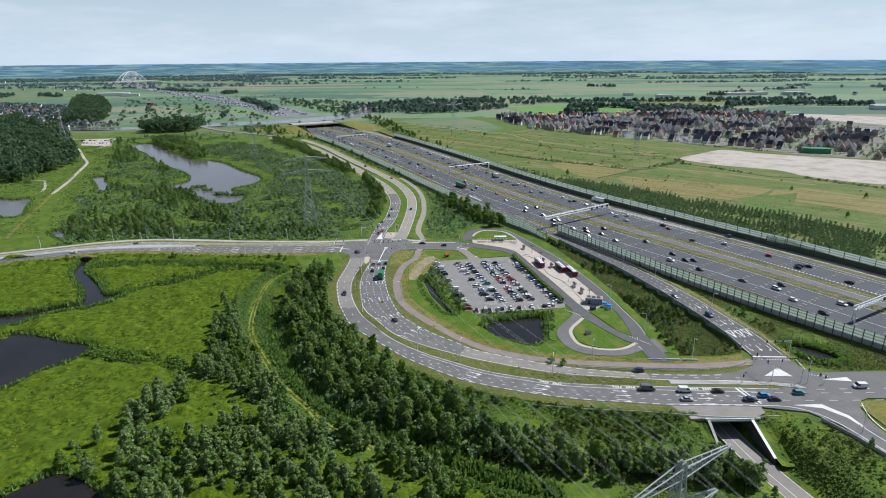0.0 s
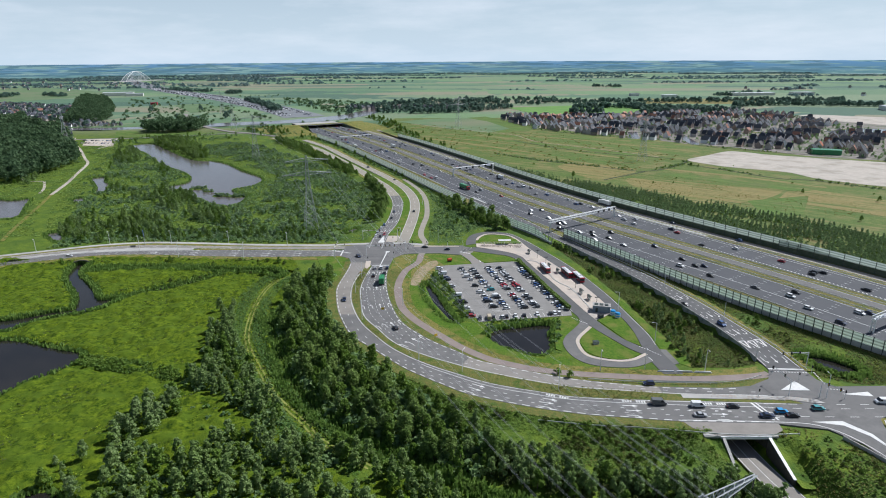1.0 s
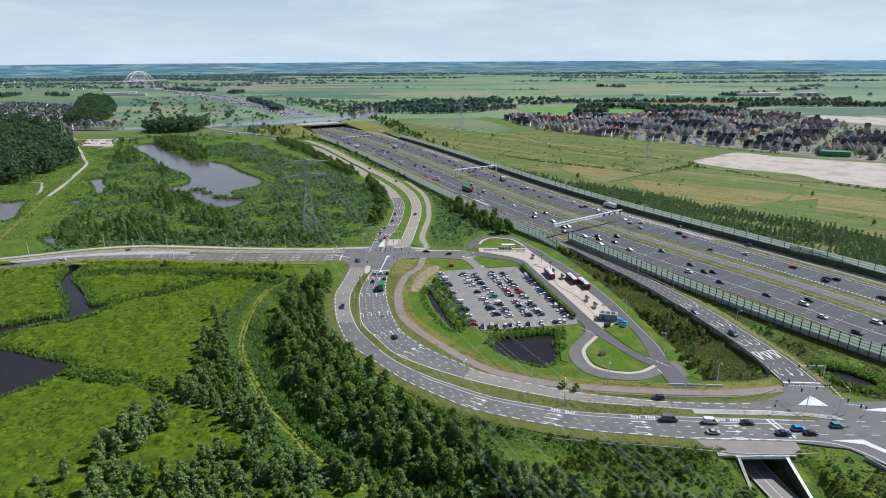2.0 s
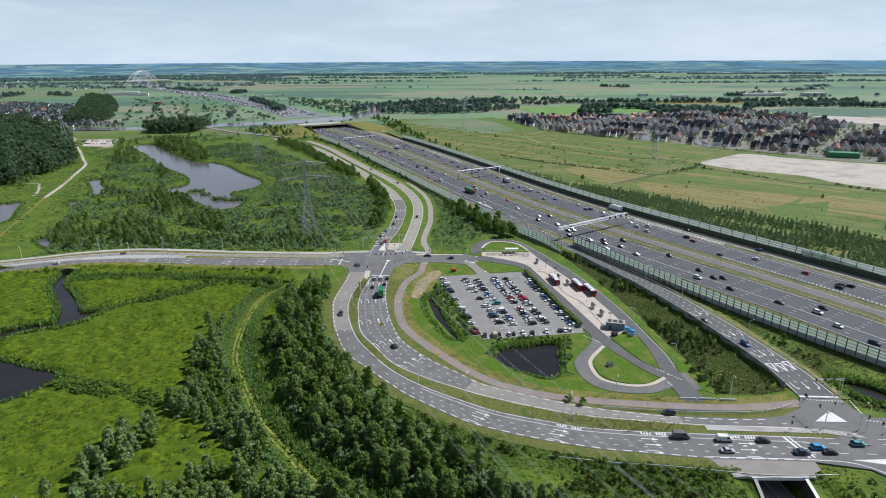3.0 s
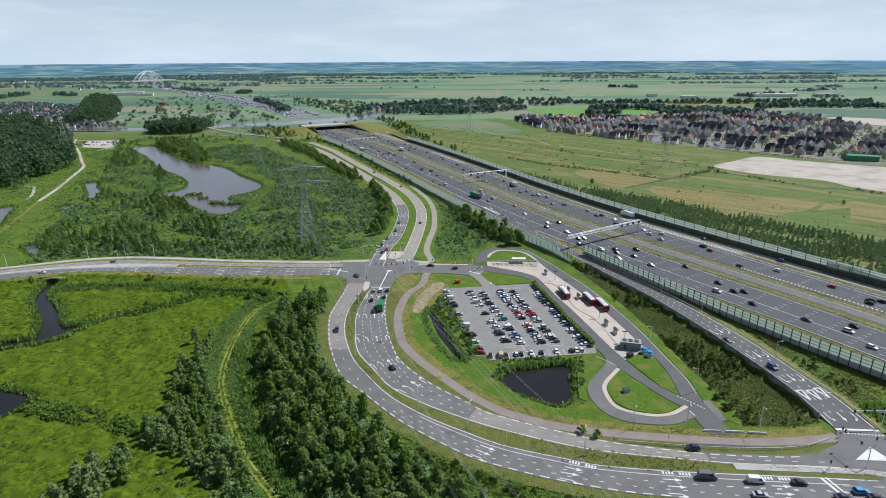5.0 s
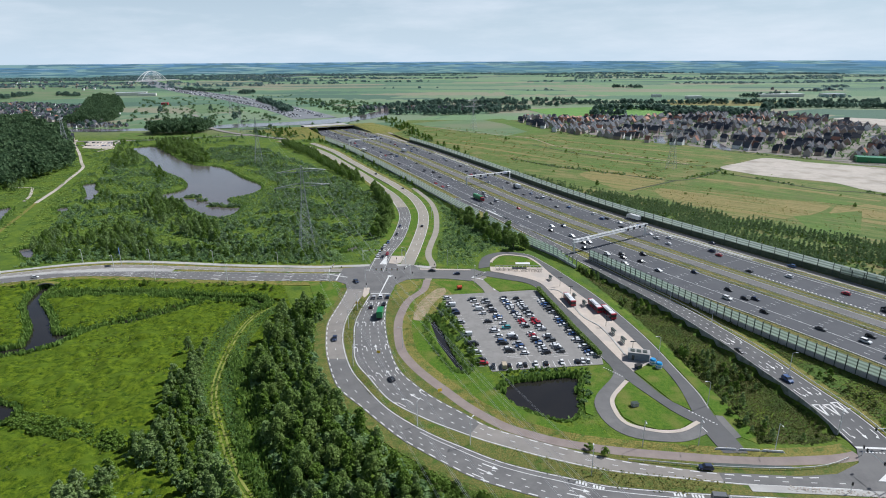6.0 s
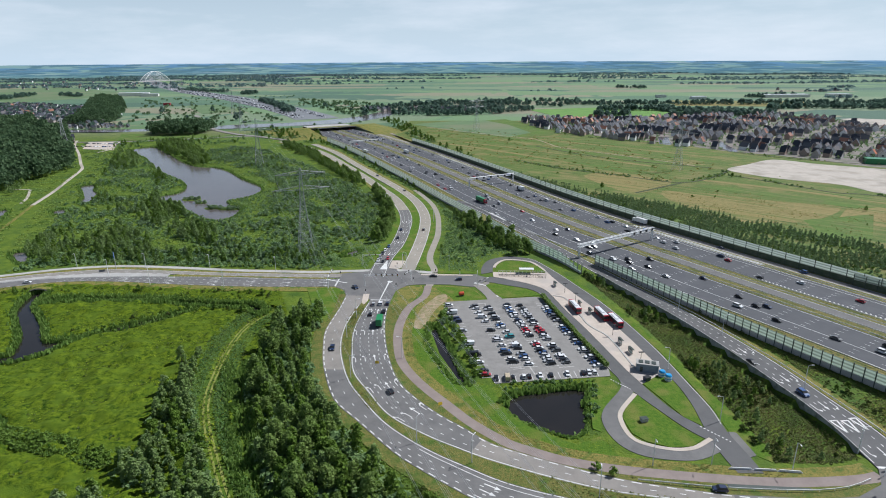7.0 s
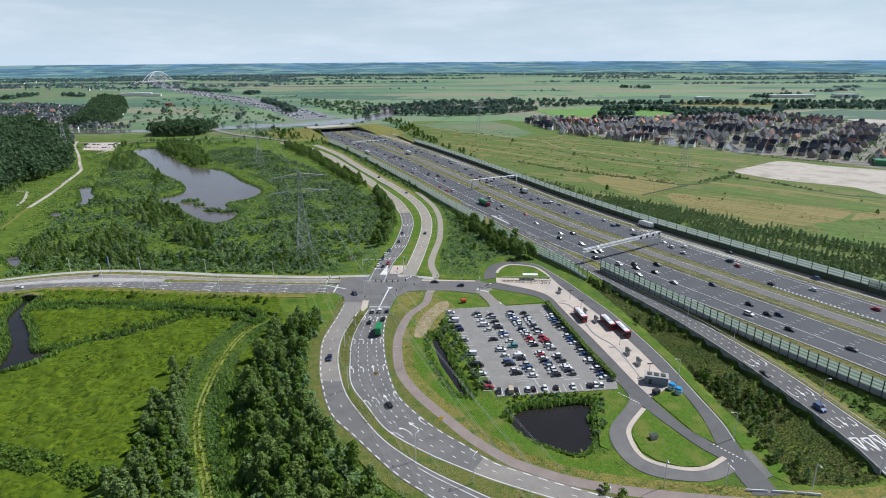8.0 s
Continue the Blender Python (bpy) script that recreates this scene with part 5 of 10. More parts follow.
wood(223, [(264, 652), (292, 615), (320, 574), (353, 560), (420, 484), (416, 478), (349, 552), (316, 566), (288, 610), (260, 646)], 3.8, [MARSH_BUSH, SHRUB], [0.5, 0.5], (0.3, 0.8), [], None, stuff_name="ditch_scrub", stuff_label="dark scrub along the field ditch", keep=0.5, clumps=-0.4)
wood(224, [(140, 992), (206, 918), (253, 887), (316, 853), (333, 797), (374, 754), (450, 704), (446, 696), (370, 746), (328, 790), (312, 846), (250, 880), (203, 910), (136, 984)], 5.0, [MARSH_BUSH, SHRUB], [0.5, 0.5], (0.3, 0.8), [], None, stuff_name="ditch_scrub", stuff_label="scrub along the estate ditch", keep=0.5, clumps=-0.4)
wood(16, [(-158, 1190), (-95, 1001), (-52, 874), (-24, 798), (30, 690), (38, 700), (-12, 815), (-36, 885), (-76, 1039), (-134, 1206)], 6.0, [MARSH_BUSH, ALDER], [0.6, 0.4], (0.6, 1.2), [(axis, 66)], None, stuff_name="scrub", stuff_label="dense scrub along the motorway cutting", keep=0.34, clumps=-0.6)
wood(225, [(-60, 590), (-100, 670), (-140, 745), (-190, 835), (-230, 900), (-200, 940), (-150, 850), (-100, 745), (-62, 662), (-30, 590), (-38, 565)], 5.0, [MARSH_BUSH, ALDER], [0.8, 0.2], (0.35, 0.9), [(ne, 9), (axis, 54)], None, stuff_name="scrub", stuff_label="scrub between the road and the noise screen", keep=0.34, clumps=-0.2)
wood(226, [(-330, 990), (-290, 925), (-230, 905), (-215, 960), (-250, 1020), (-330, 1060)], 6.0, [MARSH_BUSH, ALDER], [0.7, 0.3], (0.5, 1.1), [], None, stuff_name="scrub", stuff_label="scrub on the tunnel bank", keep=0.34, clumps=-0.3)
wood(227, [(-620, 1062), (-540, 1062), (-430, 1118), (-380, 1140), (-330, 1165), (-420, 1320), (-560, 1420), (-700, 1480), (-640, 1260)], 18, [FAR_BUSH, FAR_TREE], [0.94, 0.06], (0.5, 1.1), [(far_part, 60)], None, stuff_name="scrub", stuff_label="scattered scrub beyond the canal", clumps=0.5)
wood(17, [(-830, 1190), (-760, 1090), (-640, 1000), (-500, 800), (-423, 682), (-413, 620), (-408, 565), (-450, 560), (-570, 700), (-720, 900), (-890, 1110)], 8.0, [WOOD_TREE], [1.0], (0.7, 1.15), [], None, stuff_name="wood", stuff_label="dense dark broadleaf wood", keep=0.34)
wood(18, [(-718, 1110), (-640, 1110), (-662, 1190), (-788, 1441), (-980, 1760), (-1110, 1880), (-985, 1620), (-800, 1301)], 9.0, [WOOD_TREE], [1.0], (0.65, 1.05), [], None, stuff_name="wood", stuff_label="dense dark broadleaf wood", keep=0.34)
wood(19, [(-478, 955), (-412, 966), (-404, 1040), (-440, 1036), (-500, 1012)], 8, [WOOD_TREE], [1.0], (0.8, 1.25), [], None, stuff_name="wood", stuff_label="dark grove beside the canal", keep=0.5)
for i, (pts, wide, gap) in enumerate((([(-215, 1310), (-120, 1302), (-30, 1290), (60, 1330), (147, 1418)], 26, 13), ([(-170, 1480), (-90, 1530), (0, 1560), (160, 1560)], 40, 15), ([(290, 1395), (420, 1395), (450, 1350), (620, 1290)], 24, 9), ([(172, 1530), (233, 1494)], 16, 12), ([(257, 1259), (328, 1281)], 20, 11), ([(402, 1256), (588, 1276)], 26, 11),
                                       ([(660, 1404), (766, 1446), (990, 1398)], 26, 12), ([(560, 2380), (660, 2330)], 50, 20), ([(788, 1800), (957, 1860)], 20, 14), ([(-1371, 1794), (-1426, 2011)], 40, 18), ([(-1317, 2005), (-1219, 1942)], 40, 16),
                                       ([(-1066, 2337), (-834, 2136)], 60, 22), ([(-725, 2032), (-711, 2095)], 40, 14), ([(-555, 1713), (-375, 1361)], 24, 14), ([(240, 1560), (640, 1560), (1000, 1540)], 30, 14), ([(-140, 1560), (60, 1640), (300, 1660)], 22, 16))):
    line = smooth(pts, 10)
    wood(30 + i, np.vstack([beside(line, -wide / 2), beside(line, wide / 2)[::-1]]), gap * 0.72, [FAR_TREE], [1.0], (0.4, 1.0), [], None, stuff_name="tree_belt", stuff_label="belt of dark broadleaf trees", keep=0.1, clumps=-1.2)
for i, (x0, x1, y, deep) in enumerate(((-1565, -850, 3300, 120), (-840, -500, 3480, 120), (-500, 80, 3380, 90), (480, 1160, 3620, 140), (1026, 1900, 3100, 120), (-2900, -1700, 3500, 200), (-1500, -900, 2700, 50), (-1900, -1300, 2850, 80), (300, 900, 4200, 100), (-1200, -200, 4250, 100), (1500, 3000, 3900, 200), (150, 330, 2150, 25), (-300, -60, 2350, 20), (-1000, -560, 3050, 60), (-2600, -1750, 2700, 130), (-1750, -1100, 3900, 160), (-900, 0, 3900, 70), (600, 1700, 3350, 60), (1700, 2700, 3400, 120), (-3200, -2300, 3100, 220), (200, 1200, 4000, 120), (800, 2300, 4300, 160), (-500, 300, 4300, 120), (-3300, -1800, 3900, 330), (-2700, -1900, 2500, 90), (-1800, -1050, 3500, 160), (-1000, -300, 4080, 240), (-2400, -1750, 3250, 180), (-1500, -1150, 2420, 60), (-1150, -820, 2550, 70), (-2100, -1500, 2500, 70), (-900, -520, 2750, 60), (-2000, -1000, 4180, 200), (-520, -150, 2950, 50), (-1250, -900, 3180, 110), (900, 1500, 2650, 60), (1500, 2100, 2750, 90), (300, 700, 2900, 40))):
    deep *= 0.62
    wood(60 + i, [(x0, y), (x1, y + 40), (x1, y + 40 + deep), (x0, y + deep)], 23, [FAR_CLUMP], [1.0], (0.3, 0.85), [], None, stuff_name="far_wood", stuff_label="far wood on the plain with haze-blue leaves", clumps=-1.5)


def reeds(seed, line, wide, count, tall=1.5):
    """Reeds along a bank: upright blades in thick stands."""
    rng = np.random.default_rng(seed)
    pts = even(line, count)[rng.permutation(count)] + rng.normal(0, wide, (count, 2))
    z = height_at(pts[:, 0], pts[:, 1])
    ok = z > -1.2
    pts, z = pts[ok], z[ok]
    h = tall * rng.uniform(0.6, 1.3, len(pts))
    a = rng.uniform(0, 6.28, len(pts))
    w = rng.uniform(0.25, 0.6, len(pts))
    dx, dy = np.cos(a) * w, np.sin(a) * w
    lean = rng.normal(0, 0.3, (len(pts), 2))
    q = np.zeros((len(pts), 4, 3))
    q[:, 0] = np.stack([pts[:, 0] - dx, pts[:, 1] - dy, z - 0.1], 1)
    q[:, 1] = np.stack([pts[:, 0] + dx, pts[:, 1] + dy, z - 0.1], 1)
    q[:, 2] = np.stack([pts[:, 0] + dx * 0.6 + lean[:, 0], pts[:, 1] + dy * 0.6 + lean[:, 1], z + h], 1)
    q[:, 3] = np.stack([pts[:, 0] - dx * 0.6 + lean[:, 0], pts[:, 1] - dy * 0.6 + lean[:, 1], z + h * 0.9], 1)
    return q


bank = []
for i, (name, shore, _, _) in enumerate(WATERS[:14]):
    edge = smooth(shore, 3, True)
    small = name == "pond"
    bank.append(reeds(100 + i, np.vstack([edge, edge[:1]]), 0.8 if small else 1.1, min(6000, int(len(edge) * (4 if small else 26))), 0.6 if small else 1.5))
bank.append(reeds(146, np.vstack([smooth(POND_NARROW, 2, True)] * 2), 0.9, 1100, 1.3))
pond_edge = smooth(CAR_PARK_POND, 2, True)
bank.append(reeds(145, pond_edge[pond_edge[:, 1] > 236], 0.8, 900, 1.7))
bank.append(reeds(147, pond_edge[(pond_edge[:, 1] <= 236) & (pond_edge[:, 0] > 24)], 0.5, 260, 0.7))
bank.append(reeds(120, beside(DITCH_LINE, -3.0), 1.5, 5000, 1.7))
bank.append(reeds(121, beside(DITCH_LINE, 3.5), 1.2, 3000, 1.5))
for k, (shore, n_, out) in enumerate(((CHANNEL, 7000, 1.3), (STREAM, 6000, 1.3))):
    edge = smooth(shore, 2, True)
    bank.append(reeds(140 + k, np.vstack([edge, edge[:1]]) + 0.0, out, n_, 1.9))
tagged(new("reeds", quads_mesh("reeds", np.concatenate(bank), REED)), "green reeds along the banks", "reeds", kind="stuff")


def tussocks(seed, outline, gap, size, tall, avoid, material, name, label, blades=7, bare=-0.6):
    """Rough herbage: low clumps of blades that break the flat of a meadow."""
    x, y, rng = scatter(seed, outline, gap, avoid, 0.6)
    thick = np.sin(x * 0.13 + 2 * np.sin(y * 0.05)) + np.sin(y * 0.17 + 1.7 * np.sin(x * 0.07)) + rng.normal(0, 0.8, len(x))
    x, y = x[thick > bare], y[thick > bare]
    out = []
    for k in range(blades):
        s = size * rng.uniform(0.5, 1.2, len(x))
        px, py = x + rng.normal(0, size * 0.7, len(x)), y + rng.normal(0, size * 0.7, len(x))
        c = np.stack([px, py, height_at(px, py) + tall * rng.uniform(0.1, 0.8, len(x))], 1)
        out.append(leaf_quads(rng, c, np.tile([0.15, 0.0, 1.0], (len(x), 1)), size * 0.8, 0.28))
    tagged(new(name, quads_mesh(name, np.concatenate(out), material)), label, "plants", kind="stuff")


MEADOW_LEAF = leaf_mat("meadow_leaves", (0.090, 0.170, 0.011), (0.180, 0.268, 0.016), (0.310, 0.375, 0.026), 0.2, 0.8, 9.0)
WEST_MEADOW = [(-262, 340), (-225, 336), (-205, 343), (-90, 338), (-78, 310), (-80, 262), (-66, 222), (-44, 180), (-10, 147), (30, 122), (60, 100), (-150, 90), (-262, 150)]
TURF = mat("hummocky_turf", (0.012, 0.042, 0.004), (0.150, 0.205, 0.012), 0.95, 1.8, 0.35, 0.4, base3=(0.085, 0.135, 0.012), scale2=6.0, spec=0.08)


def value_noise(x, y, cell, seed):
    """Smooth random heights between 0 and 1, one value every cell metres."""
    table = np.random.default_rng(seed).random((256, 256))
    u, v = x / cell + 1000, y / cell + 1000
    i, j = np.floor(u).astype(int), np.floor(v).astype(int)
    a, b = u - i, v - j
    a, b = a * a * (3 - 2 * a), b * b * (3 - 2 * b)
    t = lambda p, q: table[p % 256, q % 256]
    return (t(i, j) * (1 - a) + t(i + 1, j) * a) * (1 - b) + (t(i, j + 1) * (1 - a) + t(i + 1, j + 1) * a) * b


def meadow_turf():
    """The hummocky sward of the marsh meadow, a hand's height above the soil."""
    tx, ty = np.meshgrid(np.arange(-262, 62, 1.05), np.arange(92, 342, 1.05))
    h = height_at(tx, ty)
    rough = 1.05 * value_noise(tx, ty, 2.9, 1) ** 2 + 1.5 * value_noise(tx, ty, 5.5, 2) ** 3 + 0.45 * value_noise(tx, ty, 1.25, 3)
    z = h + 0.04 + rough * np.clip((h + 0.95) / 0.4, 0, 1)
    ids = np.arange(tx.size).reshape(tx.shape)
    quad = np.stack([ids[:-1, :-1], ids[:-1, 1:], ids[1:, 1:], ids[1:, :-1]], -1).reshape(-1, 4)
    cx, cy = tx.ravel()[quad].mean(1), ty.ravel()[quad].mean(1)
    ok = inside(cx, cy, WEST_MEADOW) & (h.ravel()[quad].min(1) > -0.85) & (far_from(cx, cy, DITCH_LINE) > 3) & (far_from(cx, cy, left_s_out) > 6) & (far_from(cx, cy, track_line) > 7.5)
    quad = quad[ok]
    used, back = np.unique(quad, return_inverse=True)
    verts = np.stack([tx.ravel()[used], ty.ravel()[used], z.ravel()[used]], 1)
    return tagged(new("meadow_turf", quick_mesh("meadow_turf", verts, back.reshape(-1, 4), TURF, True)), "hummocky yellow-green turf of the marsh meadow", "grass", kind="stuff")


meadow_turf()
wood(260, WEST_MEADOW, 5.2, [SHRUB, SCRUB], [0.75, 0.25], (0.12, 0.30), [(DITCH_LINE, 3), (left_s_out, 8)], None, stuff_name="meadow_clumps", stuff_label="small dark clumps of herbs in the meadow", keep=0.34, clumps=-0.3)
LEAF_REED = leaf_mat("lush_reed_leaves", (0.070, 0.165, 0.040), (0.165, 0.290, 0.075), (0.175, 0.275, 0.085), 0.2, 0.8, 12.0, 0.45)
tussocks(200, WEST_MEADOW, 1.7, 0.36, 0.9, [(DITCH_LINE, 2)], MEADOW_LEAF, "meadow_herbs", "rough tall herbs of the marsh meadow", 4, -0.5)
tussocks(230, WEST_MEADOW, 2.3, 0.40, 1.3, [(DITCH_LINE, 2)], LEAF_SCRUB, "tall_herbs", "darker clumps of tall herbs in the meadow", 4, 0.05)
REED_STRIP = list(map(tuple, np.vstack([beside(DITCH_LINE, 13.0), beside(DITCH_LINE, 1.0)[::-1]])))
track_mid = smooth([(-88, 309), (-92, 294), (-92, 276), (-89, 255), (-85, 237), (-78, 221), (-67, 202), (-59, 189), (-47, 175), (-38, 164), (-22, 152)])
tussocks(231, REED_STRIP, 0.85, 0.29, 1.1, [(track_mid, 2.7)], LEAF_REED, "reeds", "tall blue-green reeds beside the wood", 3, -1.2)
tussocks(232, list(map(tuple, np.vstack([beside(track_mid, 10.0), beside(track_mid, -7.0)[::-1]]))), 0.66, 0.32, 1.3, [(track_mid, 2.4)], LEAF_REED, "reeds", "tall blue-green reeds beside the track", 3, -1.0)
tussocks(201, [(-500, 386), (-86, 388), (-70, 402), (-62, 430), (-60, 470), (-66, 515), (-92, 583), (-157, 682), (-243, 800), (-298, 851), (-420, 860), (-500, 800)], 3.2, 1.0, 0.7, [(nw, 7), (smooth([(-560, 905), (-523, 840), (-462, 756), (-410, 682), (-376, 608), (-354, 544), (-340, 506), (-288, 409)]), 4)], LEAF_HERB, "meadow_herbs", "rough tall herbs of the marsh", 4)
DELL_BANK = [(-22, 206), (-10, 190), (8, 170), (28, 158), (60, 154), (84, 150), (84, 172), (60, 174), (27, 181), (0, 194), (-14, 206)]
bank_in, bank_out = beside(west_out, 4.0), beside(west_out, 15.0)
low = (bank_in[:, 1] < 236) & (bank_in[:, 0] < 84)
tussocks(265, list(map(tuple, np.vstack([bank_in[low], bank_out[low][::-1]]))), 0.8, 0.30, 0.6, [(UNDERPASS, 6)], LEAF_BUSH, "bank_herbs", "dense green weeds on the road bank", 4, -2.2)
tussocks(202, DELL_BANK, 1.0, 0.32, 0.6, [(west_out, 3)], LEAF_HERB, "bank_herbs", "weedy herbs on the road bank", 4, -0.8)
wood(219, DELL_BANK, 2.7, [SCRUB, SHRUB, WILLOW], [0.3, 0.64, 0.06], (0.25, 0.65), [(west_out, 6.5)], None, stuff_name="bank_shrubs", stuff_label="bushes on the road bank", keep=1.0, clumps=-0.2)
wood(203, [(-262, 338), (-225, 334), (-205, 338), (-95, 336), (-90, 326), (-130, 326), (-185, 336), (-215, 326), (-262, 330)], 3.2, [SHRUB, SCRUB, ALDER], [0.75, 0.2, 0.05], (0.3, 0.65), [(left_s_out, 7), (smooth(CHANNEL), 2.0)], None, stuff_name="bank_shrubs", stuff_label="shrubs along the road embankment", keep=0.5, clumps=-1.0)
wood(204, [(-168, 284), (-150, 300), (-128, 318), (-112, 318), (-96, 316), (-92, 308), (-120, 310), (-140, 294), (-160, 273)], 2.8, [SHRUB, SCRUB, ALDER], [0.75, 0.2, 0.05], (0.3, 0.7), [(smooth(CHANNEL), 2.0)], None, stuff_name="bank_shrubs", stuff_label="shrubs along the side ditch", keep=0.5, clumps=-0.9)
wood(205, [(-7, 300), (-3, 292), (3, 272), (8, 256), (10, 252), (11.5, 256), (4.5, 282), (-3, 306), (-7, 314), (-9, 312)], 2.2, [SHRUB, SALLOW, BIRCH], [0.6, 0.3, 0.1], (0.3, 0.6), [], None, stuff_name="bank_shrubs", stuff_label="dense shrubs between pond and car park", keep=1.0)
for k, ring in enumerate(([(17, 246), (20, 251), (34, 253.5), (51, 254), (50, 246), (34, 248.5), (20, 245)], [(46, 250), (51, 252), (50, 238), (48, 228), (44.5, 222), (44, 228), (46, 240)])):
    wood(206 + 40 * k, ring, 2.2, [MARSH_BUSH, SHRUB], [0.6, 0.4], (0.25, 0.5), [], None, stuff_name="bank_shrubs", stuff_label="reedy shrubs beside the pond", keep=1.0, clumps=-1.0)
tussocks(233, [(-19, 303), (-9, 303), (-4, 286), (3, 266), (10, 250), (20, 251), (30, 254), (56, 256), (58, 250), (49, 236), (46, 222), (50, 212), (33, 213), (18, 220), (4, 233), (-8, 250), (-16, 268), (-20, 288)], 1.0, 0.32, 0.12, [], MEADOW_LEAF, "bank_herbs", "rough grass on the bank round the ponds", 3, -2.5)
tussocks(262, [(-154, 222), (-137, 218), (-119, 214), (-101, 208), (-97, 199), (-113, 203), (-131, 208), (-147, 214)], 0.75, 0.32, 1.5, [], LEAF_REED, "reeds", "lush tall reeds across the meadow", 4, -3.0)
wood(207, [(-154, 222), (-137, 218), (-119, 214), (-101, 208), (-97, 199), (-113, 203), (-131, 208), (-147, 214)], 1.5, [SHRUB], [1.0], (0.45, 0.8), [], None, stuff_name="bank_shrubs", stuff_label="shrub hedge across the meadow", keep=0.5, clumps=-3.0)
wood(208, [(-100, 270), (-95, 255), (-88, 225), (-92, 222), (-100, 250), (-106, 262)], 4.5, [WILLOW], [1.0], (0.5, 0.9), [], lambda x, y: True, "willows in the marsh")

sandy_path = smooth([(-560, 905), (-523, 840), (-462, 756), (-410, 682), (-376, 608), (-354, 544), (-340, 506), (-317, 446), (-288, 409)])
WEST_BANK = [(-262, 400), (-300, 470), (-345, 545), (-385, 610), (-440, 700), (-500, 800), (-440, 832), (-405, 722), (-350, 597), (-282, 463)]
wood(209, WEST_BANK, 5.5, [MARSH_BUSH], [1.0], (0.3, 0.7), [(sandy_path, 6)], None, stuff_name="bank_shrubs", stuff_label="low reeds and shrubs on the western lake bank", keep=0.5, clumps=0.3)
wood(210, [(-409, 562), (-395, 500), (-335, 400), (-300, 385), (-420, 380), (-520, 500)], 9.0, [SHRUB, ALDER], [0.8, 0.2], (0.4, 0.9), [(sandy_path, 7)], None, stuff_name="bank_shrubs", stuff_label="scattered shrubs beside the sandy path", keep=0.34, clumps=0.2)
for k, (cx, cy, rx, ry) in enumerate(((-227, 540, 8, 6), (-213, 527, 5, 3), (-197, 510, 6, 5), (-181, 509, 11, 6))):
    ring = [(cx + rx * math.cos(a), cy + ry * math.sin(a)) for a in np.linspace(0, 6.28, 10)[:-1]]
    slab("reed_island", ring, -0.78, 0.6, GRASS, True, label="small reedy island in the lake", category="island", kind="structure")
    xs = np.random.default_rng(k).normal(0, 0.5, (1300, 2)) * (rx, ry) + (cx, cy)
    q = reeds(130 + k, np.vstack([xs, xs]), 0.6, 1300, 2.4)
    q[:, :, 2] += np.array([-0.6, -0.6, 1.0, 0.9]) - q[:, :, 2] + np.array([0, 0, 0.3, 0.4])
    tagged(new("island_reeds", quads_mesh("island_reeds", q, REED)), "green reeds on a lake island", "reeds", kind="stuff")
    rngi = np.random.default_rng(40 + k)
    lumps = []
    for _ in range(int(rx * ry * 0.4)):
        a, b = rngi.uniform(0, 6.28), rngi.uniform(0, 1) ** 0.5
        px, py = cx + rx * 0.85 * b * math.cos(a), cy + ry * 0.85 * b * math.sin(a)
        q = SALLOW.quads(int(rngi.integers(0, 4)), px, py, rngi.uniform(0.35, 0.7), rngi.uniform(0, 6.28), 0.5)
        lumps.append(q + np.array([0, 0, -0.8 - float(height_at(px, py))]))
    tagged(new("island_shrubs", quads_mesh("island_shrubs", np.concatenate(lumps), LEAF_SALLOW)), "dense reeds and sallow on a lake island", "shrubs", kind="stuff")

SOUTH_EAST_BANK = [(103, 164.5), (121, 166), (126, 156), (133, 138), (140, 108), (120, 96), (113, 118), (106, 138), (102.5, 152)]
tussocks(211, SOUTH_EAST_BANK, 1.0, 0.30, 0.6, [(UNDERPASS, 6)], LEAF_SCRUB, "bank_herbs", "tall weeds on the underpass bank", 4, -0.6)
wood(212, SOUTH_EAST_BANK, 3.4, [SHRUB, SCRUB, WILLOW], [0.6, 0.34, 0.06], (0.25, 0.55), [(UNDERPASS, 7)], None, stuff_name="bank_shrubs", stuff_label="shrubs on the underpass bank", clumps=0.9)
tussocks(250, SOUTH_EAST_BANK, 1.3, 0.34, 0.6, [(UNDERPASS, 5)], LEAF_BUSH, "bank_herbs", "green weeds on the underpass bank", 4, -0.8)
UNDER_BANK = [(40, 172), (60, 172), (84, 170), (84, 155), (88, 150), (92, 136), (100, 110), (60, 108), (46, 126), (50, 140), (42, 152), (30, 158)]
tussocks(213, UNDER_BANK, 1.0, 0.30, 0.6, [(UNDERPASS, 6), (west_out, 4)], LEAF_HERB, "bank_herbs", "tall weeds on the underpass bank", 4, -0.4)
tussocks(257, UNDER_BANK, 1.4, 0.34, 0.6, [(UNDERPASS, 6), (west_out, 2)], VERGE_LEAF, "dry_weeds", "yellowing weeds on the underpass bank", 3, 0.5)
wood(214, UNDER_BANK, 2.9, [SHRUB, SCRUB, WILLOW], [0.6, 0.36, 0.04], (0.25, 0.6), [(UNDERPASS, 7), (west_out, 5)], None, stuff_name="bank_shrubs", stuff_label="brambles and shrubs on the underpass bank", clumps=0.7)
tussocks(251, UNDER_BANK, 1.3, 0.34, 0.6, [(UNDERPASS, 6), (west_out, 3)], LEAF_BUSH, "bank_herbs", "green weeds beside the underpass", 4, -0.6)
wood(252, [(12, 146), (30, 140.5), (48, 136.5), (64, 134), (80, 133.5), (88, 134), (88, 143), (82, 148), (66, 145), (46, 148), (28, 154), (12, 161)], 3.1, [WILLOW, ALDER], [0.8, 0.2], (0.5, 1.0), [(UNDERPASS, 6)], lambda x, y: True, "willows in the marsh", clumps=-1.5)
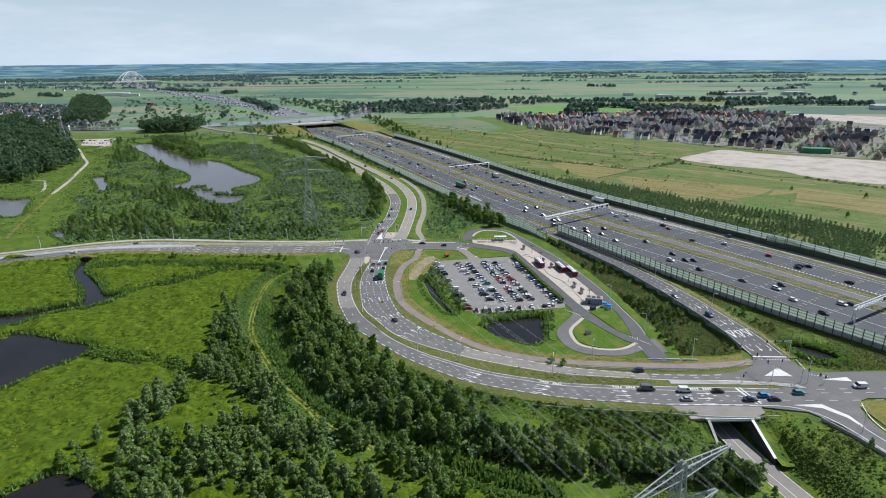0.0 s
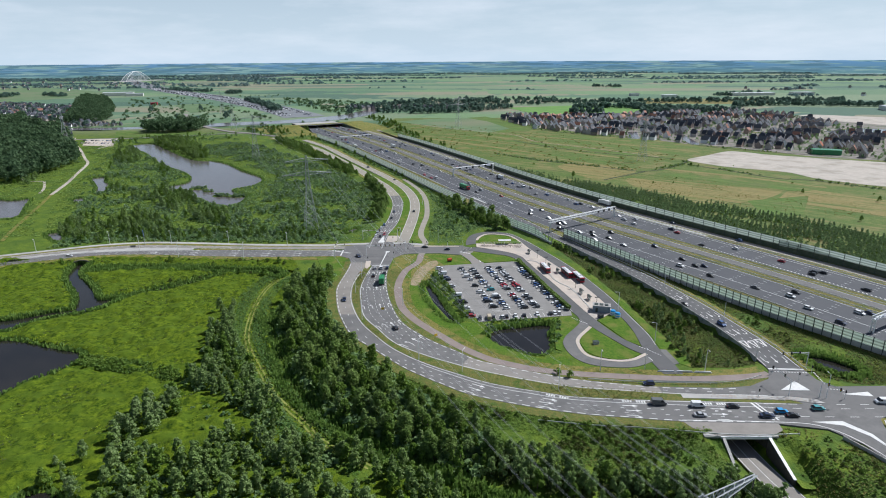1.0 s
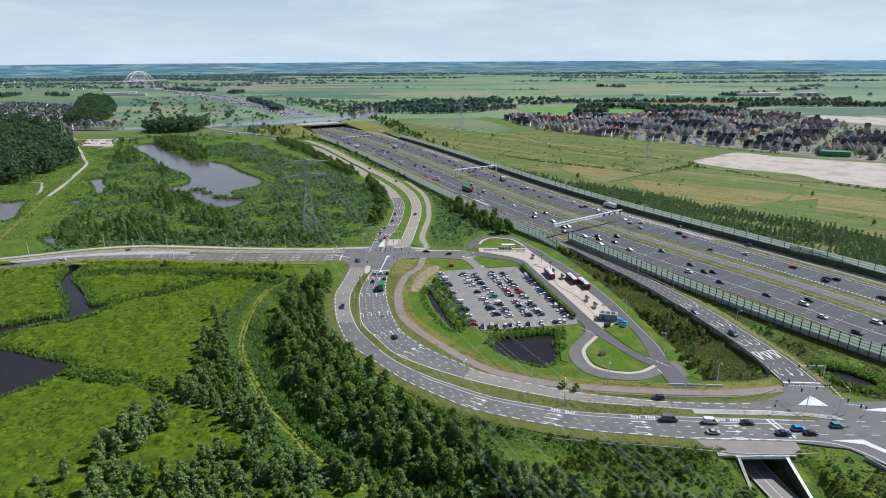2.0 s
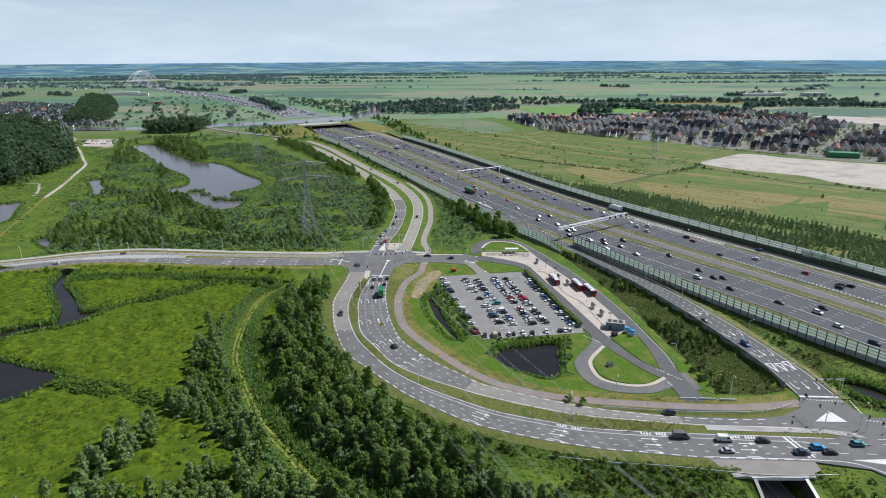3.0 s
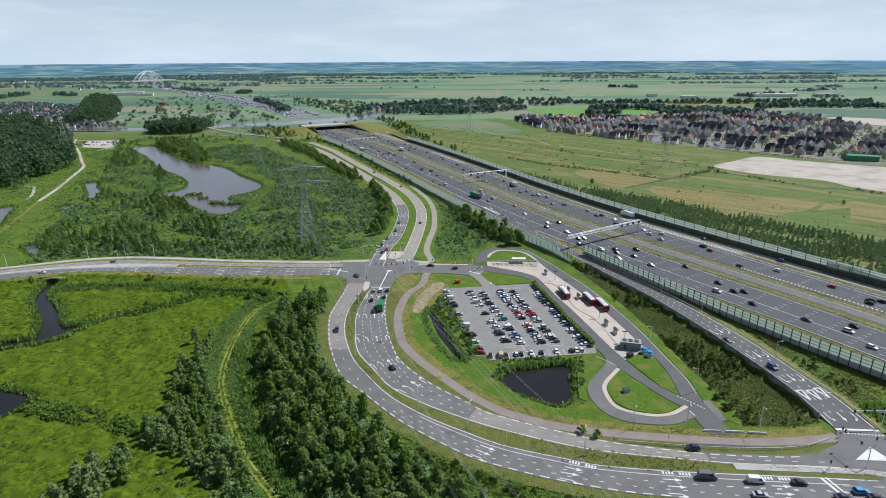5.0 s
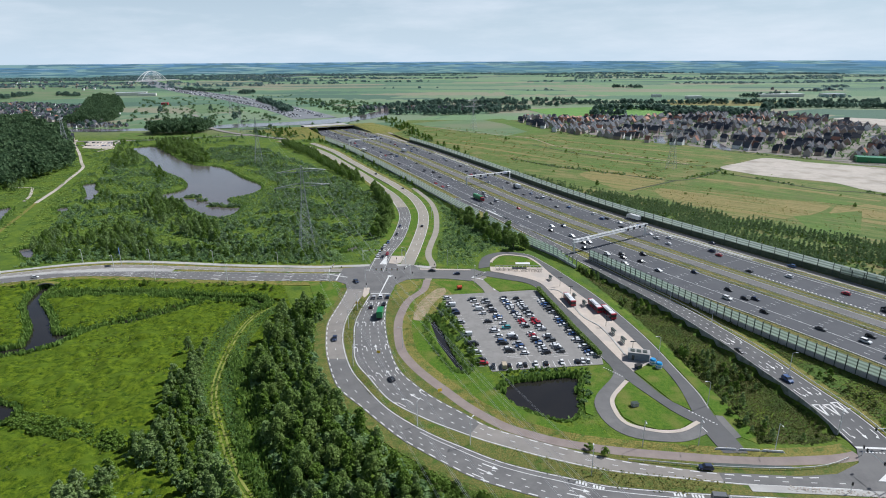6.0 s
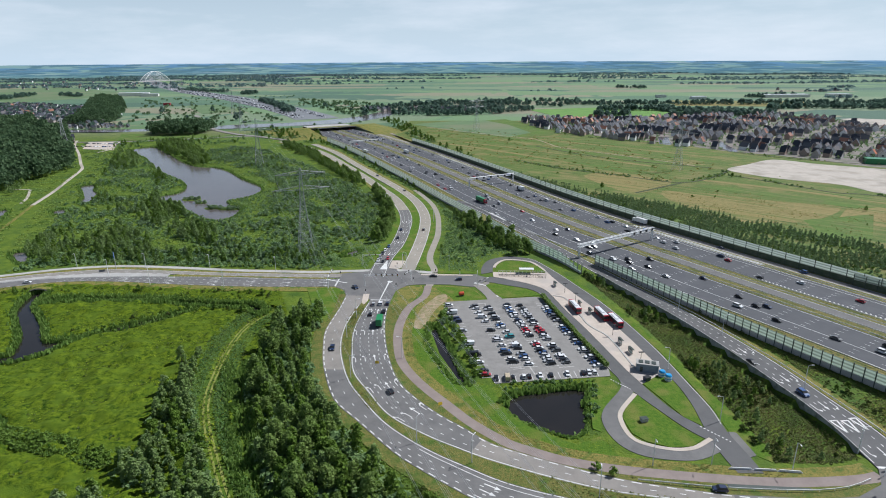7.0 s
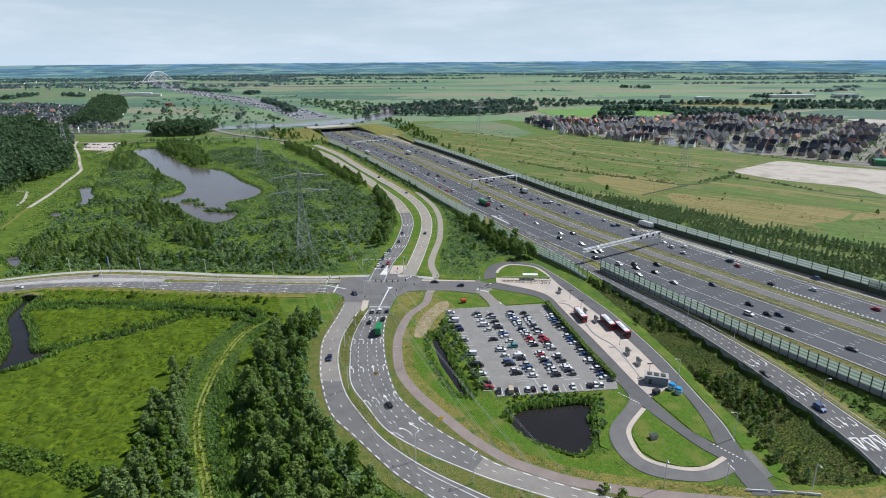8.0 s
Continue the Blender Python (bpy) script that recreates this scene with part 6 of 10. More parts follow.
WILLOW_FOOT = [(10, 146), (30, 140), (48, 136), (64, 133.5), (80, 133), (88, 134), (88, 143), (82, 147), (66, 144), (46, 147), (28, 153), (12, 160)]
# Dark bushes added to stand for the shade under the willow crowns.
wood(258, WILLOW_FOOT, 2.3, [SCRUB], [1.0], (0.35, 0.75), [(UNDERPASS, 6)], None, stuff_name="undergrowth", stuff_label="dark undergrowth standing for shade below the willow row", keep=0.5, clumps=-1.5)
wood(259, [(-10, 200), (14, 192), (34, 180), (52, 174), (52, 166), (36, 158), (26, 156), (6, 171), (-10, 190)], 2.0, [SHRUB, SCRUB], [0.85, 0.15], (0.3, 0.7), [(west_out, 5)], None, stuff_name="bank_shrubs", stuff_label="dense leafy bushes on the road bank", keep=1.0, clumps=-1.2)
wood(263, [(-37, 164), (-24, 159), (-12, 151), (0, 142), (7, 131), (0, 118), (-8, 134), (-18, 144), (-30, 154)], 3.3, [WILLOW, ALDER], [0.8, 0.2], (0.45, 0.95), [], None, stuff_name="willow_thicket", stuff_label="silvery willow thicket at the end of the track", keep=0.5, clumps=-2.0)
wood(215, [(-330, 985), (-170, 1130), (-250, 1500), (-560, 1990), (-700, 1900), (-520, 1350), (-430, 1080)], 24, [FAR_TREE, FAR_BUSH], [0.06, 0.94], (0.5, 1.1), [(far_part, 62)], None, stuff_name="scattered_trees", stuff_label="scattered bushes and trees beyond the canal", clumps=0.5)
wood(216, [(60, 640), (-20, 860), (-70, 1000), (-10, 1050), (140, 840), (260, 700), (430, 500), (330, 330), (250, 430)], 24, [SHRUB, ALDER], [0.8, 0.2], (0.3, 0.8), [(axis, 70)], None, stuff_name="scattered_trees", stuff_label="scattered bushes in the rough grassland", keep=0.5, clumps=1.3)
tussocks(217, list(map(tuple, np.vstack([beside(bike_s[12:], -2.4), beside(bike_s[12:], -6.0)[::-1]]))), 1.0, 0.26, 0.28, [], VERGE_LEAF, "dry_weeds", "dry yellow weeds beside the cycle path", 4, -1.3)
tussocks(218, list(map(tuple, np.vstack([beside(west_out, 1.2), beside(west_out, 4.4)[::-1]]))), 1.1, 0.28, 0.28, [], VERGE_LEAF, "dry_weeds", "dry yellow weeds on the road verge", 4)

east_edge, path_edge = beside(east_out, -0.8), beside(bike_s, 2.4)
east_edge, path_edge = east_edge[(east_edge[:, 1] < 320) & (east_edge[:, 0] < 70)], path_edge[(path_edge[:, 1] < 318) & (path_edge[:, 0] < 70)]
tussocks(234, list(map(tuple, np.vstack([east_edge, path_edge[::-1]]))), 1.0, 0.26, 0.3, [(east_out, 0.7), (bike_s, 2.3)], VERGE_LEAF, "dry_weeds", "dry yellow weeds between road and cycle path", 4)
tussocks(235, [(-18, 298), (-19, 315), (-15, 333), (-5, 340), (0, 330), (-6, 322), (-10, 303)], 1.4, 0.3, 0.3, [(bike_s, 2.4)], VERGE_LEAF, "dry_weeds", "thin weeds on the worn earth", 3, 0.2)
tussocks(236, [(150, 620), (200, 600), (330, 500), (330, 430), (240, 420), (170, 520)], 3.4, 0.7, 0.5, [], VERGE_LEAF, "field_weeds", "pale dry weeds in the rough grassland", 3, 0.0)

LEAF_OLIVE = leaf_mat("olive_herb_leaves", (0.038, 0.066, 0.015), (0.098, 0.132, 0.030), (0.150, 0.146, 0.046), 0.3, 0.7, 9.0, 0.3)
tussocks(241, list(map(tuple, RAMP_DELL)), 0.72, 0.33, 0.5, [(ramp_l, 1.5), (smooth(BUS_E_OUT), 6)], LEAF_OLIVE, "tall_herbs", "rough olive herbs in the hollow", 4, -3.5)
wood(261, list(map(tuple, RAMP_DELL)), 5.0, [WILLOW, ALDER], [0.6, 0.4], (0.34, 0.62), [(ramp_l, 4.5), (smooth(BUS_EAST), 9)], None, stuff_name="scrub", stuff_label="rounded willow bushes in the hollow", keep=0.5, clumps=-0.2)
# weeds on the strips between the carriageways
shown = near_axis[near_axis[:, 1] < 640]
for seed, a, b, leaf, word in ((266, 35.3, 39.0, VERGE_LEAF, "dry ochre"), (267, -8.0, -5.4, LEAF_OLIVE, "olive green"), (268, 8.2, 11.4, LEAF_OLIVE, "olive green")):
    strip = np.vstack([beside(shown, a), beside(shown, b)[::-1]])
    tussocks(seed, list(map(tuple, strip)), 1.2, 0.42, 0.5, [], leaf, "strip_weeds", f"{word} weeds on a strip beside the motorway", 3, -2.5)
tussocks(242, [(-158, 1100), (-100, 960), (-58, 870), (20, 720), (120, 690), (200, 620), (290, 700), (150, 940), (-40, 1080)], 9.0, 1.8, 0.6, [], VERGE_LEAF, "field_weeds", "pale dry weeds in the far grassland", 4, 0.1)

mid_w, mid_e = beside(west_in, 0.8)[4:], beside(east_in, -0.8)[4:]
median_ring = list(map(tuple, np.vstack([mid_w[mid_w[:, 0] < 80], mid_e[mid_e[:, 0] < 80][::-1]])))
tussocks(255, median_ring, 0.8, 0.3, 0.45, [(west_in, 0.3), (east_in, 0.3)], VERGE_LEAF, "dry_weeds", "tall dry weeds on the road median", 3, -1.0)
tussocks(256, median_ring, 1.2, 0.35, 0.5, [(west_in, 0.3), (east_in, 0.3)], LEAF_SCRUB, "dry_weeds", "dark green weeds on the road median", 3, -0.2)
RAMP_GRASS = [(137, 202), (136, 226), (128, 268), (112, 312), (100, 342), (92, 350), (84, 368), (90, 356), (112, 316), (128, 284), (150, 249), (186, 199), (170, 197), (150, 197)]
tussocks(253, RAMP_GRASS, 0.85, 0.34, 0.5, [(ramp_r, 2.5)], LEAF_OLIVE, "bank_herbs", "rough green herbs between slip road and noise screen", 4, -0.9)
tussocks(254, RAMP_GRASS, 1.2, 0.32, 0.4, [(ramp_r, 1.0)], VERGE_LEAF, "dry_weeds", "dry weeds along the slip road", 3, -0.3)
bank_q = [reeds(260, np.vstack([smooth(POND_RAMP, 2, True)] * 2), 1.6, 2600, 1.7)]
tagged(new("reeds", quads_mesh("reeds", np.concatenate(bank_q), REED)), "tall reeds round the pond by the slip road", "reeds", kind="stuff")
# a few bushes on the verge beside the cycle path
for i, (x, y, size) in enumerate(((41.5, 204.4, 0.8), (45.8, 202.1, 0.85))):
    SHRUB.plant(i, x, y, size, 1.3 * i, "bushes on the verge")
# stones and plants on the end of the traffic median
rngm = np.random.default_rng(77)
bm = bmesh.new()
for i in range(260):
    t = rngm.uniform(0, 1)
    x, y, r = 92 + 34 * t, 189.2 - 3.0 * t + rngm.uniform(-1.3, 0.9), rngm.uniform(0.1, 0.24)
    add_box(bm, (x - r, y - r * 0.8, 0.1), (x + r, y + r * 0.8, 0.15 + r * 0.5), rngm.uniform(0.4, 0.8))
me = bpy.data.meshes.new("stones")
bm.to_mesh(me)
bm.free()
me.materials.append(PAVING)
tagged(new("stones", me), "pale rubble stones on the traffic median", "stones", kind="stuff")

# trees along the eastern shore of the lake, and scrub beyond the canal
shore_line = smooth([(-412, 846), (-360, 790), (-296, 712), (-256, 694), (-206, 634), (-172, 590), (-166, 552), (-160, 505)], 6)
wood(270, [(-421, 862), (-411, 890), (-361, 850), (-306, 755), (-277, 700), (-292, 700), (-332, 748), (-372, 790)], 5.6, [BROAD, ALDER, WILLOW], [0.5, 0.3, 0.2], (0.7, 1.2), [], None, stuff_name="shore_trees", stuff_label="dark trees along the lake shore", keep=0.25, clumps=-1.3)
wood(274, list(map(tuple, np.vstack([beside(shore_line, -3), beside(shore_line, -12)[::-1]]))), 4.6, [SALLOW, MARSH_BUSH], [0.5, 0.5], (0.35, 0.75), [], None, stuff_name="shore_trees", stuff_label="low bushes along the lake shore", keep=0.34, clumps=-0.9)
wood(271, [(-640, 1062), (-430, 1120), (-330, 1170), (-420, 1330), (-560, 1560), (-800, 1900), (-960, 1850), (-760, 1450)], 22, [FAR_BUSH], [1.0], (0.6, 1.5), [(far_part, 58)], None, stuff_name="scrub", stuff_label="low scrub beyond the canal", clumps=0.6)
wood(272, [(-210, 1230), (-120, 1450), (-200, 1560), (-330, 1700), (-480, 1800), (-400, 1560), (-260, 1330)], 14, [FAR_BUSH], [1.0], (0.7, 1.6), [(far_part, 50)], None, stuff_name="scrub", stuff_label="low scrub beside the far motorway", clumps=0.2)
wood(273, [(-500, 905), (-380, 950), (-320, 930), (-300, 870), (-400, 850), (-470, 830)], 6.0, [MARSH_BUSH, ALDER], [0.85, 0.15], (0.4, 0.9), [(sandy_path, 6)], None, stuff_name="bank_shrubs", stuff_label="shrubs at the lake's northern end", keep=0.5, clumps=-0.2)

NORTH_LAWN = [(-11, 372), (9, 367), (11, 380), (16, 390), (26, 396), (42, 396), (30, 424), (10, 464), (-8, 502), (-26, 556), (-13, 488), (-9, 440), (-11, 400)]
tussocks(285, SOUTH_EAST_BANK, 1.2, 0.34, 0.5, [(UNDERPASS, 5)], VERGE_LEAF, "dry_weeds", "dry olive weeds on the underpass bank", 3, 0.0)
tussocks(286, [(101.5, 166.8), (106, 171.5), (118, 170), (125, 163), (130, 150), (121, 158), (112, 165)], 1.1, 0.36, 0.5, [], VERGE_LEAF, "dry_weeds", "dry olive weeds below the turning road", 4, -1.2)
tussocks(283, [(-34, 152), (-12, 142), (14, 130), (40, 118), (60, 100), (0, 98), (-14, 118), (-26, 138)], 1.1, 0.4, 0.9, [], LEAF_HERB, "tall_herbs", "tall lush herbs below the wood", 4, -1.6)
wood(284, [(-34, 152), (-12, 142), (14, 130), (40, 118), (60, 100), (0, 98), (-14, 118), (-26, 138)], 3.4, [SHRUB, SCRUB], [0.6, 0.4], (0.3, 0.7), [], None, stuff_name="undergrowth", stuff_label="low shrubs below the wood", keep=0.5, clumps=0.0)
tussocks(280, NORTH_LAWN, 1.5, 0.5, 0.5, [(bike_n, 3.2), (smooth(BUS_E_OUT), 2)], LEAF_MARSH, "tall_herbs", "lush rough grass beside the cycle path", 4, -1.2)
tussocks(281, [(-66, 372), (-52, 374), (-49, 400), (-47, 450), (-51, 492), (-62, 520), (-66, 470), (-72, 402)], 1.7, 0.5, 0.5, [(nw, 6.5)], LEAF_MARSH, "tall_herbs", "rough grass beside the carriageway", 4, -1.0)
tussocks(282, [(-250, 372), (-160, 374), (-84, 370), (-60, 374), (-70, 386), (-205, 388), (-250, 384)], 2.2, 0.6, 0.5, [(left_n_out, 8)], LEAF_MARSH, "tall_herbs", "rough grass at the edge of the marsh", 3, -1.2)


# ---- noise screens, walls and gantries ----
def stretch(ob, a, b, z):
    """Stands a piece made along +x at a, turned towards b."""
    ob.matrix_world = pose(a[0], a[1], z, 0, 0, math.degrees(math.atan2(b[1] - a[1], b[0] - a[0])))
    return ob


def screen(points, length, tall, base_tall, post_over, base_mat, pane, label, ground_z=-0.3, post_mat=None, taper_end=0):
    """A noise screen: concrete foot, tinted panes between steel posts."""
    line = smooth(points, 2.0)
    total = np.linalg.norm(np.diff(line, axis=0), axis=1).sum()
    n = max(2, int(round(total / length)))
    pts = even(line, n + 1)
    root = empty("noise_screen", label, "noise screen")
    step = total / n
    me_post = bpy.data.meshes.new("post")
    box((-0.16, -0.2, 0), (0.16, 0.2, tall + post_over)).to_mesh(me_post)
    me_post.materials.append(post_mat or DARK_STEEL)
    me_foot = bpy.data.meshes.new("concrete_panel")
    box((0.1, -0.14, 0), (step - 0.02, 0.14, base_tall), 0.03).to_mesh(me_foot)
    me_foot.materials.append(base_mat)
    panes = []
    for k in range(taper_end + 1):
        h = tall - (tall - base_tall) * k / (taper_end + 1)
        me = bpy.data.meshes.new("pane")
        box((0.16, -0.04, base_tall), (step - 0.16, 0.04, h)).to_mesh(me)
        me.materials.append(pane)
        panes.append(me)
    for i in range(n):
        for name, me in (("concrete_panel", me_foot), ("pane", panes[max(0, taper_end - (n - 1 - i))] if taper_end else panes[0]), ("post", me_post)):
            ob = new(name, me)
            stretch(ob, pts[i], pts[i + 1], ground_z)
            ob.parent = root
    ob = new("post", me_post)
    stretch(ob, pts[-1], pts[-1] + (pts[-1] - pts[-2]), ground_z)
    ob.parent = root
    return root


ax = axis
def along(offset, y0, y1):
    """The stretch of a line beside the motorway's axis between two northings."""
    q = beside(ax, offset)
    return [tuple(p) for p in q[(q[:, 1] > y0) & (q[:, 1] < y1)][::3]]


screen(along(-52, 468, 905), 6.5, 6.4, 1.2, 0.3, CONCRETE, SCREEN_FAR, "pale grey glass noise screen on a concrete foot", post_mat=STEEL)
screen([(18.5, 464), (30, 437), (44, 408), (57.5, 385), (66.5, 364)], 4.0, 6.2, 1.3, 0.3, CONCRETE, SCREEN, "pale green glass noise screen that steps down to a wall", post_mat=STEEL, taper_end=5)
screen([(77, 380), (94, 348), (103, 331), (117, 304), (129, 283), (141, 263), (153, 245), (175, 214), (200, 180)], 3.7, 6.2, 2.3, 0.4, CONCRETE, SCREEN, "green glass noise screen with dark steel posts")
screen(along(47.5, 240, 900), 8.0, 7.2, 3.4, 0.2, IVY_WALL, SCREEN_FAR, "tall noise screen with an overgrown dark foot")
screen([(202, 352), (225, 322), (260, 275), (300, 222)], 5.5, 6.0, 3.0, 0.2, IVY_WALL, SCREEN_FAR, "second staggered noise screen with a dark foot")

wall_line = beside(ramp_l, 0.45)
wall_line = wall_line[(wall_line[:, 1] < 366) & (wall_line[:, 1] > 214)]
pts = even(wall_line, 34)
OLD_WALL = mat("weathered_wall", (0.24, 0.245, 0.235), (0.38, 0.385, 0.37), 0.85, 1.6, 0.3, 0.02, base3=(0.13, 0.15, 0.11), scale2=3.5)
slip_wall = empty("retaining_wall", "weathered grey concrete retaining wall below the slip road", "wall")
for a, b in zip(pts[:-1], pts[1:]):
    d = float(np.linalg.norm(b - a))
    ob = part("wall_panel", box((0.09, -0.2, 0), (d - 0.09, 0.2, 3.8), 0.04), OLD_WALL, slip_wall)
    stretch(ob, a, b, -2.9)

GUARD = mat("guard_rail_steel", (0.5, 0.51, 0.52), (0.6, 0.6, 0.6), 0.45, 2.0, metal=0.5)


def guard_rail(line, label, gap=6.0):
    n = max(3, int(np.linalg.norm(np.diff(line, axis=0), axis=1).sum() / gap))
    pts = even(line, n)
    root = empty("guard_rail", label, "guard rail")
    v, f = [], []
    for i, p in enumerate(pts):
        v += [(*p, 0.45), (*p, 0.78)]
        if i:
            f.append((2 * i - 2, 2 * i, 2 * i + 1, 2 * i - 1))
    rail = mesh_object("rail", v, f, GUARD, root)
    sol = rail.modifiers.new("thick", "SOLIDIFY")
    sol.thickness = 0.12
    bm = bmesh.new()
    for p in pts:
        add_box(bm, (p[0] - 0.06, p[1] - 0.06, -0.2), (p[0] + 0.06, p[1] + 0.06, 0.6))
    tagged(part("rail_support", bm, GUARD, root), kind="stuff")
    return root


for off in (-7.6, -2.8, 6.8, 11.2, 35.3, -37.3):
    guard_rail(beside(near_axis, off), "galvanised guard rail along the motorway")
guard_rail(beside(ramp_r, -0.6)[10:], "galvanised guard rail along the slip road")
guard_rail(smooth([(30, 174), (46, 171.2), (60, 170), (75, 168), (86, 166.3), (98, 165.8), (110, 166.4)]), "galvanised guard rail on the road bank", 4.0)


def gantry(a, b, tall, label, signs=6, span=(0.45, 0.98)):
    """A truss beam on two legs with dark lane-signal boxes and a blue sign."""
    a, b = np.array(a, float), np.array(b, float)
    length = float(np.linalg.norm(b - a))
    root = empty("sign_gantry", label, "gantry")
    stretch(root, a, b, -0.2)
    for x in (0.0, length):
        bm = bmesh.new()
        add_bar(bm, (x, -0.7, 0), (x, -0.4, tall), 0.36), add_bar(bm, (x, 0.7, 0), (x, 0.4, tall), 0.36), add_bar(bm, (x, -0.6, tall * 0.5), (x, 0.6, tall * 0.5), 0.2)
        part("leg", bm, WHITE_STEEL, root)
    bm = bmesh.new()
    n = int(length / 2.2)
    for y, z in ((-0.7, tall), (0.7, tall), (-0.7, tall + 1.5), (0.7, tall + 1.5)):
        add_bar(bm, (-1, y, z), (length + 1, y, z), 0.2)
    for i in range(n + 1):
        x = length * i / n
        for y in (-0.7, 0.7):
            add_bar(bm, (x, y, tall), (x, y, tall + 1.5), 0.11)
            if i < n:
                add_bar(bm, (x, y, tall + 1.5 * (i % 2)), (x + length / n, y, tall + 1.5 * ((i + 1) % 2)), 0.11)
        add_bar(bm, (x, -0.7, tall + 1.5), (x, 0.7, tall + 1.5), 0.07)
    part("truss", bm, WHITE_STEEL, root)
    bm = bmesh.new()
    add_box(bm, (0, -0.6, tall + 0.02), (length, 0.6, tall + 0.08))
    part("walkway", bm, STEEL, root)
    for i in range(signs):
        x = length * (span[0] + (span[1] - span[0]) * i / max(1, signs - 1))
        part("signal_box", box((x - 0.8, -1.15, tall - 0.1), (x + 0.8, -0.8, tall + 1.5), 0.05), BLACK, root)
    x = length * 0.9
    part("direction_sign", box((x - 1.8, 0.8, tall - 0.2), (x + 1.8, 0.95, tall + 2.0), 0.04), BLUE_SIGN, root, "blue direction sign")
    return root


gantry((70, 391), (122.5, 428), 7.0, "white steel truss gantry with dark lane signals", 4, (0.72, 0.98))
gantry((7, 588), (48, 612), 7.0, "white steel truss gantry over one carriageway", 6, (0.15, 0.95))
gantry((-147, 835), (-108, 858), 7.0, "white steel truss gantry far along the motorway", 5)
gantry((180.5, 237.5), (224, 262.5), 6.6, "white steel truss gantry with dark lane signals", 4)

# ---- tunnel under the canal ----
# Dark wall tone that puts shade into the colour of unlit faces.
SHADE_DARK = mat("shade_dark_wall", (0.06, 0.058, 0.055), (0.09, 0.085, 0.08), 0.7, 1.5, 0.2, 0.02)
PORTAL = np.array([-210, 1022.0])
across, onward = np.array([0.86, 0.51]), np.array([-0.51, 0.86])
deck = empty("tunnel_portal", "pale concrete tunnel portal below a grassy bank", "tunnel")
deck.matrix_world = pose(PORTAL[0], PORTAL[1], 0, 0, 0, math.degrees(math.atan2(across[1], across[0])))
part("headwall", box((-27, -0.8, 4.6), (37, 0, 5.5), 0.08), CONCRETE, deck)
part("roof_slab", box((-37, 0, 4.5), (37, 48, 5.0)), CONCRETE, deck)
# Dark wall added to close the bore; the motorway itself runs on.
part("end_wall", box((-37, 48, -0.3), (37, 48.6, 5.0)), SHADE_DARK, deck)
for x in (-27, -8, 8, 36.4):
    part("pier", box((x, 0, -0.3), (x + 0.8, 48, 4.5)), SHADE_DARK, deck)
for x0, x1 in ((-27, -40), (37, 41)):
    wing = bmesh.new()
    corners = [(x0, -0.8), (x0 + 0.6, -0.8), (x1 + 0.6, -70), (x1, -70)]
    vs = [wing.verts.new((x, y, z)) for z, row in ((-0.4, 0), (5.2, 1)) for x, y in corners]
    for v_ in vs[6:]:
        v_.co.z = 1.0
    for q in ((3, 2, 1, 0), (4, 5, 6, 7), (0, 1, 5, 4), (1, 2, 6, 5), (2, 3, 7, 6), (3, 0, 4, 7)):
        wing.faces.new([vs[k] for k in q])
    part("wing_wall", wing, IVY_WALL, deck)


def bank_height(s, d):
    """Height of the grassy bank round the portal, s across and d beyond its face."""
    side = np.where(s < 0, -s + 10 * np.clip(1 + d / 70, 0, 1), s)
    body = np.where(d >= -0.5, 6.3 * np.clip(1 - (d - 10) / 62, 0, 1), 5.4 * np.clip(1 + d / 85, 0, 1))
    shoulder = np.clip(1 - (side - 55) / 45, 0, 1)
    return body * shoulder * np.where(d < -0.5, np.clip((side - 38) / 3, 0, 1), 1) - 0.35


sg, dg = np.meshgrid(np.concatenate([np.linspace(-101, -42, 14), [-40.5, -38.5], np.linspace(-37, 37, 12), [38.5, 40.5], np.linspace(42, 101, 14)]), np.concatenate([np.linspace(-86, -2, 16), [-0.4, 0.0], np.linspace(4, 76, 14)]))
hg = bank_height(sg, dg)
rg = np.random.default_rng(8)
hg = np.where(hg > 0.1, hg + rg.normal(0, 0.12, hg.shape) * (np.abs(dg) > 1), hg)
bx, by = PORTAL[0] + across[0] * sg + onward[0] * dg, PORTAL[1] + across[1] * sg + onward[1] * dg
idx = np.arange(sg.size).reshape(sg.shape)
quad = np.stack([idx[:-1, :-1], idx[:-1, 1:], idx[1:, 1:], idx[1:, :-1]], -1).reshape(-1, 4)
over_road = ((np.abs(sg[:-1, :-1] + sg[1:, 1:]) < 76) & (dg[:-1, :-1] < -0.2)).ravel()
embankment = new("embankment", quick_mesh("embankment", np.stack([bx.ravel(), by.ravel(), hg.ravel()], 1), quad[~over_road], DRY, True))
tagged(embankment, "dry grassy bank over the tunnel mouth", "bank", kind="structure")

# ---- underpass ----
under = empty("underpass", "concrete cycle underpass below the road", "underpass")
for name, q in (("left_wall", [(83.6, 196), (86.6, 166), (86.0, 166), (83.0, 196)]), ("right_wall", [(97.0, 196), (100.0, 166), (100.8, 166), (97.8, 196)])):
    v = [(x, y, z) for z in (-7.0, -0.55) for x, y in q]
    mesh_object(name, v, [(3, 2, 1, 0), (4, 5, 6, 7), (0, 1, 5, 4), (1, 2, 6, 5), (2, 3, 7, 6), (3, 0, 4, 7)], SHADE_DARK, under)
part("roof_slab", box((80.5, 166.1, -0.75), (103.5, 203, -0.10)), CONCRETE, under)
slab("footway", [(76.5, 174.6), (107, 173.7), (106.4, 169.2), (102.2, 166.6), (84.4, 166.6), (78.4, 170.6)], -0.02, 0.07, ASPHALT_WARM, label="worn asphalt footway on the underpass roof", category="pavement", kind="structure")
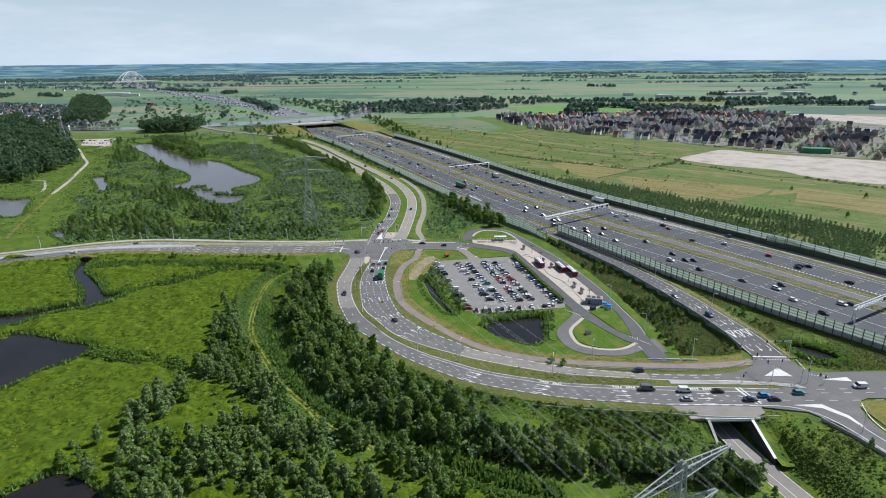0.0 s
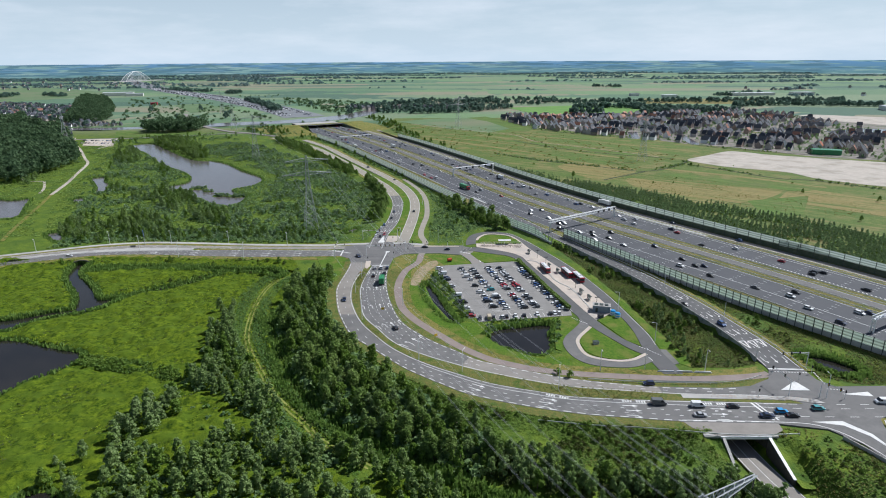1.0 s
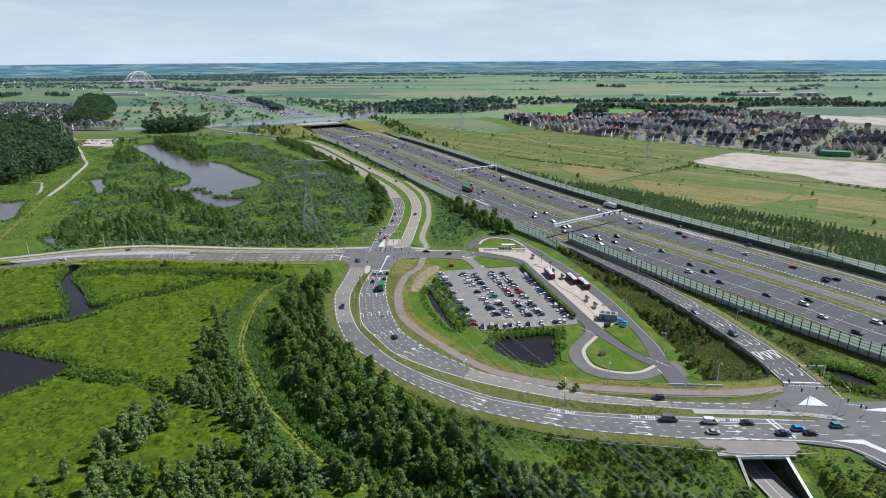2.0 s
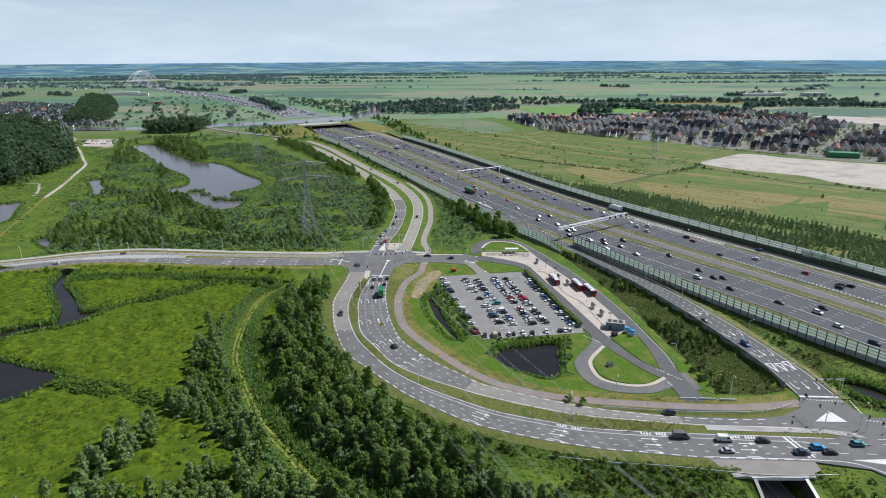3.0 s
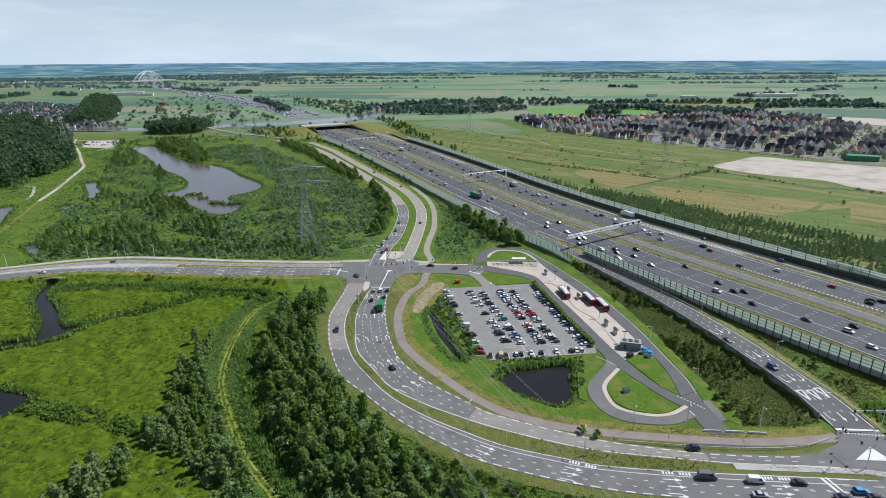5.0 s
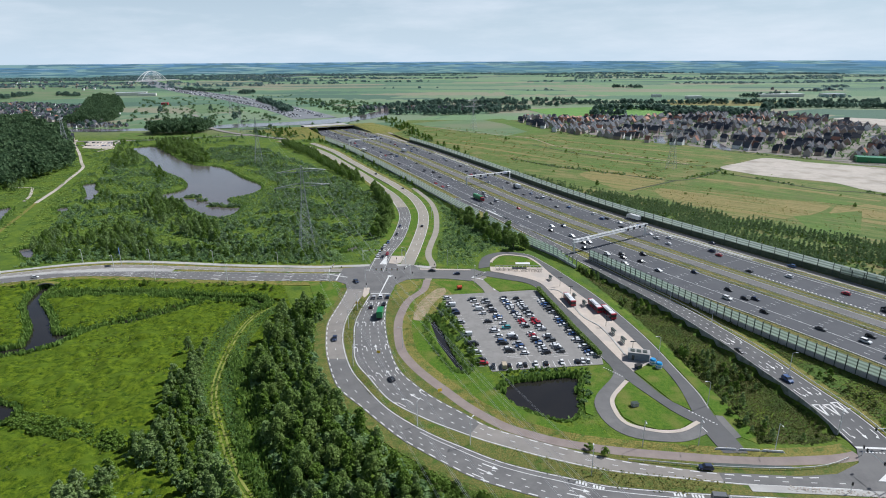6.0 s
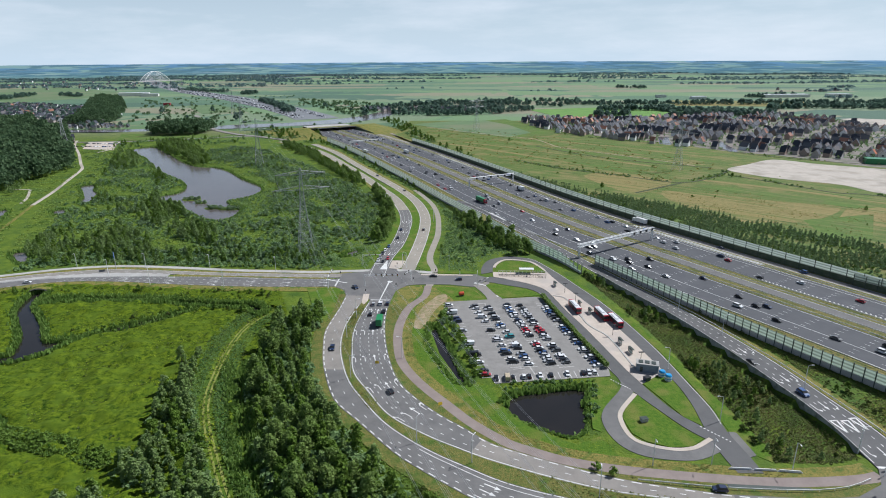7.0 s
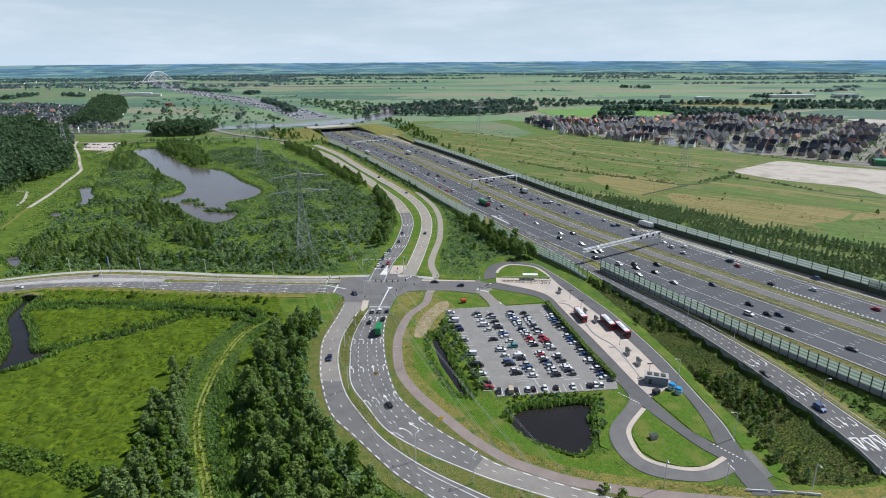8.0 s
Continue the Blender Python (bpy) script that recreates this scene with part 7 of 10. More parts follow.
# Added wall shuts the open far end so the underpass stays dark.
part("end_wall", box((82, 190, -7), (100, 190.5, -0.7)), SHADE_DARK, under)
part("parapet", box((85.4, 165.6, -0.85), (101.2, 166.1, 0.08), 0.05), WHITE_STEEL, under, "pale concrete edge beam")
# The right wing wall is darkened in colour for its shaded face.
for name, a, b, m_ in (("wing_wall", (86.2, 165.7), (85.8, 154.6), CONCRETE), ("wing_wall", (100.4, 165.7), (100.8, 151.0), SHADE_DARK)):
    a, b = np.array(a), np.array(b)
    d = (b - a) / np.linalg.norm(b - a)
    nrm = np.array([-d[1], d[0]]) * 0.35
    v = [(*(a - nrm), -7), (*(a + nrm), -7), (*(b + nrm), -7), (*(b - nrm), -7), (*(a - nrm), -0.3), (*(a + nrm), -0.3), (*(b + nrm), -4.2), (*(b - nrm), -4.2)]
    wall = mesh_object(name, v, [(3, 2, 1, 0), (4, 5, 6, 7), (0, 1, 5, 4), (1, 2, 6, 5), (2, 3, 7, 6), (3, 0, 4, 7)], m_, under)
    cap = [(*(a - nrm * 1.3), -0.3), (*(a + nrm * 1.3), -0.3), (*(b + nrm * 1.3), -4.2), (*(b - nrm * 1.3), -4.2)]
    cap += [(x, y, z + 0.2) for x, y, z in cap]
    mesh_object("coping", cap, [(3, 2, 1, 0), (4, 5, 6, 7), (0, 1, 5, 4), (1, 2, 6, 5), (2, 3, 7, 6), (3, 0, 4, 7)], CONCRETE if a[0] < 90 else WHITE_STEEL, wall)
for name, wall_x, sign, end_y in (("bank", 101.1, 1, 151.0), ("bank", 85.5, -1, 154.6)):
    v, f = [], []
    for i in range(9):
        for k in range(7):
            t, u = i / 8, k / 6
            x, y = wall_x + sign * u * 9.0, 166.4 + (end_y - 3.0 - 166.4) * t
            top = -0.35 - 3.9 * min(1, (166.4 - y) / (166.4 - end_y))
            v.append((x, y, top + (float(height_at(x, y)) + 0.1 - top) * u ** 0.8 if u else top))
            if i and k:
                o = i * 7 + k
                f.append((o - 8, o - 7, o, o - 1))
    mesh_object(name, v, f, GRASS, label="grassy bank against the underpass wing wall", category="bank", kind="structure")
low = smooth([(91, 197), (93.6, 166), (96.2, 150), (100.5, 134), (107, 116), (115, 96)])
slab_strip("cycle_path", beside(low, -3.9), beside(low, 3.9), -5.8, 0.3, ASPHALT_WARM, label="grey asphalt cycle path through the underpass", category="cycle path", kind="structure")
for off in (-3.6, 0.6, 3.6):
    q = beside(low, off)
    slab_strip("path_line", beside(q, -0.1), beside(q, 0.1), -5.77, 0.02, PAINT, label="thin white path line", category="road marking", kind="structure")

# ---- pylons and wires ----
PYLON_STEEL = mat("pylon_steel", (0.36, 0.38, 0.39), (0.46, 0.47, 0.48), 0.6, 2.0, metal=0.35)


def tube(points, r, sides=4):
    """One continuous bent rod through the points."""
    bm = bmesh.new()
    rings = []
    pts = [Vector(p) for p in points]
    for i, p in enumerate(pts):
        d = (pts[min(i + 1, len(pts) - 1)] - pts[max(i - 1, 0)]).to_track_quat("Z", "Y").to_matrix()
        rings.append([bm.verts.new(p + d @ Vector((r * math.cos(k * math.tau / sides), r * math.sin(k * math.tau / sides), 0))) for k in range(sides)])
    for a, b in zip(rings, rings[1:]):
        for k in range(sides):
            bm.faces.new((a[k], a[(k + 1) % sides], b[(k + 1) % sides], b[k]))
    bm.faces.new(rings[0][::-1]), bm.faces.new(rings[-1])
    return bm


def pylon(x, y, toward, label, tall=51.0, arms=((38.2, 16.5), (47.2, 14.5)), thick=0.8, bays=7):
    """A lattice pylon: four tapering legs, braces, two pairs of arms and strings of insulators."""
    root = empty("lattice_pylon", label, "pylon")
    root.matrix_world = pose(x, y, float(height_at(x, y)), 0, 0, math.degrees(math.atan2(toward[1], toward[0])) - 90)

    def half(z):
        return 4.4 + (1.35 - 4.4) * min(z / 30, 1) if z < 30 else 1.35 - 0.9 * (z - 30) / (tall - 30)

    levels = [z for z in (0, 7, 13, 18, 22.5, 26.5, 30, 33, 36, 39, 42, 45, 48) if z < tall - 1.5] + [tall]
    for sx, sy in ((-1, -1), (1, -1), (1, 1), (-1, 1)):
        part("leg", tube([(sx * half(z), sy * half(z), z) for z in levels], 0.15 * thick, 6), PYLON_STEEL, root)
    bm = bmesh.new()
    for a, b in zip(levels, levels[1:]):
        for (ax_, ay), (bx, by) in (((-1, -1), (1, -1)), ((1, -1), (1, 1)), ((1, 1), (-1, 1)), ((-1, 1), (-1, -1))):
            add_bar(bm, (ax_ * half(a), ay * half(a), a), (bx * half(b), by * half(b), b), 0.07 * thick)
            add_bar(bm, (bx * half(a), by * half(a), a), (ax_ * half(b), ay * half(b), b), 0.07 * thick)
            add_bar(bm, (ax_ * half(b), ay * half(b), b), (bx * half(b), by * half(b), b), 0.07 * thick)
    part("bracing", bm, PYLON_STEEL, root)
    for z, w in arms:
        for s in (-1, 1):
            bm = bmesh.new()
            h = half(z)
            n = bays
            for sy in (-1, 1):
                add_bar(bm, (s * h, sy * h, z), (s * w, sy * 0.25, z + 0.4), 0.11 * thick), add_bar(bm, (s * h, sy * h, z + 2.4), (s * w, sy * 0.25, z + 0.5), 0.10 * thick)
            for i in range(n):
                u, u2 = i / n, (i + 1) / n
                p = lambda t, sy, up: (s * (h + (w - h) * t), sy * (h + (0.25 - h) * t), z + (2.4 + (0.5 - 2.4) * t if up else 0.4 * t))
                for sy in (-1, 1):
                    add_bar(bm, p(u, sy, False), p(u2, sy, True), 0.06 * thick), add_bar(bm, p(u, sy, False), p(u, sy, True), 0.05 * thick)
                add_bar(bm, p(u, -1, i % 2), p(u2, 1, i % 2), 0.05 * thick), add_bar(bm, p(u2, -1, False), p(u2, 1, False), 0.05 * thick)
            part("arm", bm, PYLON_STEEL, root)
            for x_ in (w - 0.4, w * 0.6):
                bm = bmesh.new()
                for k in range(9):
                    add_bar(bm, (s * x_, 0, z - 0.3 * k + 0.2), (s * x_, 0, z - 0.3 * k), 0.16, 0.12, 6)
                part("insulator", bm, BLACK, root)
    return root


PYLONS = [((43.2, 94), "tall white lattice pylon close to the camera's way"), ((-93, 401), "tall grey lattice pylon in the marsh"), ((-223, 701), "lattice pylon beyond the lake"), ((-352, 1000), "far lattice pylon near the canal"), ((-480, 1300), "far lattice pylon on the plain")]
for k, ((x, y), lab) in enumerate(PYLONS):
    if k == 0:
        pylon(44.2, 92, (-0.55, 0.84), lab, 41.5, ((28.6, 13.5), (38.2, 16.5)), 1.3, 10)
    else:
        pylon(x, y, (-0.41, 0.91), lab)
pylon(-517, 815, (0.9, 0.4), "lattice pylon at the edge of the wood")
pylon(221, 675, (0.6, 0.8), "lattice pylon in the grassland")
pylon(20, 1010, (0.6, -0.8), "far lattice pylon in the grassland")
WIRE = mat("wire_aluminium", (0.50, 0.51, 0.52), (0.58, 0.58, 0.58), 0.5, 2.0, metal=0.3)


def wire(a, b, sag, r=0.019):
    a, b = Vector(a), Vector(b)
    rows = [a.lerp(b, t / 22) - Vector((0, 0, sag * 4 * t / 22 * (1 - t / 22))) for t in range(23)]
    bm = tube(rows, r, 3)
    me = bpy.data.meshes.new("power_line")
    if a.y < 300:  # phases hang as twin conductors
        twin = bpy.data.meshes.new("conductor")
        tube([p + Vector((0.36, 0.16, 0)) for p in rows], r, 3).to_mesh(twin)
        bm.from_mesh(twin)
        bpy.data.meshes.remove(twin)
    bm.to_mesh(me)
    bm.free()
    me.materials.append(WIRE)
    return tagged(new("power_line", me), "thin sagging overhead power line", "power line", "power lines")


side = np.array([0.91, 0.41])
spots = [np.array(p, float) for p, _ in PYLONS]
spots.insert(0, spots[0] * 2 - spots[1])
for i, (p, q) in enumerate(zip(spots[:4], spots[1:5])):
    za, zb = (26.0, 35.6) if i < 2 else (35.6, 44.6), (26.0, 35.6) if i < 1 else (35.6, 44.6)
    for k, w in ((0, 15.0), (0, 9.0), (1, 14.1), (1, 9.0)):
        for s in (-1, 1):
            wire((*(p + side * s * w), za[k]), (*(q + side * s * w), zb[k]), 9.0)
    wire((*p, 41.5 if i < 2 else 51), (*q, 41.5 if i < 1 else 51), 7.0, 0.022)


# ---- road markings ----
MARK = dict(category="road marking", kind="structure")


def between(left, right, frac):
    k = 260
    a, b = even(left, k), even(right, k)
    return a + (b - a) * frac


def dashes(line, dash, gap, width, s0=0.0, s1=1.0, top=0.03, label="dashed white lane line", name="lane_line", material=None):
    """Painted strokes along a line; gap 0 paints it through."""
    d = np.concatenate([[0], np.cumsum(np.linalg.norm(np.diff(line, axis=0), axis=1))])
    t = np.gradient(line, axis=0)
    t /= np.linalg.norm(t, axis=1)[:, None] + 1e-9
    nrm = np.stack([t[:, 1], -t[:, 0]], 1)

    def at(s):
        return np.array([np.interp(s, d, line[:, 0]), np.interp(s, d, line[:, 1])]), np.array([np.interp(s, d, nrm[:, 0]), np.interp(s, d, nrm[:, 1])])

    v, f = [], []
    s = s0 * d[-1]
    step = dash if gap else 3.0
    while s < s1 * d[-1] - step * 0.5:
        for q in (s, s + step):
            p, n_ = at(q)
            v += [(*(p - n_ * width / 2), top), (*(p + n_ * width / 2), top)]
        o = len(v) - 4
        f.append((o, o + 1, o + 3, o + 2))
        s += step + gap
    if v:
        return mesh_object(name, v, f, material or PAINT, label=label, **MARK)


ARROWS = {
    "ahead": ([(-0.11, 0), (0.11, 0), (0.11, 3.3), (0.42, 3.3), (0, 5.2), (-0.42, 3.3), (-0.11, 3.3)],),
    "left": ([(-0.09, 0), (0.09, 0), (0.09, 3.4), (-0.09, 3.4)], [(-0.09, 3.4), (0.09, 3.4), (-0.32, 4.5), (-0.32, 5.0), (-0.78, 4.3), (-0.36, 3.5), (-0.36, 4.0)]),
    "right": ([(-0.09, 0), (0.09, 0), (0.09, 3.4), (-0.09, 3.4)], [(0.09, 3.4), (0.36, 4.0), (0.36, 3.5), (0.78, 4.3), (0.32, 5.0), (0.32, 4.5), (-0.09, 3.4)]),
}


def arrow(kind, x, y, turn, scale=1.0, top=0.032):
    """A painted lane arrow, pointing along turn (radians, 0 is east)."""
    c, s = math.cos(turn - math.pi / 2), math.sin(turn - math.pi / 2)
    bm = bmesh.new()
    for poly in ARROWS[kind]:
        bm.faces.new([bm.verts.new((x + (px * 1.6 * c - py * s) * scale, y + (px * 1.6 * s + py * c) * scale, top)) for px, py in poly])
    bmesh.ops.recalc_face_normals(bm, faces=bm.faces)
    me = bpy.data.meshes.new("lane_arrow")
    bm.to_mesh(me)
    bm.free()
    me.materials.append(PAINT)
    return tagged(new("lane_arrow", me), "white painted lane arrow on asphalt", "road marking", "lane arrows", "structure")


def arrows_on(left, right, kinds, s, back=False):
    """One arrow a lane across a carriageway, at a share s of its length."""
    for i, k in enumerate(kinds):
        if not k:
            continue
        line = between(left, right, (i + 0.5) / len(kinds))
        j = int(s * (len(line) - 2)) if not isinstance(s, tuple) else min(len(line) - 2, int(np.argmin(np.hypot(*(line - np.array(s)).T))))
        d = line[j + 1] - line[j]
        if back:
            d = -d
        arrow(k, *line[j], math.atan2(d[1], d[0]))


def patch(outline, label, material=None, top=0.03, name="marking"):
    return mesh_object(name, [(x, y, top) for x, y in outline], [tuple(range(len(outline)))], material or PAINT, label=label, **MARK)


# western carriageway of the bend
dashes(beside(west_out, -0.5), 2.6, 2.0, 0.36, 0.02, 1.0, label="broad dashed white edge line")
dashes(beside(west_in, 0.45), 3, 0, 0.28, 0.05, 0.98, label="continuous white edge line")
dashes(between(west_out, west_in, 0.5), 1.6, 7.0, 0.22, 0.12, 0.46)
for fr in (0.26, 0.51):
    dashes(between(west_out, west_in, fr), 1.2, 3.2, 0.24, 0.48, 1.0)
dashes(between(west_out, west_in, 0.77), 3, 0, 0.24, 0.5, 0.97, label="continuous white line beside the bus lane")
# eastern carriageway of the bend
dashes(beside(east_in, -0.45), 3, 0, 0.30, 0.02, 0.98, label="continuous white edge line")
dashes(beside(east_out, 0.5), 2.6, 2.0, 0.36, 0.05, 0.97, label="broad dashed white edge line")
for fr in (0.25, 0.5, 0.75):
    dashes(between(east_in, east_out, fr), 1.3, 2.4, 0.26, 0.05, 0.40)
for fr in (0.34, 0.67):
    dashes(between(east_in, east_out, fr), 1.3, 3.0, 0.24, 0.40, 0.56)
dashes(between(east_in, east_out, 0.5), 1.6, 6.0, 0.22, 0.56, 0.98)
for s in ((-37.5, 310), (-36.5, 288), (-33.5, 265), (-25, 244.5), (-12, 229)):
    arrows_on(east_in, east_out, ("left", "left", "ahead", "right"), s, True)
for s in ((8, 195.5), (32.5, 186), (60, 180.5), (88, 179)):
    arrows_on(west_out, west_in, ("right", "ahead", "ahead", None), s)
for s in ((35, 191.0), (60.5, 186.8), (87, 184.8)):
    line = between(west_out, west_in, 0.88)
    j = int(np.argmin(np.hypot(*(line - np.array(s)).T)))
    d = line[j + 1] - line[j]
    d /= np.linalg.norm(d)
    n_ = np.array([-d[1], d[0]])
    for k in (0, 2.9):
        p = line[j] + d * k * 1.6
        for r in range(4):
            q = p + d * r * 0.85
            patch([q - n_ * 0.6, q + d * 0.55 - n_ * 0.6, q + d * 0.55 + n_ * 0.6, q + n_ * 0.6], "white painted bars of lettering on the bus lane", name="lettering_bars")
# northern carriageways
nw_l, nw_r, ne_l, ne_r = beside(nw, -4.3), beside(nw, 4.3), beside(ne, -3.9), beside(ne, 3.9)
for a, o in ((nw_l, 0.35), (nw_r, -0.35), (ne_l, 0.35), (ne_r, -0.35)):
    dashes(beside(a, o), 3, 0, 0.24, 0.02, 0.99, label="continuous white edge line")
for fr in (0.34, 0.67):
    dashes(between(nw_l, nw_r, fr), 1.3, 2.6, 0.24, 0.08, 0.26)
dashes(between(nw_l, nw_r, 0.5), 3.0, 9.0, 0.18, 0.27, 0.98)
dashes(between(ne_l, ne_r, 0.5), 3.0, 9.0, 0.18, 0.05, 0.98)
for s in (0.09, 0.13, 0.17, 0.21):
    arrows_on(nw_l[:], nw_r, ("left", "ahead", "right"), s, True)
# left arm
for a, b in ((left_s_in, left_s_out), (left_n_out, left_n_in)):
    dashes(beside(a, -0.4), 3, 0, 0.24, 0.03, 1.0, label="continuous white edge line")
    dashes(beside(b, 0.4), 3, 3, 0.24, 0.03, 1.0, label="dashed white edge line")
for fr in (0.34, 0.67):
    dashes(between(left_s_in, left_s_out, fr), 1.3, 2.6, 0.24, 0.04, 0.62)
for s in (0.06, 0.14, 0.22, 0.3, 0.4, 0.5):
    arrows_on(left_s_in, left_s_out, ("left", "ahead", "right"), s, True)
dashes(between(left_n_in, left_n_out, 0.5), 2.0, 6.0, 0.2, 0.05, 1.0)
slab_strip("median", left_s_in[32:90], left_n_in[32:90], 0.10, 0.4, CONCRETE, label="pale concrete median strip", category="traffic island", kind="structure")
slab_strip("median", left_s_in[4:32], left_n_in[4:32], 0.08, 0.4, DRY, label="narrow grass median strip", category="traffic island", kind="structure")
patch([(-63.4, 343), (-62.6, 343), (-62.6, 353.5), (-63.4, 353.5)], "white stop line")
patch([(-70, 352.6), (-58, 347.6), (-57.5, 348.2), (-69.5, 353.2)], "white diagonal edge line")
# crossroads
patch([(-43.6, 369), (-39.6, 369), (-41.0, 384), (-41.4, 384)], "white painted traffic wedge", top=0.034)
patch([(-37.0, 350), (-35.0, 348.6), (-34.0, 351), (-36.2, 351.4)], "white painted traffic wedge", top=0.034)
patch([(-36.2, 351), (-35.4, 351), (-37.4, 322), (-37.8, 322)], "white painted lane divider", top=0.036)
patch([(-42.0, 325.3), (-32.4, 325.3), (-32.4, 326.0), (-42.0, 326.0)], "white stop line", top=0.034)
patch([(-48.0, 378.5), (-40, 378.5), (-40, 379.2), (-48, 379.2)], "white stop line", top=0.034)
slab("traffic_island", [(-46.6, 333), (-43.6, 333), (-43.0, 325), (-44.2, 320), (-45.6, 322)], 0.12, 0.4, PAVING, label="paved tip of the median", category="traffic island", kind="structure")
slab("traffic_island", [(-38.6, 371), (-34.0, 369.5), (-31.8, 372), (-30.8, 384), (-38.4, 384)], 0.10, 0.4, PAVING, label="paved traffic island with signals", category="traffic island", kind="structure")
slab("traffic_island", [(-20, 362.4), (8, 361.4), (8, 359.9), (-20, 360.2)], 0.10, 0.4, PAVING, label="narrow paved traffic island", category="traffic island", kind="structure")
slab("lawn", [(-22, 364), (9, 363.6), (9, 366.5), (-11, 367), (-12, 364.8)], 0.0, 0.4, MOWN, label="narrow mown strip beside the access road", **LAWN)
for k in range(6):
    patch([(8.2 + k * 1.1, 349 + k * 1.3), (8.9 + k * 1.1, 348.6 + k * 1.3), (12.0 + k * 0.9, 353 + k * 0.9), (11.3 + k * 0.9, 353.4 + k * 0.9)], "white zebra stripe", top=0.036, name="zebra_stripe")
dashes(smooth([(9, 349), (16, 345), (18.5, 338), (20, 331)]), 3, 0, 0.8, 0, 1, 0.04, "pale painted divider on the access road")
# bus lanes
dashes(beside(smooth(BUS_E_OUT), 0.3), 3, 0, 0.35, 0.2, 0.9, 0.05, "pale kerb line of the bus lane", material=CONCRETE)
dashes(beside(smooth(BUS_W_L), -0.3), 3, 0, 0.22, 0.2, 0.7, 0.05, "pale kerb line of the bus lane", material=CONCRETE)
turn = smooth(TURN_IN[2:], 1.5)
slab_strip("kerb_strip", turn, beside(turn, -1.5), 0.09, 0.4, PAVING, label="pale paved kerb of the turning loop", category="kerb", kind="structure")
dashes(smooth([(62.5, 247.5), (57, 254)]), 0.5, 0.5, 0.4, 0, 1, 0.045)
dashes(smooth([(78.6, 226.0), (85, 218.3)]), 0.6, 0.6, 0.4, 0, 1, 0.045)
slab("paved_wedge", [(86.3, 223.5), (88.6, 223), (89.8, 212), (87.5, 211), (86.0, 217.3)], 0.012, 0.3, ASPHALT, label="worn grey wedge beside the bus lane", category="pavement", kind="structure")
dashes(smooth([(79.5, 217), (80.5, 213)]), 3, 0, 0.3, 0, 1, 0.04)
# slip road
dashes(beside(ramp_l, -0.5), 3, 0, 0.25, 0.0, 0.99, label="continuous white edge line")
dashes(beside(ramp_r, 0.5), 3, 0, 0.25, 0.0, 0.99, label="continuous white edge line")
for fr in (0.34, 0.67):
    dashes(between(ramp_l, ramp_r, fr), 1.3, 2.6, 0.25, 0.66, 0.97)
dashes(between(ramp_l, ramp_r, 0.5), 2.0, 6.0, 0.2, 0.2, 0.66)
for s in ((112, 279), (118.5, 258), (123, 241), (127.3, 217)):
    arrows_on(ramp_l, ramp_r, ("left", "ahead", "right"), s)
patch([(121.5, 207.2), (134.5, 206.6), (134.5, 207.5), (121.5, 208.1)], "white stop line", top=0.034)
line = between(ramp_l, ramp_r, 0.5)
for fr in (0.2, 0.5, 0.8):
    q = between(ramp_l, ramp_r, fr)
    j = int(np.argmin(np.hypot(*(q - np.array((125.5, 231.0))).T)))
    d = (q[j + 6] - q[j]) / np.linalg.norm(q[j + 6] - q[j])
    n_ = np.array([-d[1], d[0]])
    p = q[j]
    for a, b in (((0, -1.2), (6.5, -0.05)), ((0, 1.2), (6.5, 0.05)), ((0.2, -1.2), (0.2, 1.2))):
        u, w = p + d * a[0] + n_ * a[1], p + d * b[0] + n_ * b[1]
        t = (w - u) / (np.linalg.norm(w - u) + 1e-9)
        m_ = np.array([-t[1], t[0]]) * 0.3
        patch([u - m_, w - m_, w + m_, u + m_], "white painted triangle on the slip road", top=0.035, name="give_way_triangle")
# eastern junction
dashes(smooth([(77, 180.6), (100, 179.6), (108, 179.2)]), 1.2, 3.0, 0.22, 0, 1, 0.034)
for y in (176.8, 181.5, 184.0):
    dashes(smooth([(108, y), (135, y - 0.6), (165, y), (230, y + 2)]), 3, 5, 0.2, 0, 1, 0.034)
patch([(106.0, 174.5), (106.8, 174.5), (104.2, 184.8), (103.4, 184.8)], "white stop line", top=0.034)
patch([(107.6, 174.5), (108.2, 174.5), (105.6, 184.8), (105.0, 184.8)], "white stop line", top=0.034)
patch([(118, 173.6), (128, 174.0), (133, 167), (134, 160), (131.5, 166), (127, 171.5)], "white painted traffic wedge", top=0.034)
dashes(smooth([(77, 174.7), (106, 173.6), (119, 171.6), (126.5, 164), (132, 148), (138, 130)]), 3, 0, 0.3, 0, 1, 0.034)
dashes(smooth([(131, 169), (134.5, 156), (140, 138), (146, 122)]), 3, 0, 0.3, 0, 1, 0.036)
dashes(smooth([(142, 174.5), (139.3, 167), (139.3, 157), (145, 138), (152, 122)]), 3, 0, 0.3, 0, 1, 0.034)
for a, b in (((137, 205), (136, 196)), ((122.8, 205.5), (134.5, 204.5)), ((135, 193.5), (142, 192))):
    dashes(smooth([a, b]), 0.5, 0.5, 0.5, 0, 1, 0.036, "dotted crossing line")
patch([(138, 190), (148, 191.5), (148, 188.5)], "white painted traffic wedge", top=0.034)
slab("traffic_island", [(140, 175.5), (165, 176.8), (165, 150), (150, 128), (146, 138), (141, 157)], -0.02, 0.4, DRY, label="grassy traffic island", category="traffic island", kind="structure")
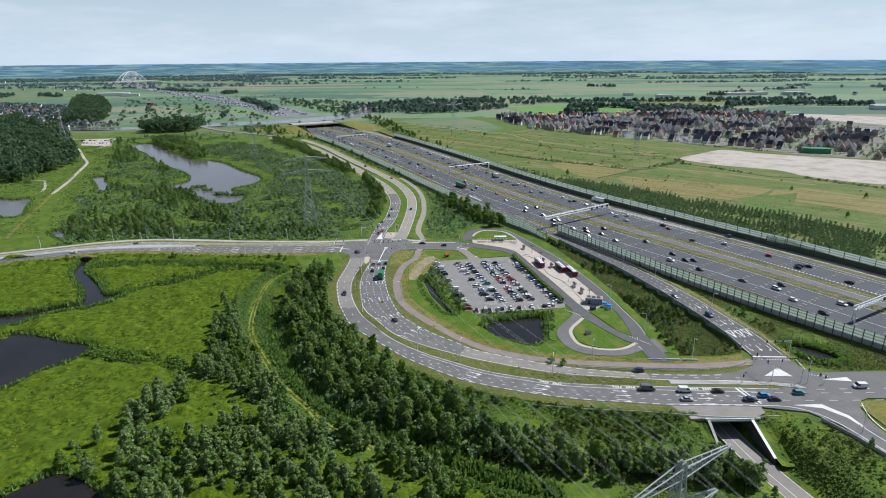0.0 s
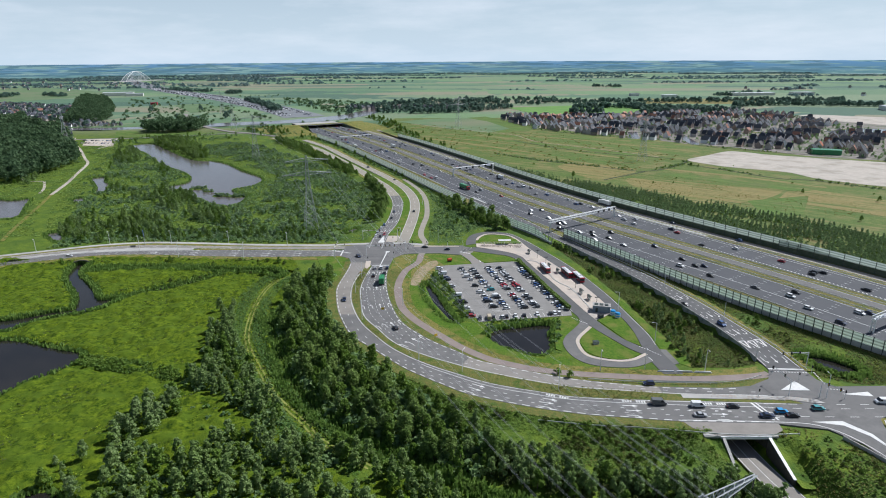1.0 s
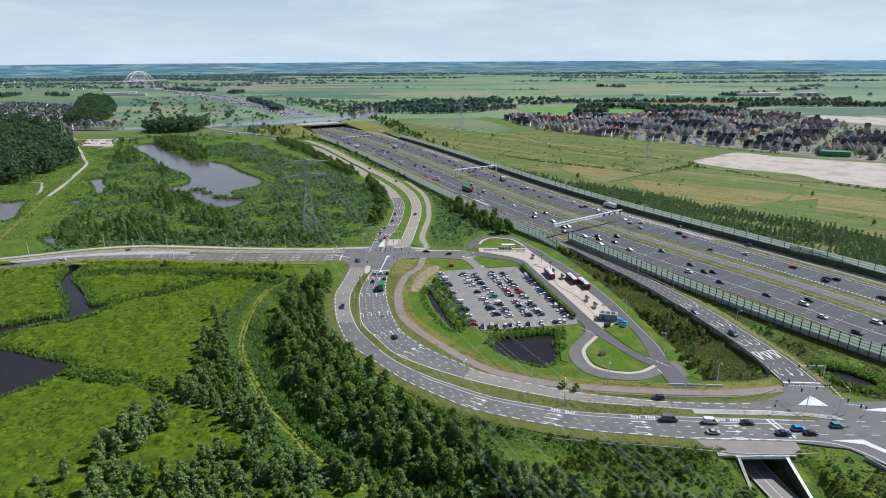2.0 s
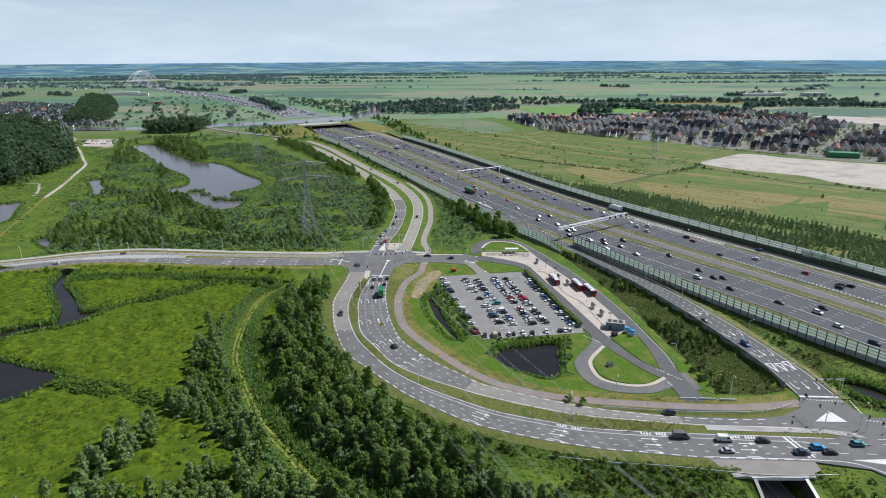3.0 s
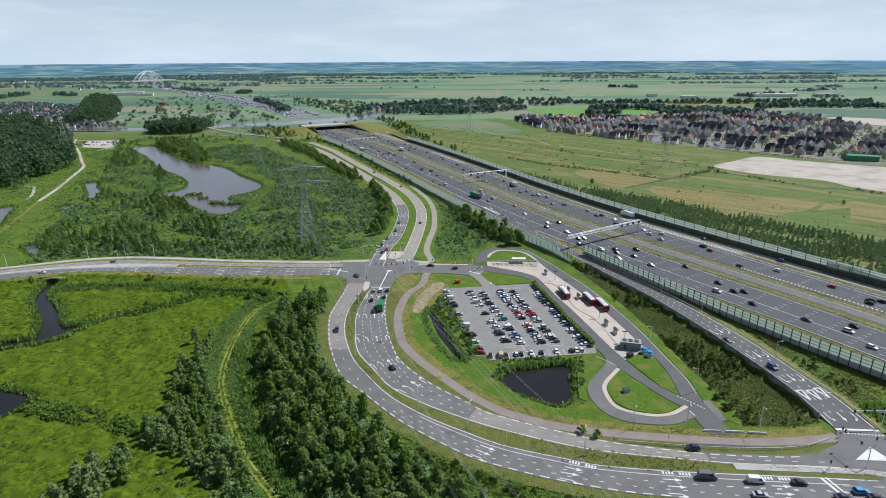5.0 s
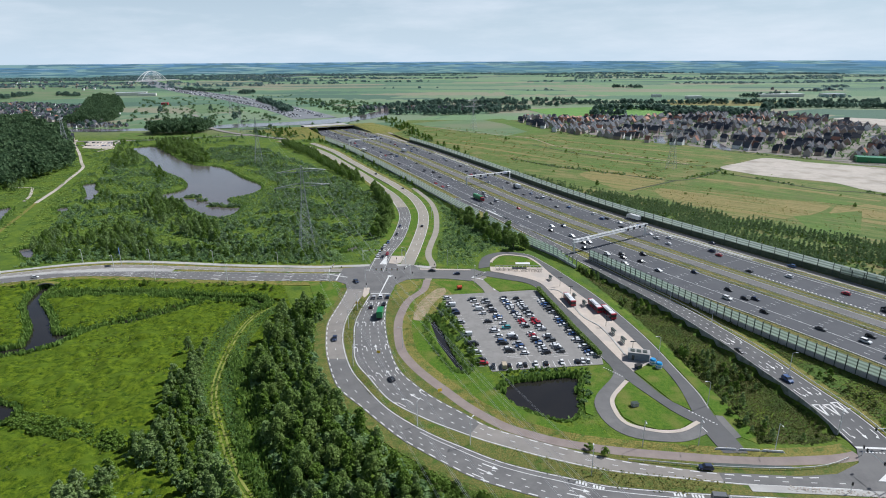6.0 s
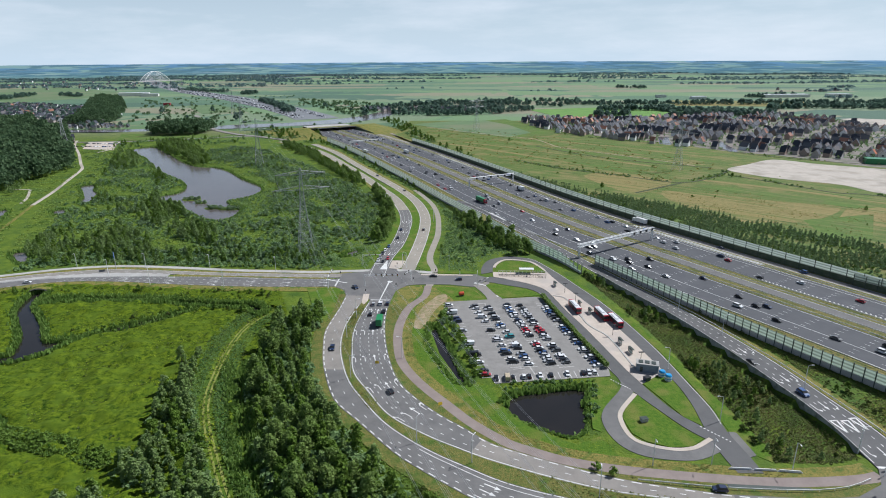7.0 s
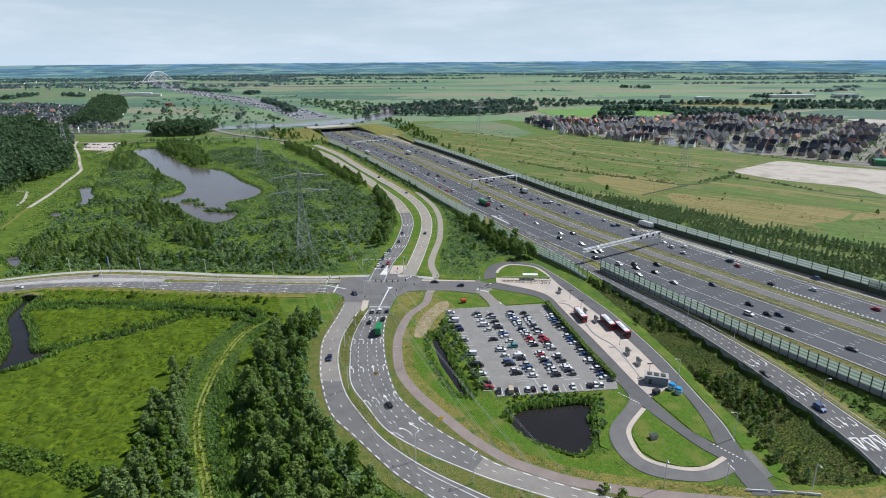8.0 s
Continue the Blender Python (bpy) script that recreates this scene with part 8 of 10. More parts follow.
# motorway lanes
for o in (-12.9, -16.4, -19.9, -23.4, -28.4, -31.9, 16.4, 19.9, 23.4, 26.9):
    dashes(beside(near_axis, o), 2.2, 9.8, 0.17, 0, 0.97)
for o in (-9.4, -25.2, -35.6, 12.9, 30.6, 33.8):
    dashes(beside(near_axis, o), 6, 0, 0.28, 0, 0.99, label="continuous white edge line")
for o in (-1.4, 5.4, 40.2, 44.8):
    dashes(beside(near_axis, o), 6, 0, 0.22, 0, 0.99, label="continuous white edge line")
chevron = beside(near_axis, 13.6)
ci = [j for j in range(len(chevron)) if 200 < chevron[j, 1] < 372]
row = even(chevron[ci[0]:ci[-1]], 80)
hv, hf = [], []
for a, b in zip(row[:-1], row[1:]):
    d = (b - a) / np.linalg.norm(b - a)
    n_ = np.array([d[1], -d[0]])
    o = len(hv)
    hv += [(*q, 0.032) for q in (a - n_ * 0.9, a - n_ * 0.9 + d * 0.7, a + n_ * 0.9 + d * 1.9, a + n_ * 0.9 + d * 1.2)]
    hf.append((o, o + 1, o + 2, o + 3))
mesh_object("hatching", hv, hf, PAINT, label="white hatched marking beside the carriageway", **MARK)
gore = beside(near_axis, 35.8)
gi = [j for j in range(len(gore)) if 380 < gore[j, 1] < 470]
slab_strip("painted_gore", beside(gore, -0.3)[gi[0]:gi[-1]], beside(gore, 2.2)[gi[0]:gi[-1]], 0.03, 0.1, PAINT, label="white painted wedge beside the motorway", **MARK)
gi = [j for j in range(len(gore)) if 690 < gore[j, 1] < 790]
slab_strip("painted_gore", beside(gore, -0.3)[gi[0]:gi[-1]], beside(gore, 1.6)[gi[0]:gi[-1]], 0.03, 0.1, PAINT, label="white painted wedge beside the motorway", **MARK)
patch([(21, 497), (31, 474), (33.5, 474), (24, 495)], "white painted wedge where the slip road leaves", top=0.034)
# car park bays
U, V = np.array([0.975, 0.115]), np.array([0.262, -0.965])


# ---- vehicles ----
PAINTS = {}
for key, word, col in (("w", "white", (0.72, 0.73, 0.74)), ("k", "black", (0.016, 0.018, 0.024)), ("s", "silver", (0.42, 0.43, 0.45)), ("g", "grey", (0.13, 0.135, 0.14)), ("b", "blue", (0.045, 0.10, 0.25)),
                       ("r", "red", (0.38, 0.014, 0.028)), ("n", "dark blue", (0.018, 0.032, 0.08)), ("t", "teal", (0.05, 0.28, 0.30)), ("l", "bright blue", (0.03, 0.30, 0.62)), ("G", "green", (0.02, 0.22, 0.07)), ("y", "beige", (0.5, 0.42, 0.3))):
    m = mat("car_paint_" + word.replace(" ", "_"), col, tuple(c * 0.9 for c in col), 0.34, 3.0, spec=0.5)
    m.node_tree.nodes["Principled BSDF"].inputs["Coat Weight"].default_value = 0.15
    m.node_tree.nodes["Principled BSDF"].inputs["Coat Roughness"].default_value = 0.3
    PAINTS[key] = (word, m)
CAR_GLASS = mat("car_glass", (0.015, 0.018, 0.022), (0.03, 0.034, 0.04), 0.32, 1.0, spec=0.5)
TYRE = mat("tyre_rubber", (0.018, 0.018, 0.018), (0.03, 0.03, 0.03), 0.9, 0.2)
RIM = mat("alloy_rim", (0.4, 0.4, 0.41), (0.5, 0.5, 0.5), 0.4, 0.2, metal=0.8)
LAMP_CLEAR = mat("headlight_glass", (0.75, 0.76, 0.78), (0.6, 0.6, 0.62), 0.15, 0.1, spec=0.6)
LAMP_RED = mat("tail_light_glass", (0.45, 0.01, 0.01), (0.35, 0.01, 0.01), 0.2, 0.1, spec=0.6)


def loft(profile, half_low, half_top, z_mid):
    """A body drawn out sideways from its side outline, narrower above z_mid."""
    bm = bmesh.new()
    rows = []
    for s in (-1, 1):
        rows.append([bm.verts.new((x, s * (half_low if z <= z_mid else half_top), z)) for x, z in profile])
    n = len(profile)
    for i in range(n):
        j = (i + 1) % n
        bm.faces.new((rows[0][i], rows[0][j], rows[1][j], rows[1][i]))
    bm.faces.new(rows[0][::-1]), bm.faces.new(rows[1])
    bmesh.ops.recalc_face_normals(bm, faces=bm.faces)
    bmesh.ops.bevel(bm, geom=[e for e in bm.edges if e.is_manifold and e.calc_face_angle(0) > 0.5], offset=0.05, segments=1, affect="EDGES")
    return bm


def wheel_mesh(r, w):
    bm = bmesh.new()
    add_bar(bm, (0, -w / 2, 0), (0, w / 2, 0), r, None, 9)
    me = bpy.data.meshes.new("wheel")
    bm.faces.ensure_lookup_table()
    for k in (-1, 1):
        n0 = len(bm.faces)
        add_bar(bm, (0, k * w / 2, 0), (0, k * (w / 2 + 0.02), 0), r * 0.62, None, 6)
        bm.faces.ensure_lookup_table()
        for fc in bm.faces[n0:]:
            fc.material_index = 1
    bm.to_mesh(me)
    bm.free()
    me.materials.append(TYRE), me.materials.append(RIM)
    return me


WHEEL, VAN_WHEEL, BUS_WHEEL = wheel_mesh(0.32, 0.22), wheel_mesh(0.36, 0.24), wheel_mesh(0.5, 0.32)


def quad_pane(name, corners, root, material=None, label=""):
    """A thin pane set 12 mm into the body's skin."""
    c = [Vector(q) for q in corners]
    nrm = (c[1] - c[0]).cross(c[2] - c[0]).normalized()
    v = [q + nrm * 0.025 for q in c] + [q - nrm * 0.02 for q in c]
    return mesh_object(name, v, [(0, 1, 2, 3), (7, 6, 5, 4), (0, 4, 5, 1), (1, 5, 6, 2), (2, 6, 7, 3), (3, 7, 4, 0)], material or CAR_GLASS, root, label)


CARS = {  # length, half width, height, bonnet height, cabin: rear base, rear top, front top, front base, boot height
    "hatchback": (4.1, 0.87, 1.48, 0.92, -1.95, -1.45, 0.35, 1.05, 0.95),
    "saloon": (4.6, 0.90, 1.44, 0.90, -1.55, -0.95, 0.40, 1.15, 0.98),
    "estate_car": (4.65, 0.91, 1.50, 0.92, -2.2, -1.85, 0.40, 1.15, 0.98),
    "suv": (4.5, 0.94, 1.68, 1.05, -2.1, -1.7, 0.45, 1.15, 1.08),
    "van": (5.2, 0.98, 2.05, 1.15, -2.55, -2.5, 1.05, 1.75, 1.20),
}


def make_car(kind, key, detail=True, wheels=True):
    L, W, H, hb, rb, rt, ft, fb, bt = CARS[kind]
    word, paint = PAINTS[key]
    root = new(kind)
    x0, x1 = -L / 2, L / 2
    lower = [(x0 + 0.05, 0.28), (x0, 0.55), (x0 + 0.06, bt - 0.06), (rb, bt), (fb, hb), (x1 - 0.25, hb - 0.14), (x1, 0.62), (x1 - 0.05, 0.28)]
    part("body", loft(lower, W, W, 9), paint, root)
    tw = W - 0.14
    if kind == "van":
        tw = W - 0.05
    roof = bmesh.new()
    add_box(roof, (rt + 0.02, -tw, H - 0.05), (ft - 0.02, tw, H), 0.96)
    part("roof", roof, paint, root)
    bw = W - 0.05
    if not detail:
        part("cabin_glass", loft([(rb + 0.02, bt), (rt + 0.02, H - 0.05), (ft, H - 0.05), (fb, hb)], bw, tw, 1.25), CAR_GLASS, root)
    elif kind == "van":
        bm = bmesh.new()
        add_box(bm, (rb + 0.02, -bw + 0.01, bt), (ft - 0.7, bw - 0.01, H - 0.05), 0.97)
        part("cargo_box", bm, paint, root)
        ws = ft - 0.7
    else:
        ws = rt
        part("window_frame", loft([(rb + 0.06, bt - 0.02), (rt + 0.06, H - 0.05), (ft - 0.06, H - 0.05), (fb - 0.08, hb - 0.02)], bw - 0.06, tw - 0.06, 1.2), BLACK, root)
    if detail:
        quad_pane("windscreen", [(fb, -bw, hb), (fb, bw, hb), (ft, tw, H - 0.05), (ft, -tw, H - 0.05)], root)
    if detail and kind != "van":
        quad_pane("rear_window", [(rb, bw, bt), (rb, -bw, bt), (rt, -tw, H - 0.05), (rt, tw, H - 0.05)], root)
    for s in (-1, 1) if detail else ():
        q = [(rb + 0.15 if kind != "van" else ws + 0.05, s * bw, bt), (fb - 0.15, s * bw, hb), (ft - 0.05, s * tw, H - 0.07), (ws + 0.1, s * tw, H - 0.07)]
        quad_pane("side_window", q if s < 0 else q[::-1], root)
    wm = VAN_WHEEL if kind in ("van", "suv") else WHEEL
    for x in (x0 + 0.8, x1 - 0.82) if wheels else ():
        for s in (-1, 1):
            w = new("wheel", wm)
            w.location = (x, s * (W - 0.1), 0.33)
            w.parent = root
    if detail:
        for s in (-1, 1):
            part("headlight", box((x1 - 0.16, s * (W - 0.3) - 0.17, 0.60), (x1 + 0.01, s * (W - 0.3) + 0.17, 0.74)), LAMP_CLEAR, root)
            part("tail_light", box((x0 - 0.01, s * (W - 0.2) - 0.12, 0.68), (x0 + 0.12, s * (W - 0.2) + 0.12, 0.86)), LAMP_RED, root)
    return root


FLEET = {}
KINDS = ["hatchback", "saloon", "estate_car", "suv", "hatchback"]


def put_car(kind, key, x, y, turn, where, group, detail=True, z=0.035):
    """A car standing at a place, turned to a heading in radians."""
    word = PAINTS[key][0]
    name = kind.replace("_", " ")
    label = f"{word} {name} {where}"
    wheels = detail or y < 430
    m = pose(x, y, z if wheels else z - 0.27, 0, 0, math.degrees(turn)) @ Matrix.Scale(0.9 if "car park" in where else 1.0, 4)
    if (kind, key, detail, wheels) not in FLEET:
        ob = make_car(kind, key, detail, wheels)
        FLEET[kind, key, detail, wheels] = ob
        ob.matrix_world = m
    else:
        ob = copy_thing(FLEET[kind, key, detail, wheels], m)
    return tagged(ob, label, "van" if kind == "van" else "car", group)


rngc = np.random.default_rng(77)
COLUMNS = [((-4.3, 321.0), (12.4, 254.0), "w.kV.nn..s...C..K.w.kr"), ((8.2, 319.0), (23.6, 262.0), "gw.w.V.w...k..sw.w.bk.wk."), ((14.2, 318.0), (29.0, 262.6), "ks.k.sk.wbw.w.t..wVk.sbw.w"),
           ((23.2, 321.0), (37.2, 263.4), "kwbwbww.nwswrrwk..wrwkbswsk"), ((29.3, 320.4), (43.0, 264.8), "k.gwwsskskw.rrrkws..wkg.wwkg"), ((40.0, 323.0), (54.6, 262.4), "..wwbbgks..wbbw.ksb.ws.wkbw")]
car_angle = math.atan2(0.115, 0.975)
for c, (a, b, row) in enumerate(COLUMNS):
    a, b = np.array(a), np.array(b)
    for i, k in enumerate(row):
        p = a + (b - a) * (i + 0.5) / len(row)
        turn_ = car_angle + (math.pi if rngc.random() < 0.5 else 0) + rngc.normal(0, 0.03)
        p = p + rngc.normal(0, 0.15, 2)
        if k == ".":
            continue
        if k in "VKC":
            put_car("van", {"V": "w", "K": "k", "C": "w"}[k], *p, turn_, "parked in a bay of the car park", "cars in the car park")
        else:
            put_car(KINDS[int(rngc.integers(0, 5))], k, *p, turn_, "parked in a bay of the car park", "cars in the car park")
for i, k in enumerate("k.Vk.wk.w.k..w..kww"):
    if k != ".":
        p = np.array([15.5, 253.0]) + np.array([36.5, 5.6]) * i / 18
        put_car("van" if k == "V" else "hatchback", "y" if k == "V" else k, *p, car_angle + 1.48 + (math.pi if rngc.random() < 0.3 else 0), "parked along the edge of the car park", "cars in the car park")
# bay lines
v, f = [], []
for a, b, row in COLUMNS:
    a, b = np.array(a), np.array(b)
    for i in range(len(row) + 1):
        p = a + (b - a) * i / len(row)
        u = np.array([math.cos(car_angle), math.sin(car_angle)])
        w = np.array([-u[1], u[0]]) * 0.09
        o = len(v)
        v += [(*(p - u * 2.5 - w), 0.045), (*(p + u * 2.5 - w), 0.045), (*(p + u * 2.5 + w), 0.045), (*(p - u * 2.5 + w), 0.045)]
        f.append((o, o + 1, o + 2, o + 3))
for i in range(20):
    p = np.array([14.5, 252.8]) + np.array([36.5, 5.6]) * i / 18
    u = np.array([-0.10, 0.99])
    w = np.array([0.09, 0.01])
    o = len(v)
    v += [(*(p - u * 2.4 - w), 0.045), (*(p - u * 2.4 + w), 0.045), (*(p + u * 2.4 + w), 0.045), (*(p + u * 2.4 - w), 0.045)]
    f.append((o, o + 1, o + 2, o + 3))
mesh_object("bay_lines", v, f, PAINT, label="thin white lines of the parking bays", **MARK)
for c, (p, q) in enumerate((((13.2, 322.5), (30.0, 256.8)), ((8, 322), (14, 322.6)), ((23.2, 324.6), (29.5, 325)), ((26.6, 261.2), (22, 260.4)), ((39.5, 262.2), (45.5, 263.2)))):
    dashes(smooth([p, q]), 3, 0, 0.5, 0, 1, 0.047, "pale kerb between bays", material=CONCRETE)

# traffic near by
for kind, key, x, y, deg, where in (("van", "g", 72.3, 184.0, -4, "waiting on the carriageway"), ("van", "w", 85.0, 182.6, -4, "waiting on the carriageway"), ("saloon", "k", 96.5, 182.0, -4, "waiting at the signals"),
                                    ("hatchback", "l", 111.0, 178.8, -3, "crossing the junction"), ("saloon", "k", 113.5, 176.6, -3, "crossing the junction"), ("saloon", "n", 105, 176.4, -3, "waiting at the signals"), ("hatchback", "t", 124, 180.5, -2, "crossing the junction"),
                                    ("saloon", "s", 83.5, 177.0, -3, "rolling towards the junction"), ("suv", "n", 73.0, 196.6, 176, "driving towards the bend"), ("van", "w", 148, 184.5, 178, "arriving at the junction"),
                                    ("hatchback", "s", -39.6, 319.6, 95, "waiting at the signals"), ("suv", "w", -36.2, 320.2, 93, "waiting at the signals"), ("hatchback", "n", -32.9, 320.3, 92, "waiting at the signals"), ("saloon", "k", -33.5, 311.5, 92, "waiting at the signals"),
                                    ("hatchback", "k", -39.2, 308.0, 95, "rolling up to the signals"), ("saloon", "n", -49.5, 275, -82, "driving along the bend"), ("hatchback", "k", -22, 243, 120, "driving along the bend"),
                                    ("hatchback", "w", -46.4, 382.5, -88, "queueing before the crossroads"), ("saloon", "k", -43.3, 381, -88, "queueing before the crossroads"), ("hatchback", "r", -41.2, 386.5, -88, "queueing before the crossroads"), ("suv", "s", -46, 389, -88, "queueing before the crossroads"),
                                    ("saloon", "k", -45.6, 396, -86, "queueing before the crossroads"), ("hatchback", "w", -44.8, 402, -85, "queueing before the crossroads"), ("saloon", "b", -43.6, 410, -84, "queueing before the crossroads"), ("saloon", "k", -40, 428, -84, "driving towards the crossroads"), ("hatchback", "n", -39.8, 447, -90, "driving towards the crossroads"),
                                    ("saloon", "k", -24.6, 448, 90, "driving north on the pale carriageway"), ("hatchback", "g", -50, 571, 112, "driving north on the pale carriageway"), ("saloon", "n", -84, 640, 112, "driving north on the pale carriageway"),
                                    ("saloon", "k", -13, 358.0, 0, "leaving the crossroads"), ("hatchback", "n", 0.5, 353.4, 180, "waiting on the access road"), ("hatchback", "w", -226, 343.5, 18, "driving along the road"), ("saloon", "n", -52, 341, -60, "turning at the crossroads"),
                                    ("saloon", "k", 113.5, 268, -72, "driving down the slip road"), ("suv", "b", 121, 246, -78, "driving down the slip road")):
    put_car(kind, key, x, y, radians(deg), where, "cars on the roads")

# traffic on the motorway
near_d = np.concatenate([[0], np.cumsum(np.linalg.norm(np.diff(near_axis, axis=0), axis=1))])
for lo, hi, lanes, heading, gap in ((-34.5, -9.5, 7, -1, 88.0), (13, 30.4, 5, 1, 78.0), (40.5, 44.5, 1, 1, 190.0)):
    for lane in range(lanes):
        off = lo + (hi - lo) * (lane + 0.5) / lanes
        line = beside(near_axis, off)
        s = rngc.uniform(0, gap)
        while s < near_d[-1] - 20:
            x, y = np.interp(s, near_d, line[:, 0]), np.interp(s, near_d, line[:, 1])
            if y > 1040:
                break
            x2, y2 = np.interp(s + 2, near_d, line[:, 0]), np.interp(s + 2, near_d, line[:, 1])
            t_ = math.atan2(y2 - y, x2 - x) + (0 if heading > 0 else math.pi)
            kind = "van" if rngc.random() < 0.07 else KINDS[int(rngc.integers(0, 5))]
            key = "wkskgbnkwwr"[int(rngc.integers(0, 11))]
            put_car(kind, "w" if kind == "van" and key in "rn" else key, x, y, t_, "driving on the motorway", "cars on the motorway", False)
            s += gap * rngc.exponential(0.8) + 12


def lorry(x, y, deg, cab_key, box_key, length, label):
    root = empty("lorry", label, "lorry", "lorries")
    part("cargo_box", box((-length / 2, -1.25, 1.0), (length / 2 - 2.6, 1.25, 3.9), 0.06), PAINTS[box_key][1], root)
    part("cab", loft([(length / 2 - 2.3, 0.5), (length / 2 - 2.3, 3.2), (length / 2 - 0.5, 3.2), (length / 2, 1.9), (length / 2, 0.5)], 1.2, 1.2, 9), PAINTS[cab_key][1], root)
    quad_pane("windscreen", [(length / 2 + 0.01, -1.05, 1.95), (length / 2 + 0.01, 1.05, 1.95), (length / 2 - 0.42, 1.05, 3.0), (length / 2 - 0.42, -1.05, 3.0)], root)
    part("chassis", box((-length / 2 + 0.1, -0.9, 0.6), (length / 2 - 0.2, 0.9, 1.0)), BLACK, root)
    for wx in (-length / 2 + 1.2, -length / 2 + 2.5, length / 2 - 1.4):
        for s in (-1, 1):
            w = new("wheel", BUS_WHEEL)
            w.location = (wx, s * 1.1, 0.5)
            w.parent = root
    root.matrix_world = pose(x, y, 0.035, 0, 0, deg)
    return root


lorry(-33.6, 298.5, 92, "G", "G", 8.5, "dark green box lorry on the turning lanes")
lorry(16.6, 530, -62, "r", "G", 15, "green lorry with a red cab on the motorway")
lorry(126, 468, 120, "w", "w", 12, "white box lorry on the service road")
lorry(52, 575, 118, "k", "w", 9, "white box lorry on the motorway")
lorry(-70, 790, 115, "w", "w", 14, "white box lorry on the motorway")
lorry(-120, 790, -60, "w", "w", 14, "white box lorry on the motorway")


def bus(x, y, deg, label):
    """A red city bus with a white roof, dark window band, doors and roof pod."""
    root = empty("city_bus", label, "bus", "buses at the stops")
    L, W = 12.0, 1.27
    red, white = PAINTS["r"][1], PAINTS["w"][1]
    part("body", box((-L / 2, -W, 0.3), (L / 2, W, 1.35), 0.08), red, root)
    part("window_frame", box((-L / 2 + 0.05, -W + 0.05, 1.35), (L / 2 - 0.1, W - 0.05, 2.7), 0.05), BLACK, root)
    part("roof", box((-L / 2, -W, 2.7), (L / 2, W, 3.0), 0.1), white, root, "white roof")
    part("roof_pod", box((-3.4, -0.8, 3.0), (2.2, 0.8, 3.28), 0.08), white, root, "white roof pod")
    part("front_cap", box((L / 2 - 0.9, -W - 0.01, 2.55), (L / 2 + 0.02, W + 0.01, 3.05), 0.06), red, root)
    part("rear_cap", box((-L / 2 - 0.02, -W - 0.01, 1.35), (-L / 2 + 0.7, W + 0.01, 3.04), 0.06), red, root)
    for s in (-1, 1):
        for k in range(6):
            x0 = -L / 2 + 0.9 + k * 1.72
            q = [(x0, s * (W - 0.03), 1.42), (x0 + 1.6, s * (W - 0.03), 1.42), (x0 + 1.6, s * (W - 0.03), 2.62), (x0, s * (W - 0.03), 2.62)]
            quad_pane("side_window", q if s < 0 else q[::-1], root)
    quad_pane("windscreen", [(L / 2 + 0.01, -1.1, 1.3), (L / 2 + 0.01, 1.1, 1.3), (L / 2 - 0.08, 1.1, 2.55), (L / 2 - 0.08, -1.1, 2.55)], root)
    for k in (-0.2, 4.4):
        quad_pane("door", [(k, -W - 0.01, 0.4), (k + 1.2, -W - 0.01, 0.4), (k + 1.2, -W - 0.01, 2.6), (k, -W - 0.01, 2.6)], root)
    for wx in (-3.4, 3.3):
        for s in (-1, 1):
            w = new("wheel", BUS_WHEEL)
            w.location = (wx, s * 1.12, 0.5)
            w.parent = root
    root.matrix_world = pose(x, y, 0.115, 0, 0, deg) @ Matrix.Scale(0.94, 4)
    return root


bus(54.8, 316.5, -80, "red and white city bus at the first stop")
bus(65.3, 309, -78, "red and white city bus at the platform")
bus(69.9, 302, -78, "red and white city bus waiting to leave")


# ---- bus stop, street furniture and small things ----
hedge_line = smooth([(41.6, 331), (43.4, 321), (47.4, 304), (51.8, 284), (57.4, 262)], 1.0)
rngh = np.random.default_rng(9)
n = 6500
base = even(hedge_line, n)
hp = np.stack([base[:, 0] + rngh.uniform(-0.9, 0.9, n), base[:, 1] + rngh.uniform(-0.5, 0.5, n), 0.2 + 2.1 * rngh.uniform(0, 1, n) ** 0.5], 1)
tagged(new("hedge", quads_mesh("hedge", leaf_quads(rngh, hp, np.tile([0.2, 0, 1.0], (n, 1)), 0.33), LEAF_DARK)), "long clipped dark green hedge beside the car park", "hedge")

HUT = mat("grey_blue_cladding", (0.17, 0.21, 0.25), (0.22, 0.26, 0.30), 0.6, 1.0, 0.3, 0.01)
GLASS = pane_mat("shelter_glass", (0.35, 0.42, 0.42), 0.5)


def platform_lamp(x, y):
    root = empty("platform_lamp", "dark platform lamp with a flat double head", "lamp", "platform lamps")
    part("pole", add_bar(bmesh.new(), (0, 0, 0), (0, 0, 4.8), 0.10, 0.08, 6), DARK_STEEL, root)
    part("lamp_head", box((-1.1, -0.35, 4.8), (1.1, 0.35, 5.0), 0.04), BLACK, root)
    root.matrix_world = pose(x, y, 0.1, 0, 0, rngh.uniform(-15, 15))


for p in ((53.4, 337), (56.4, 324.5), (66, 290), (70.9, 266)):
    platform_lamp(*p)


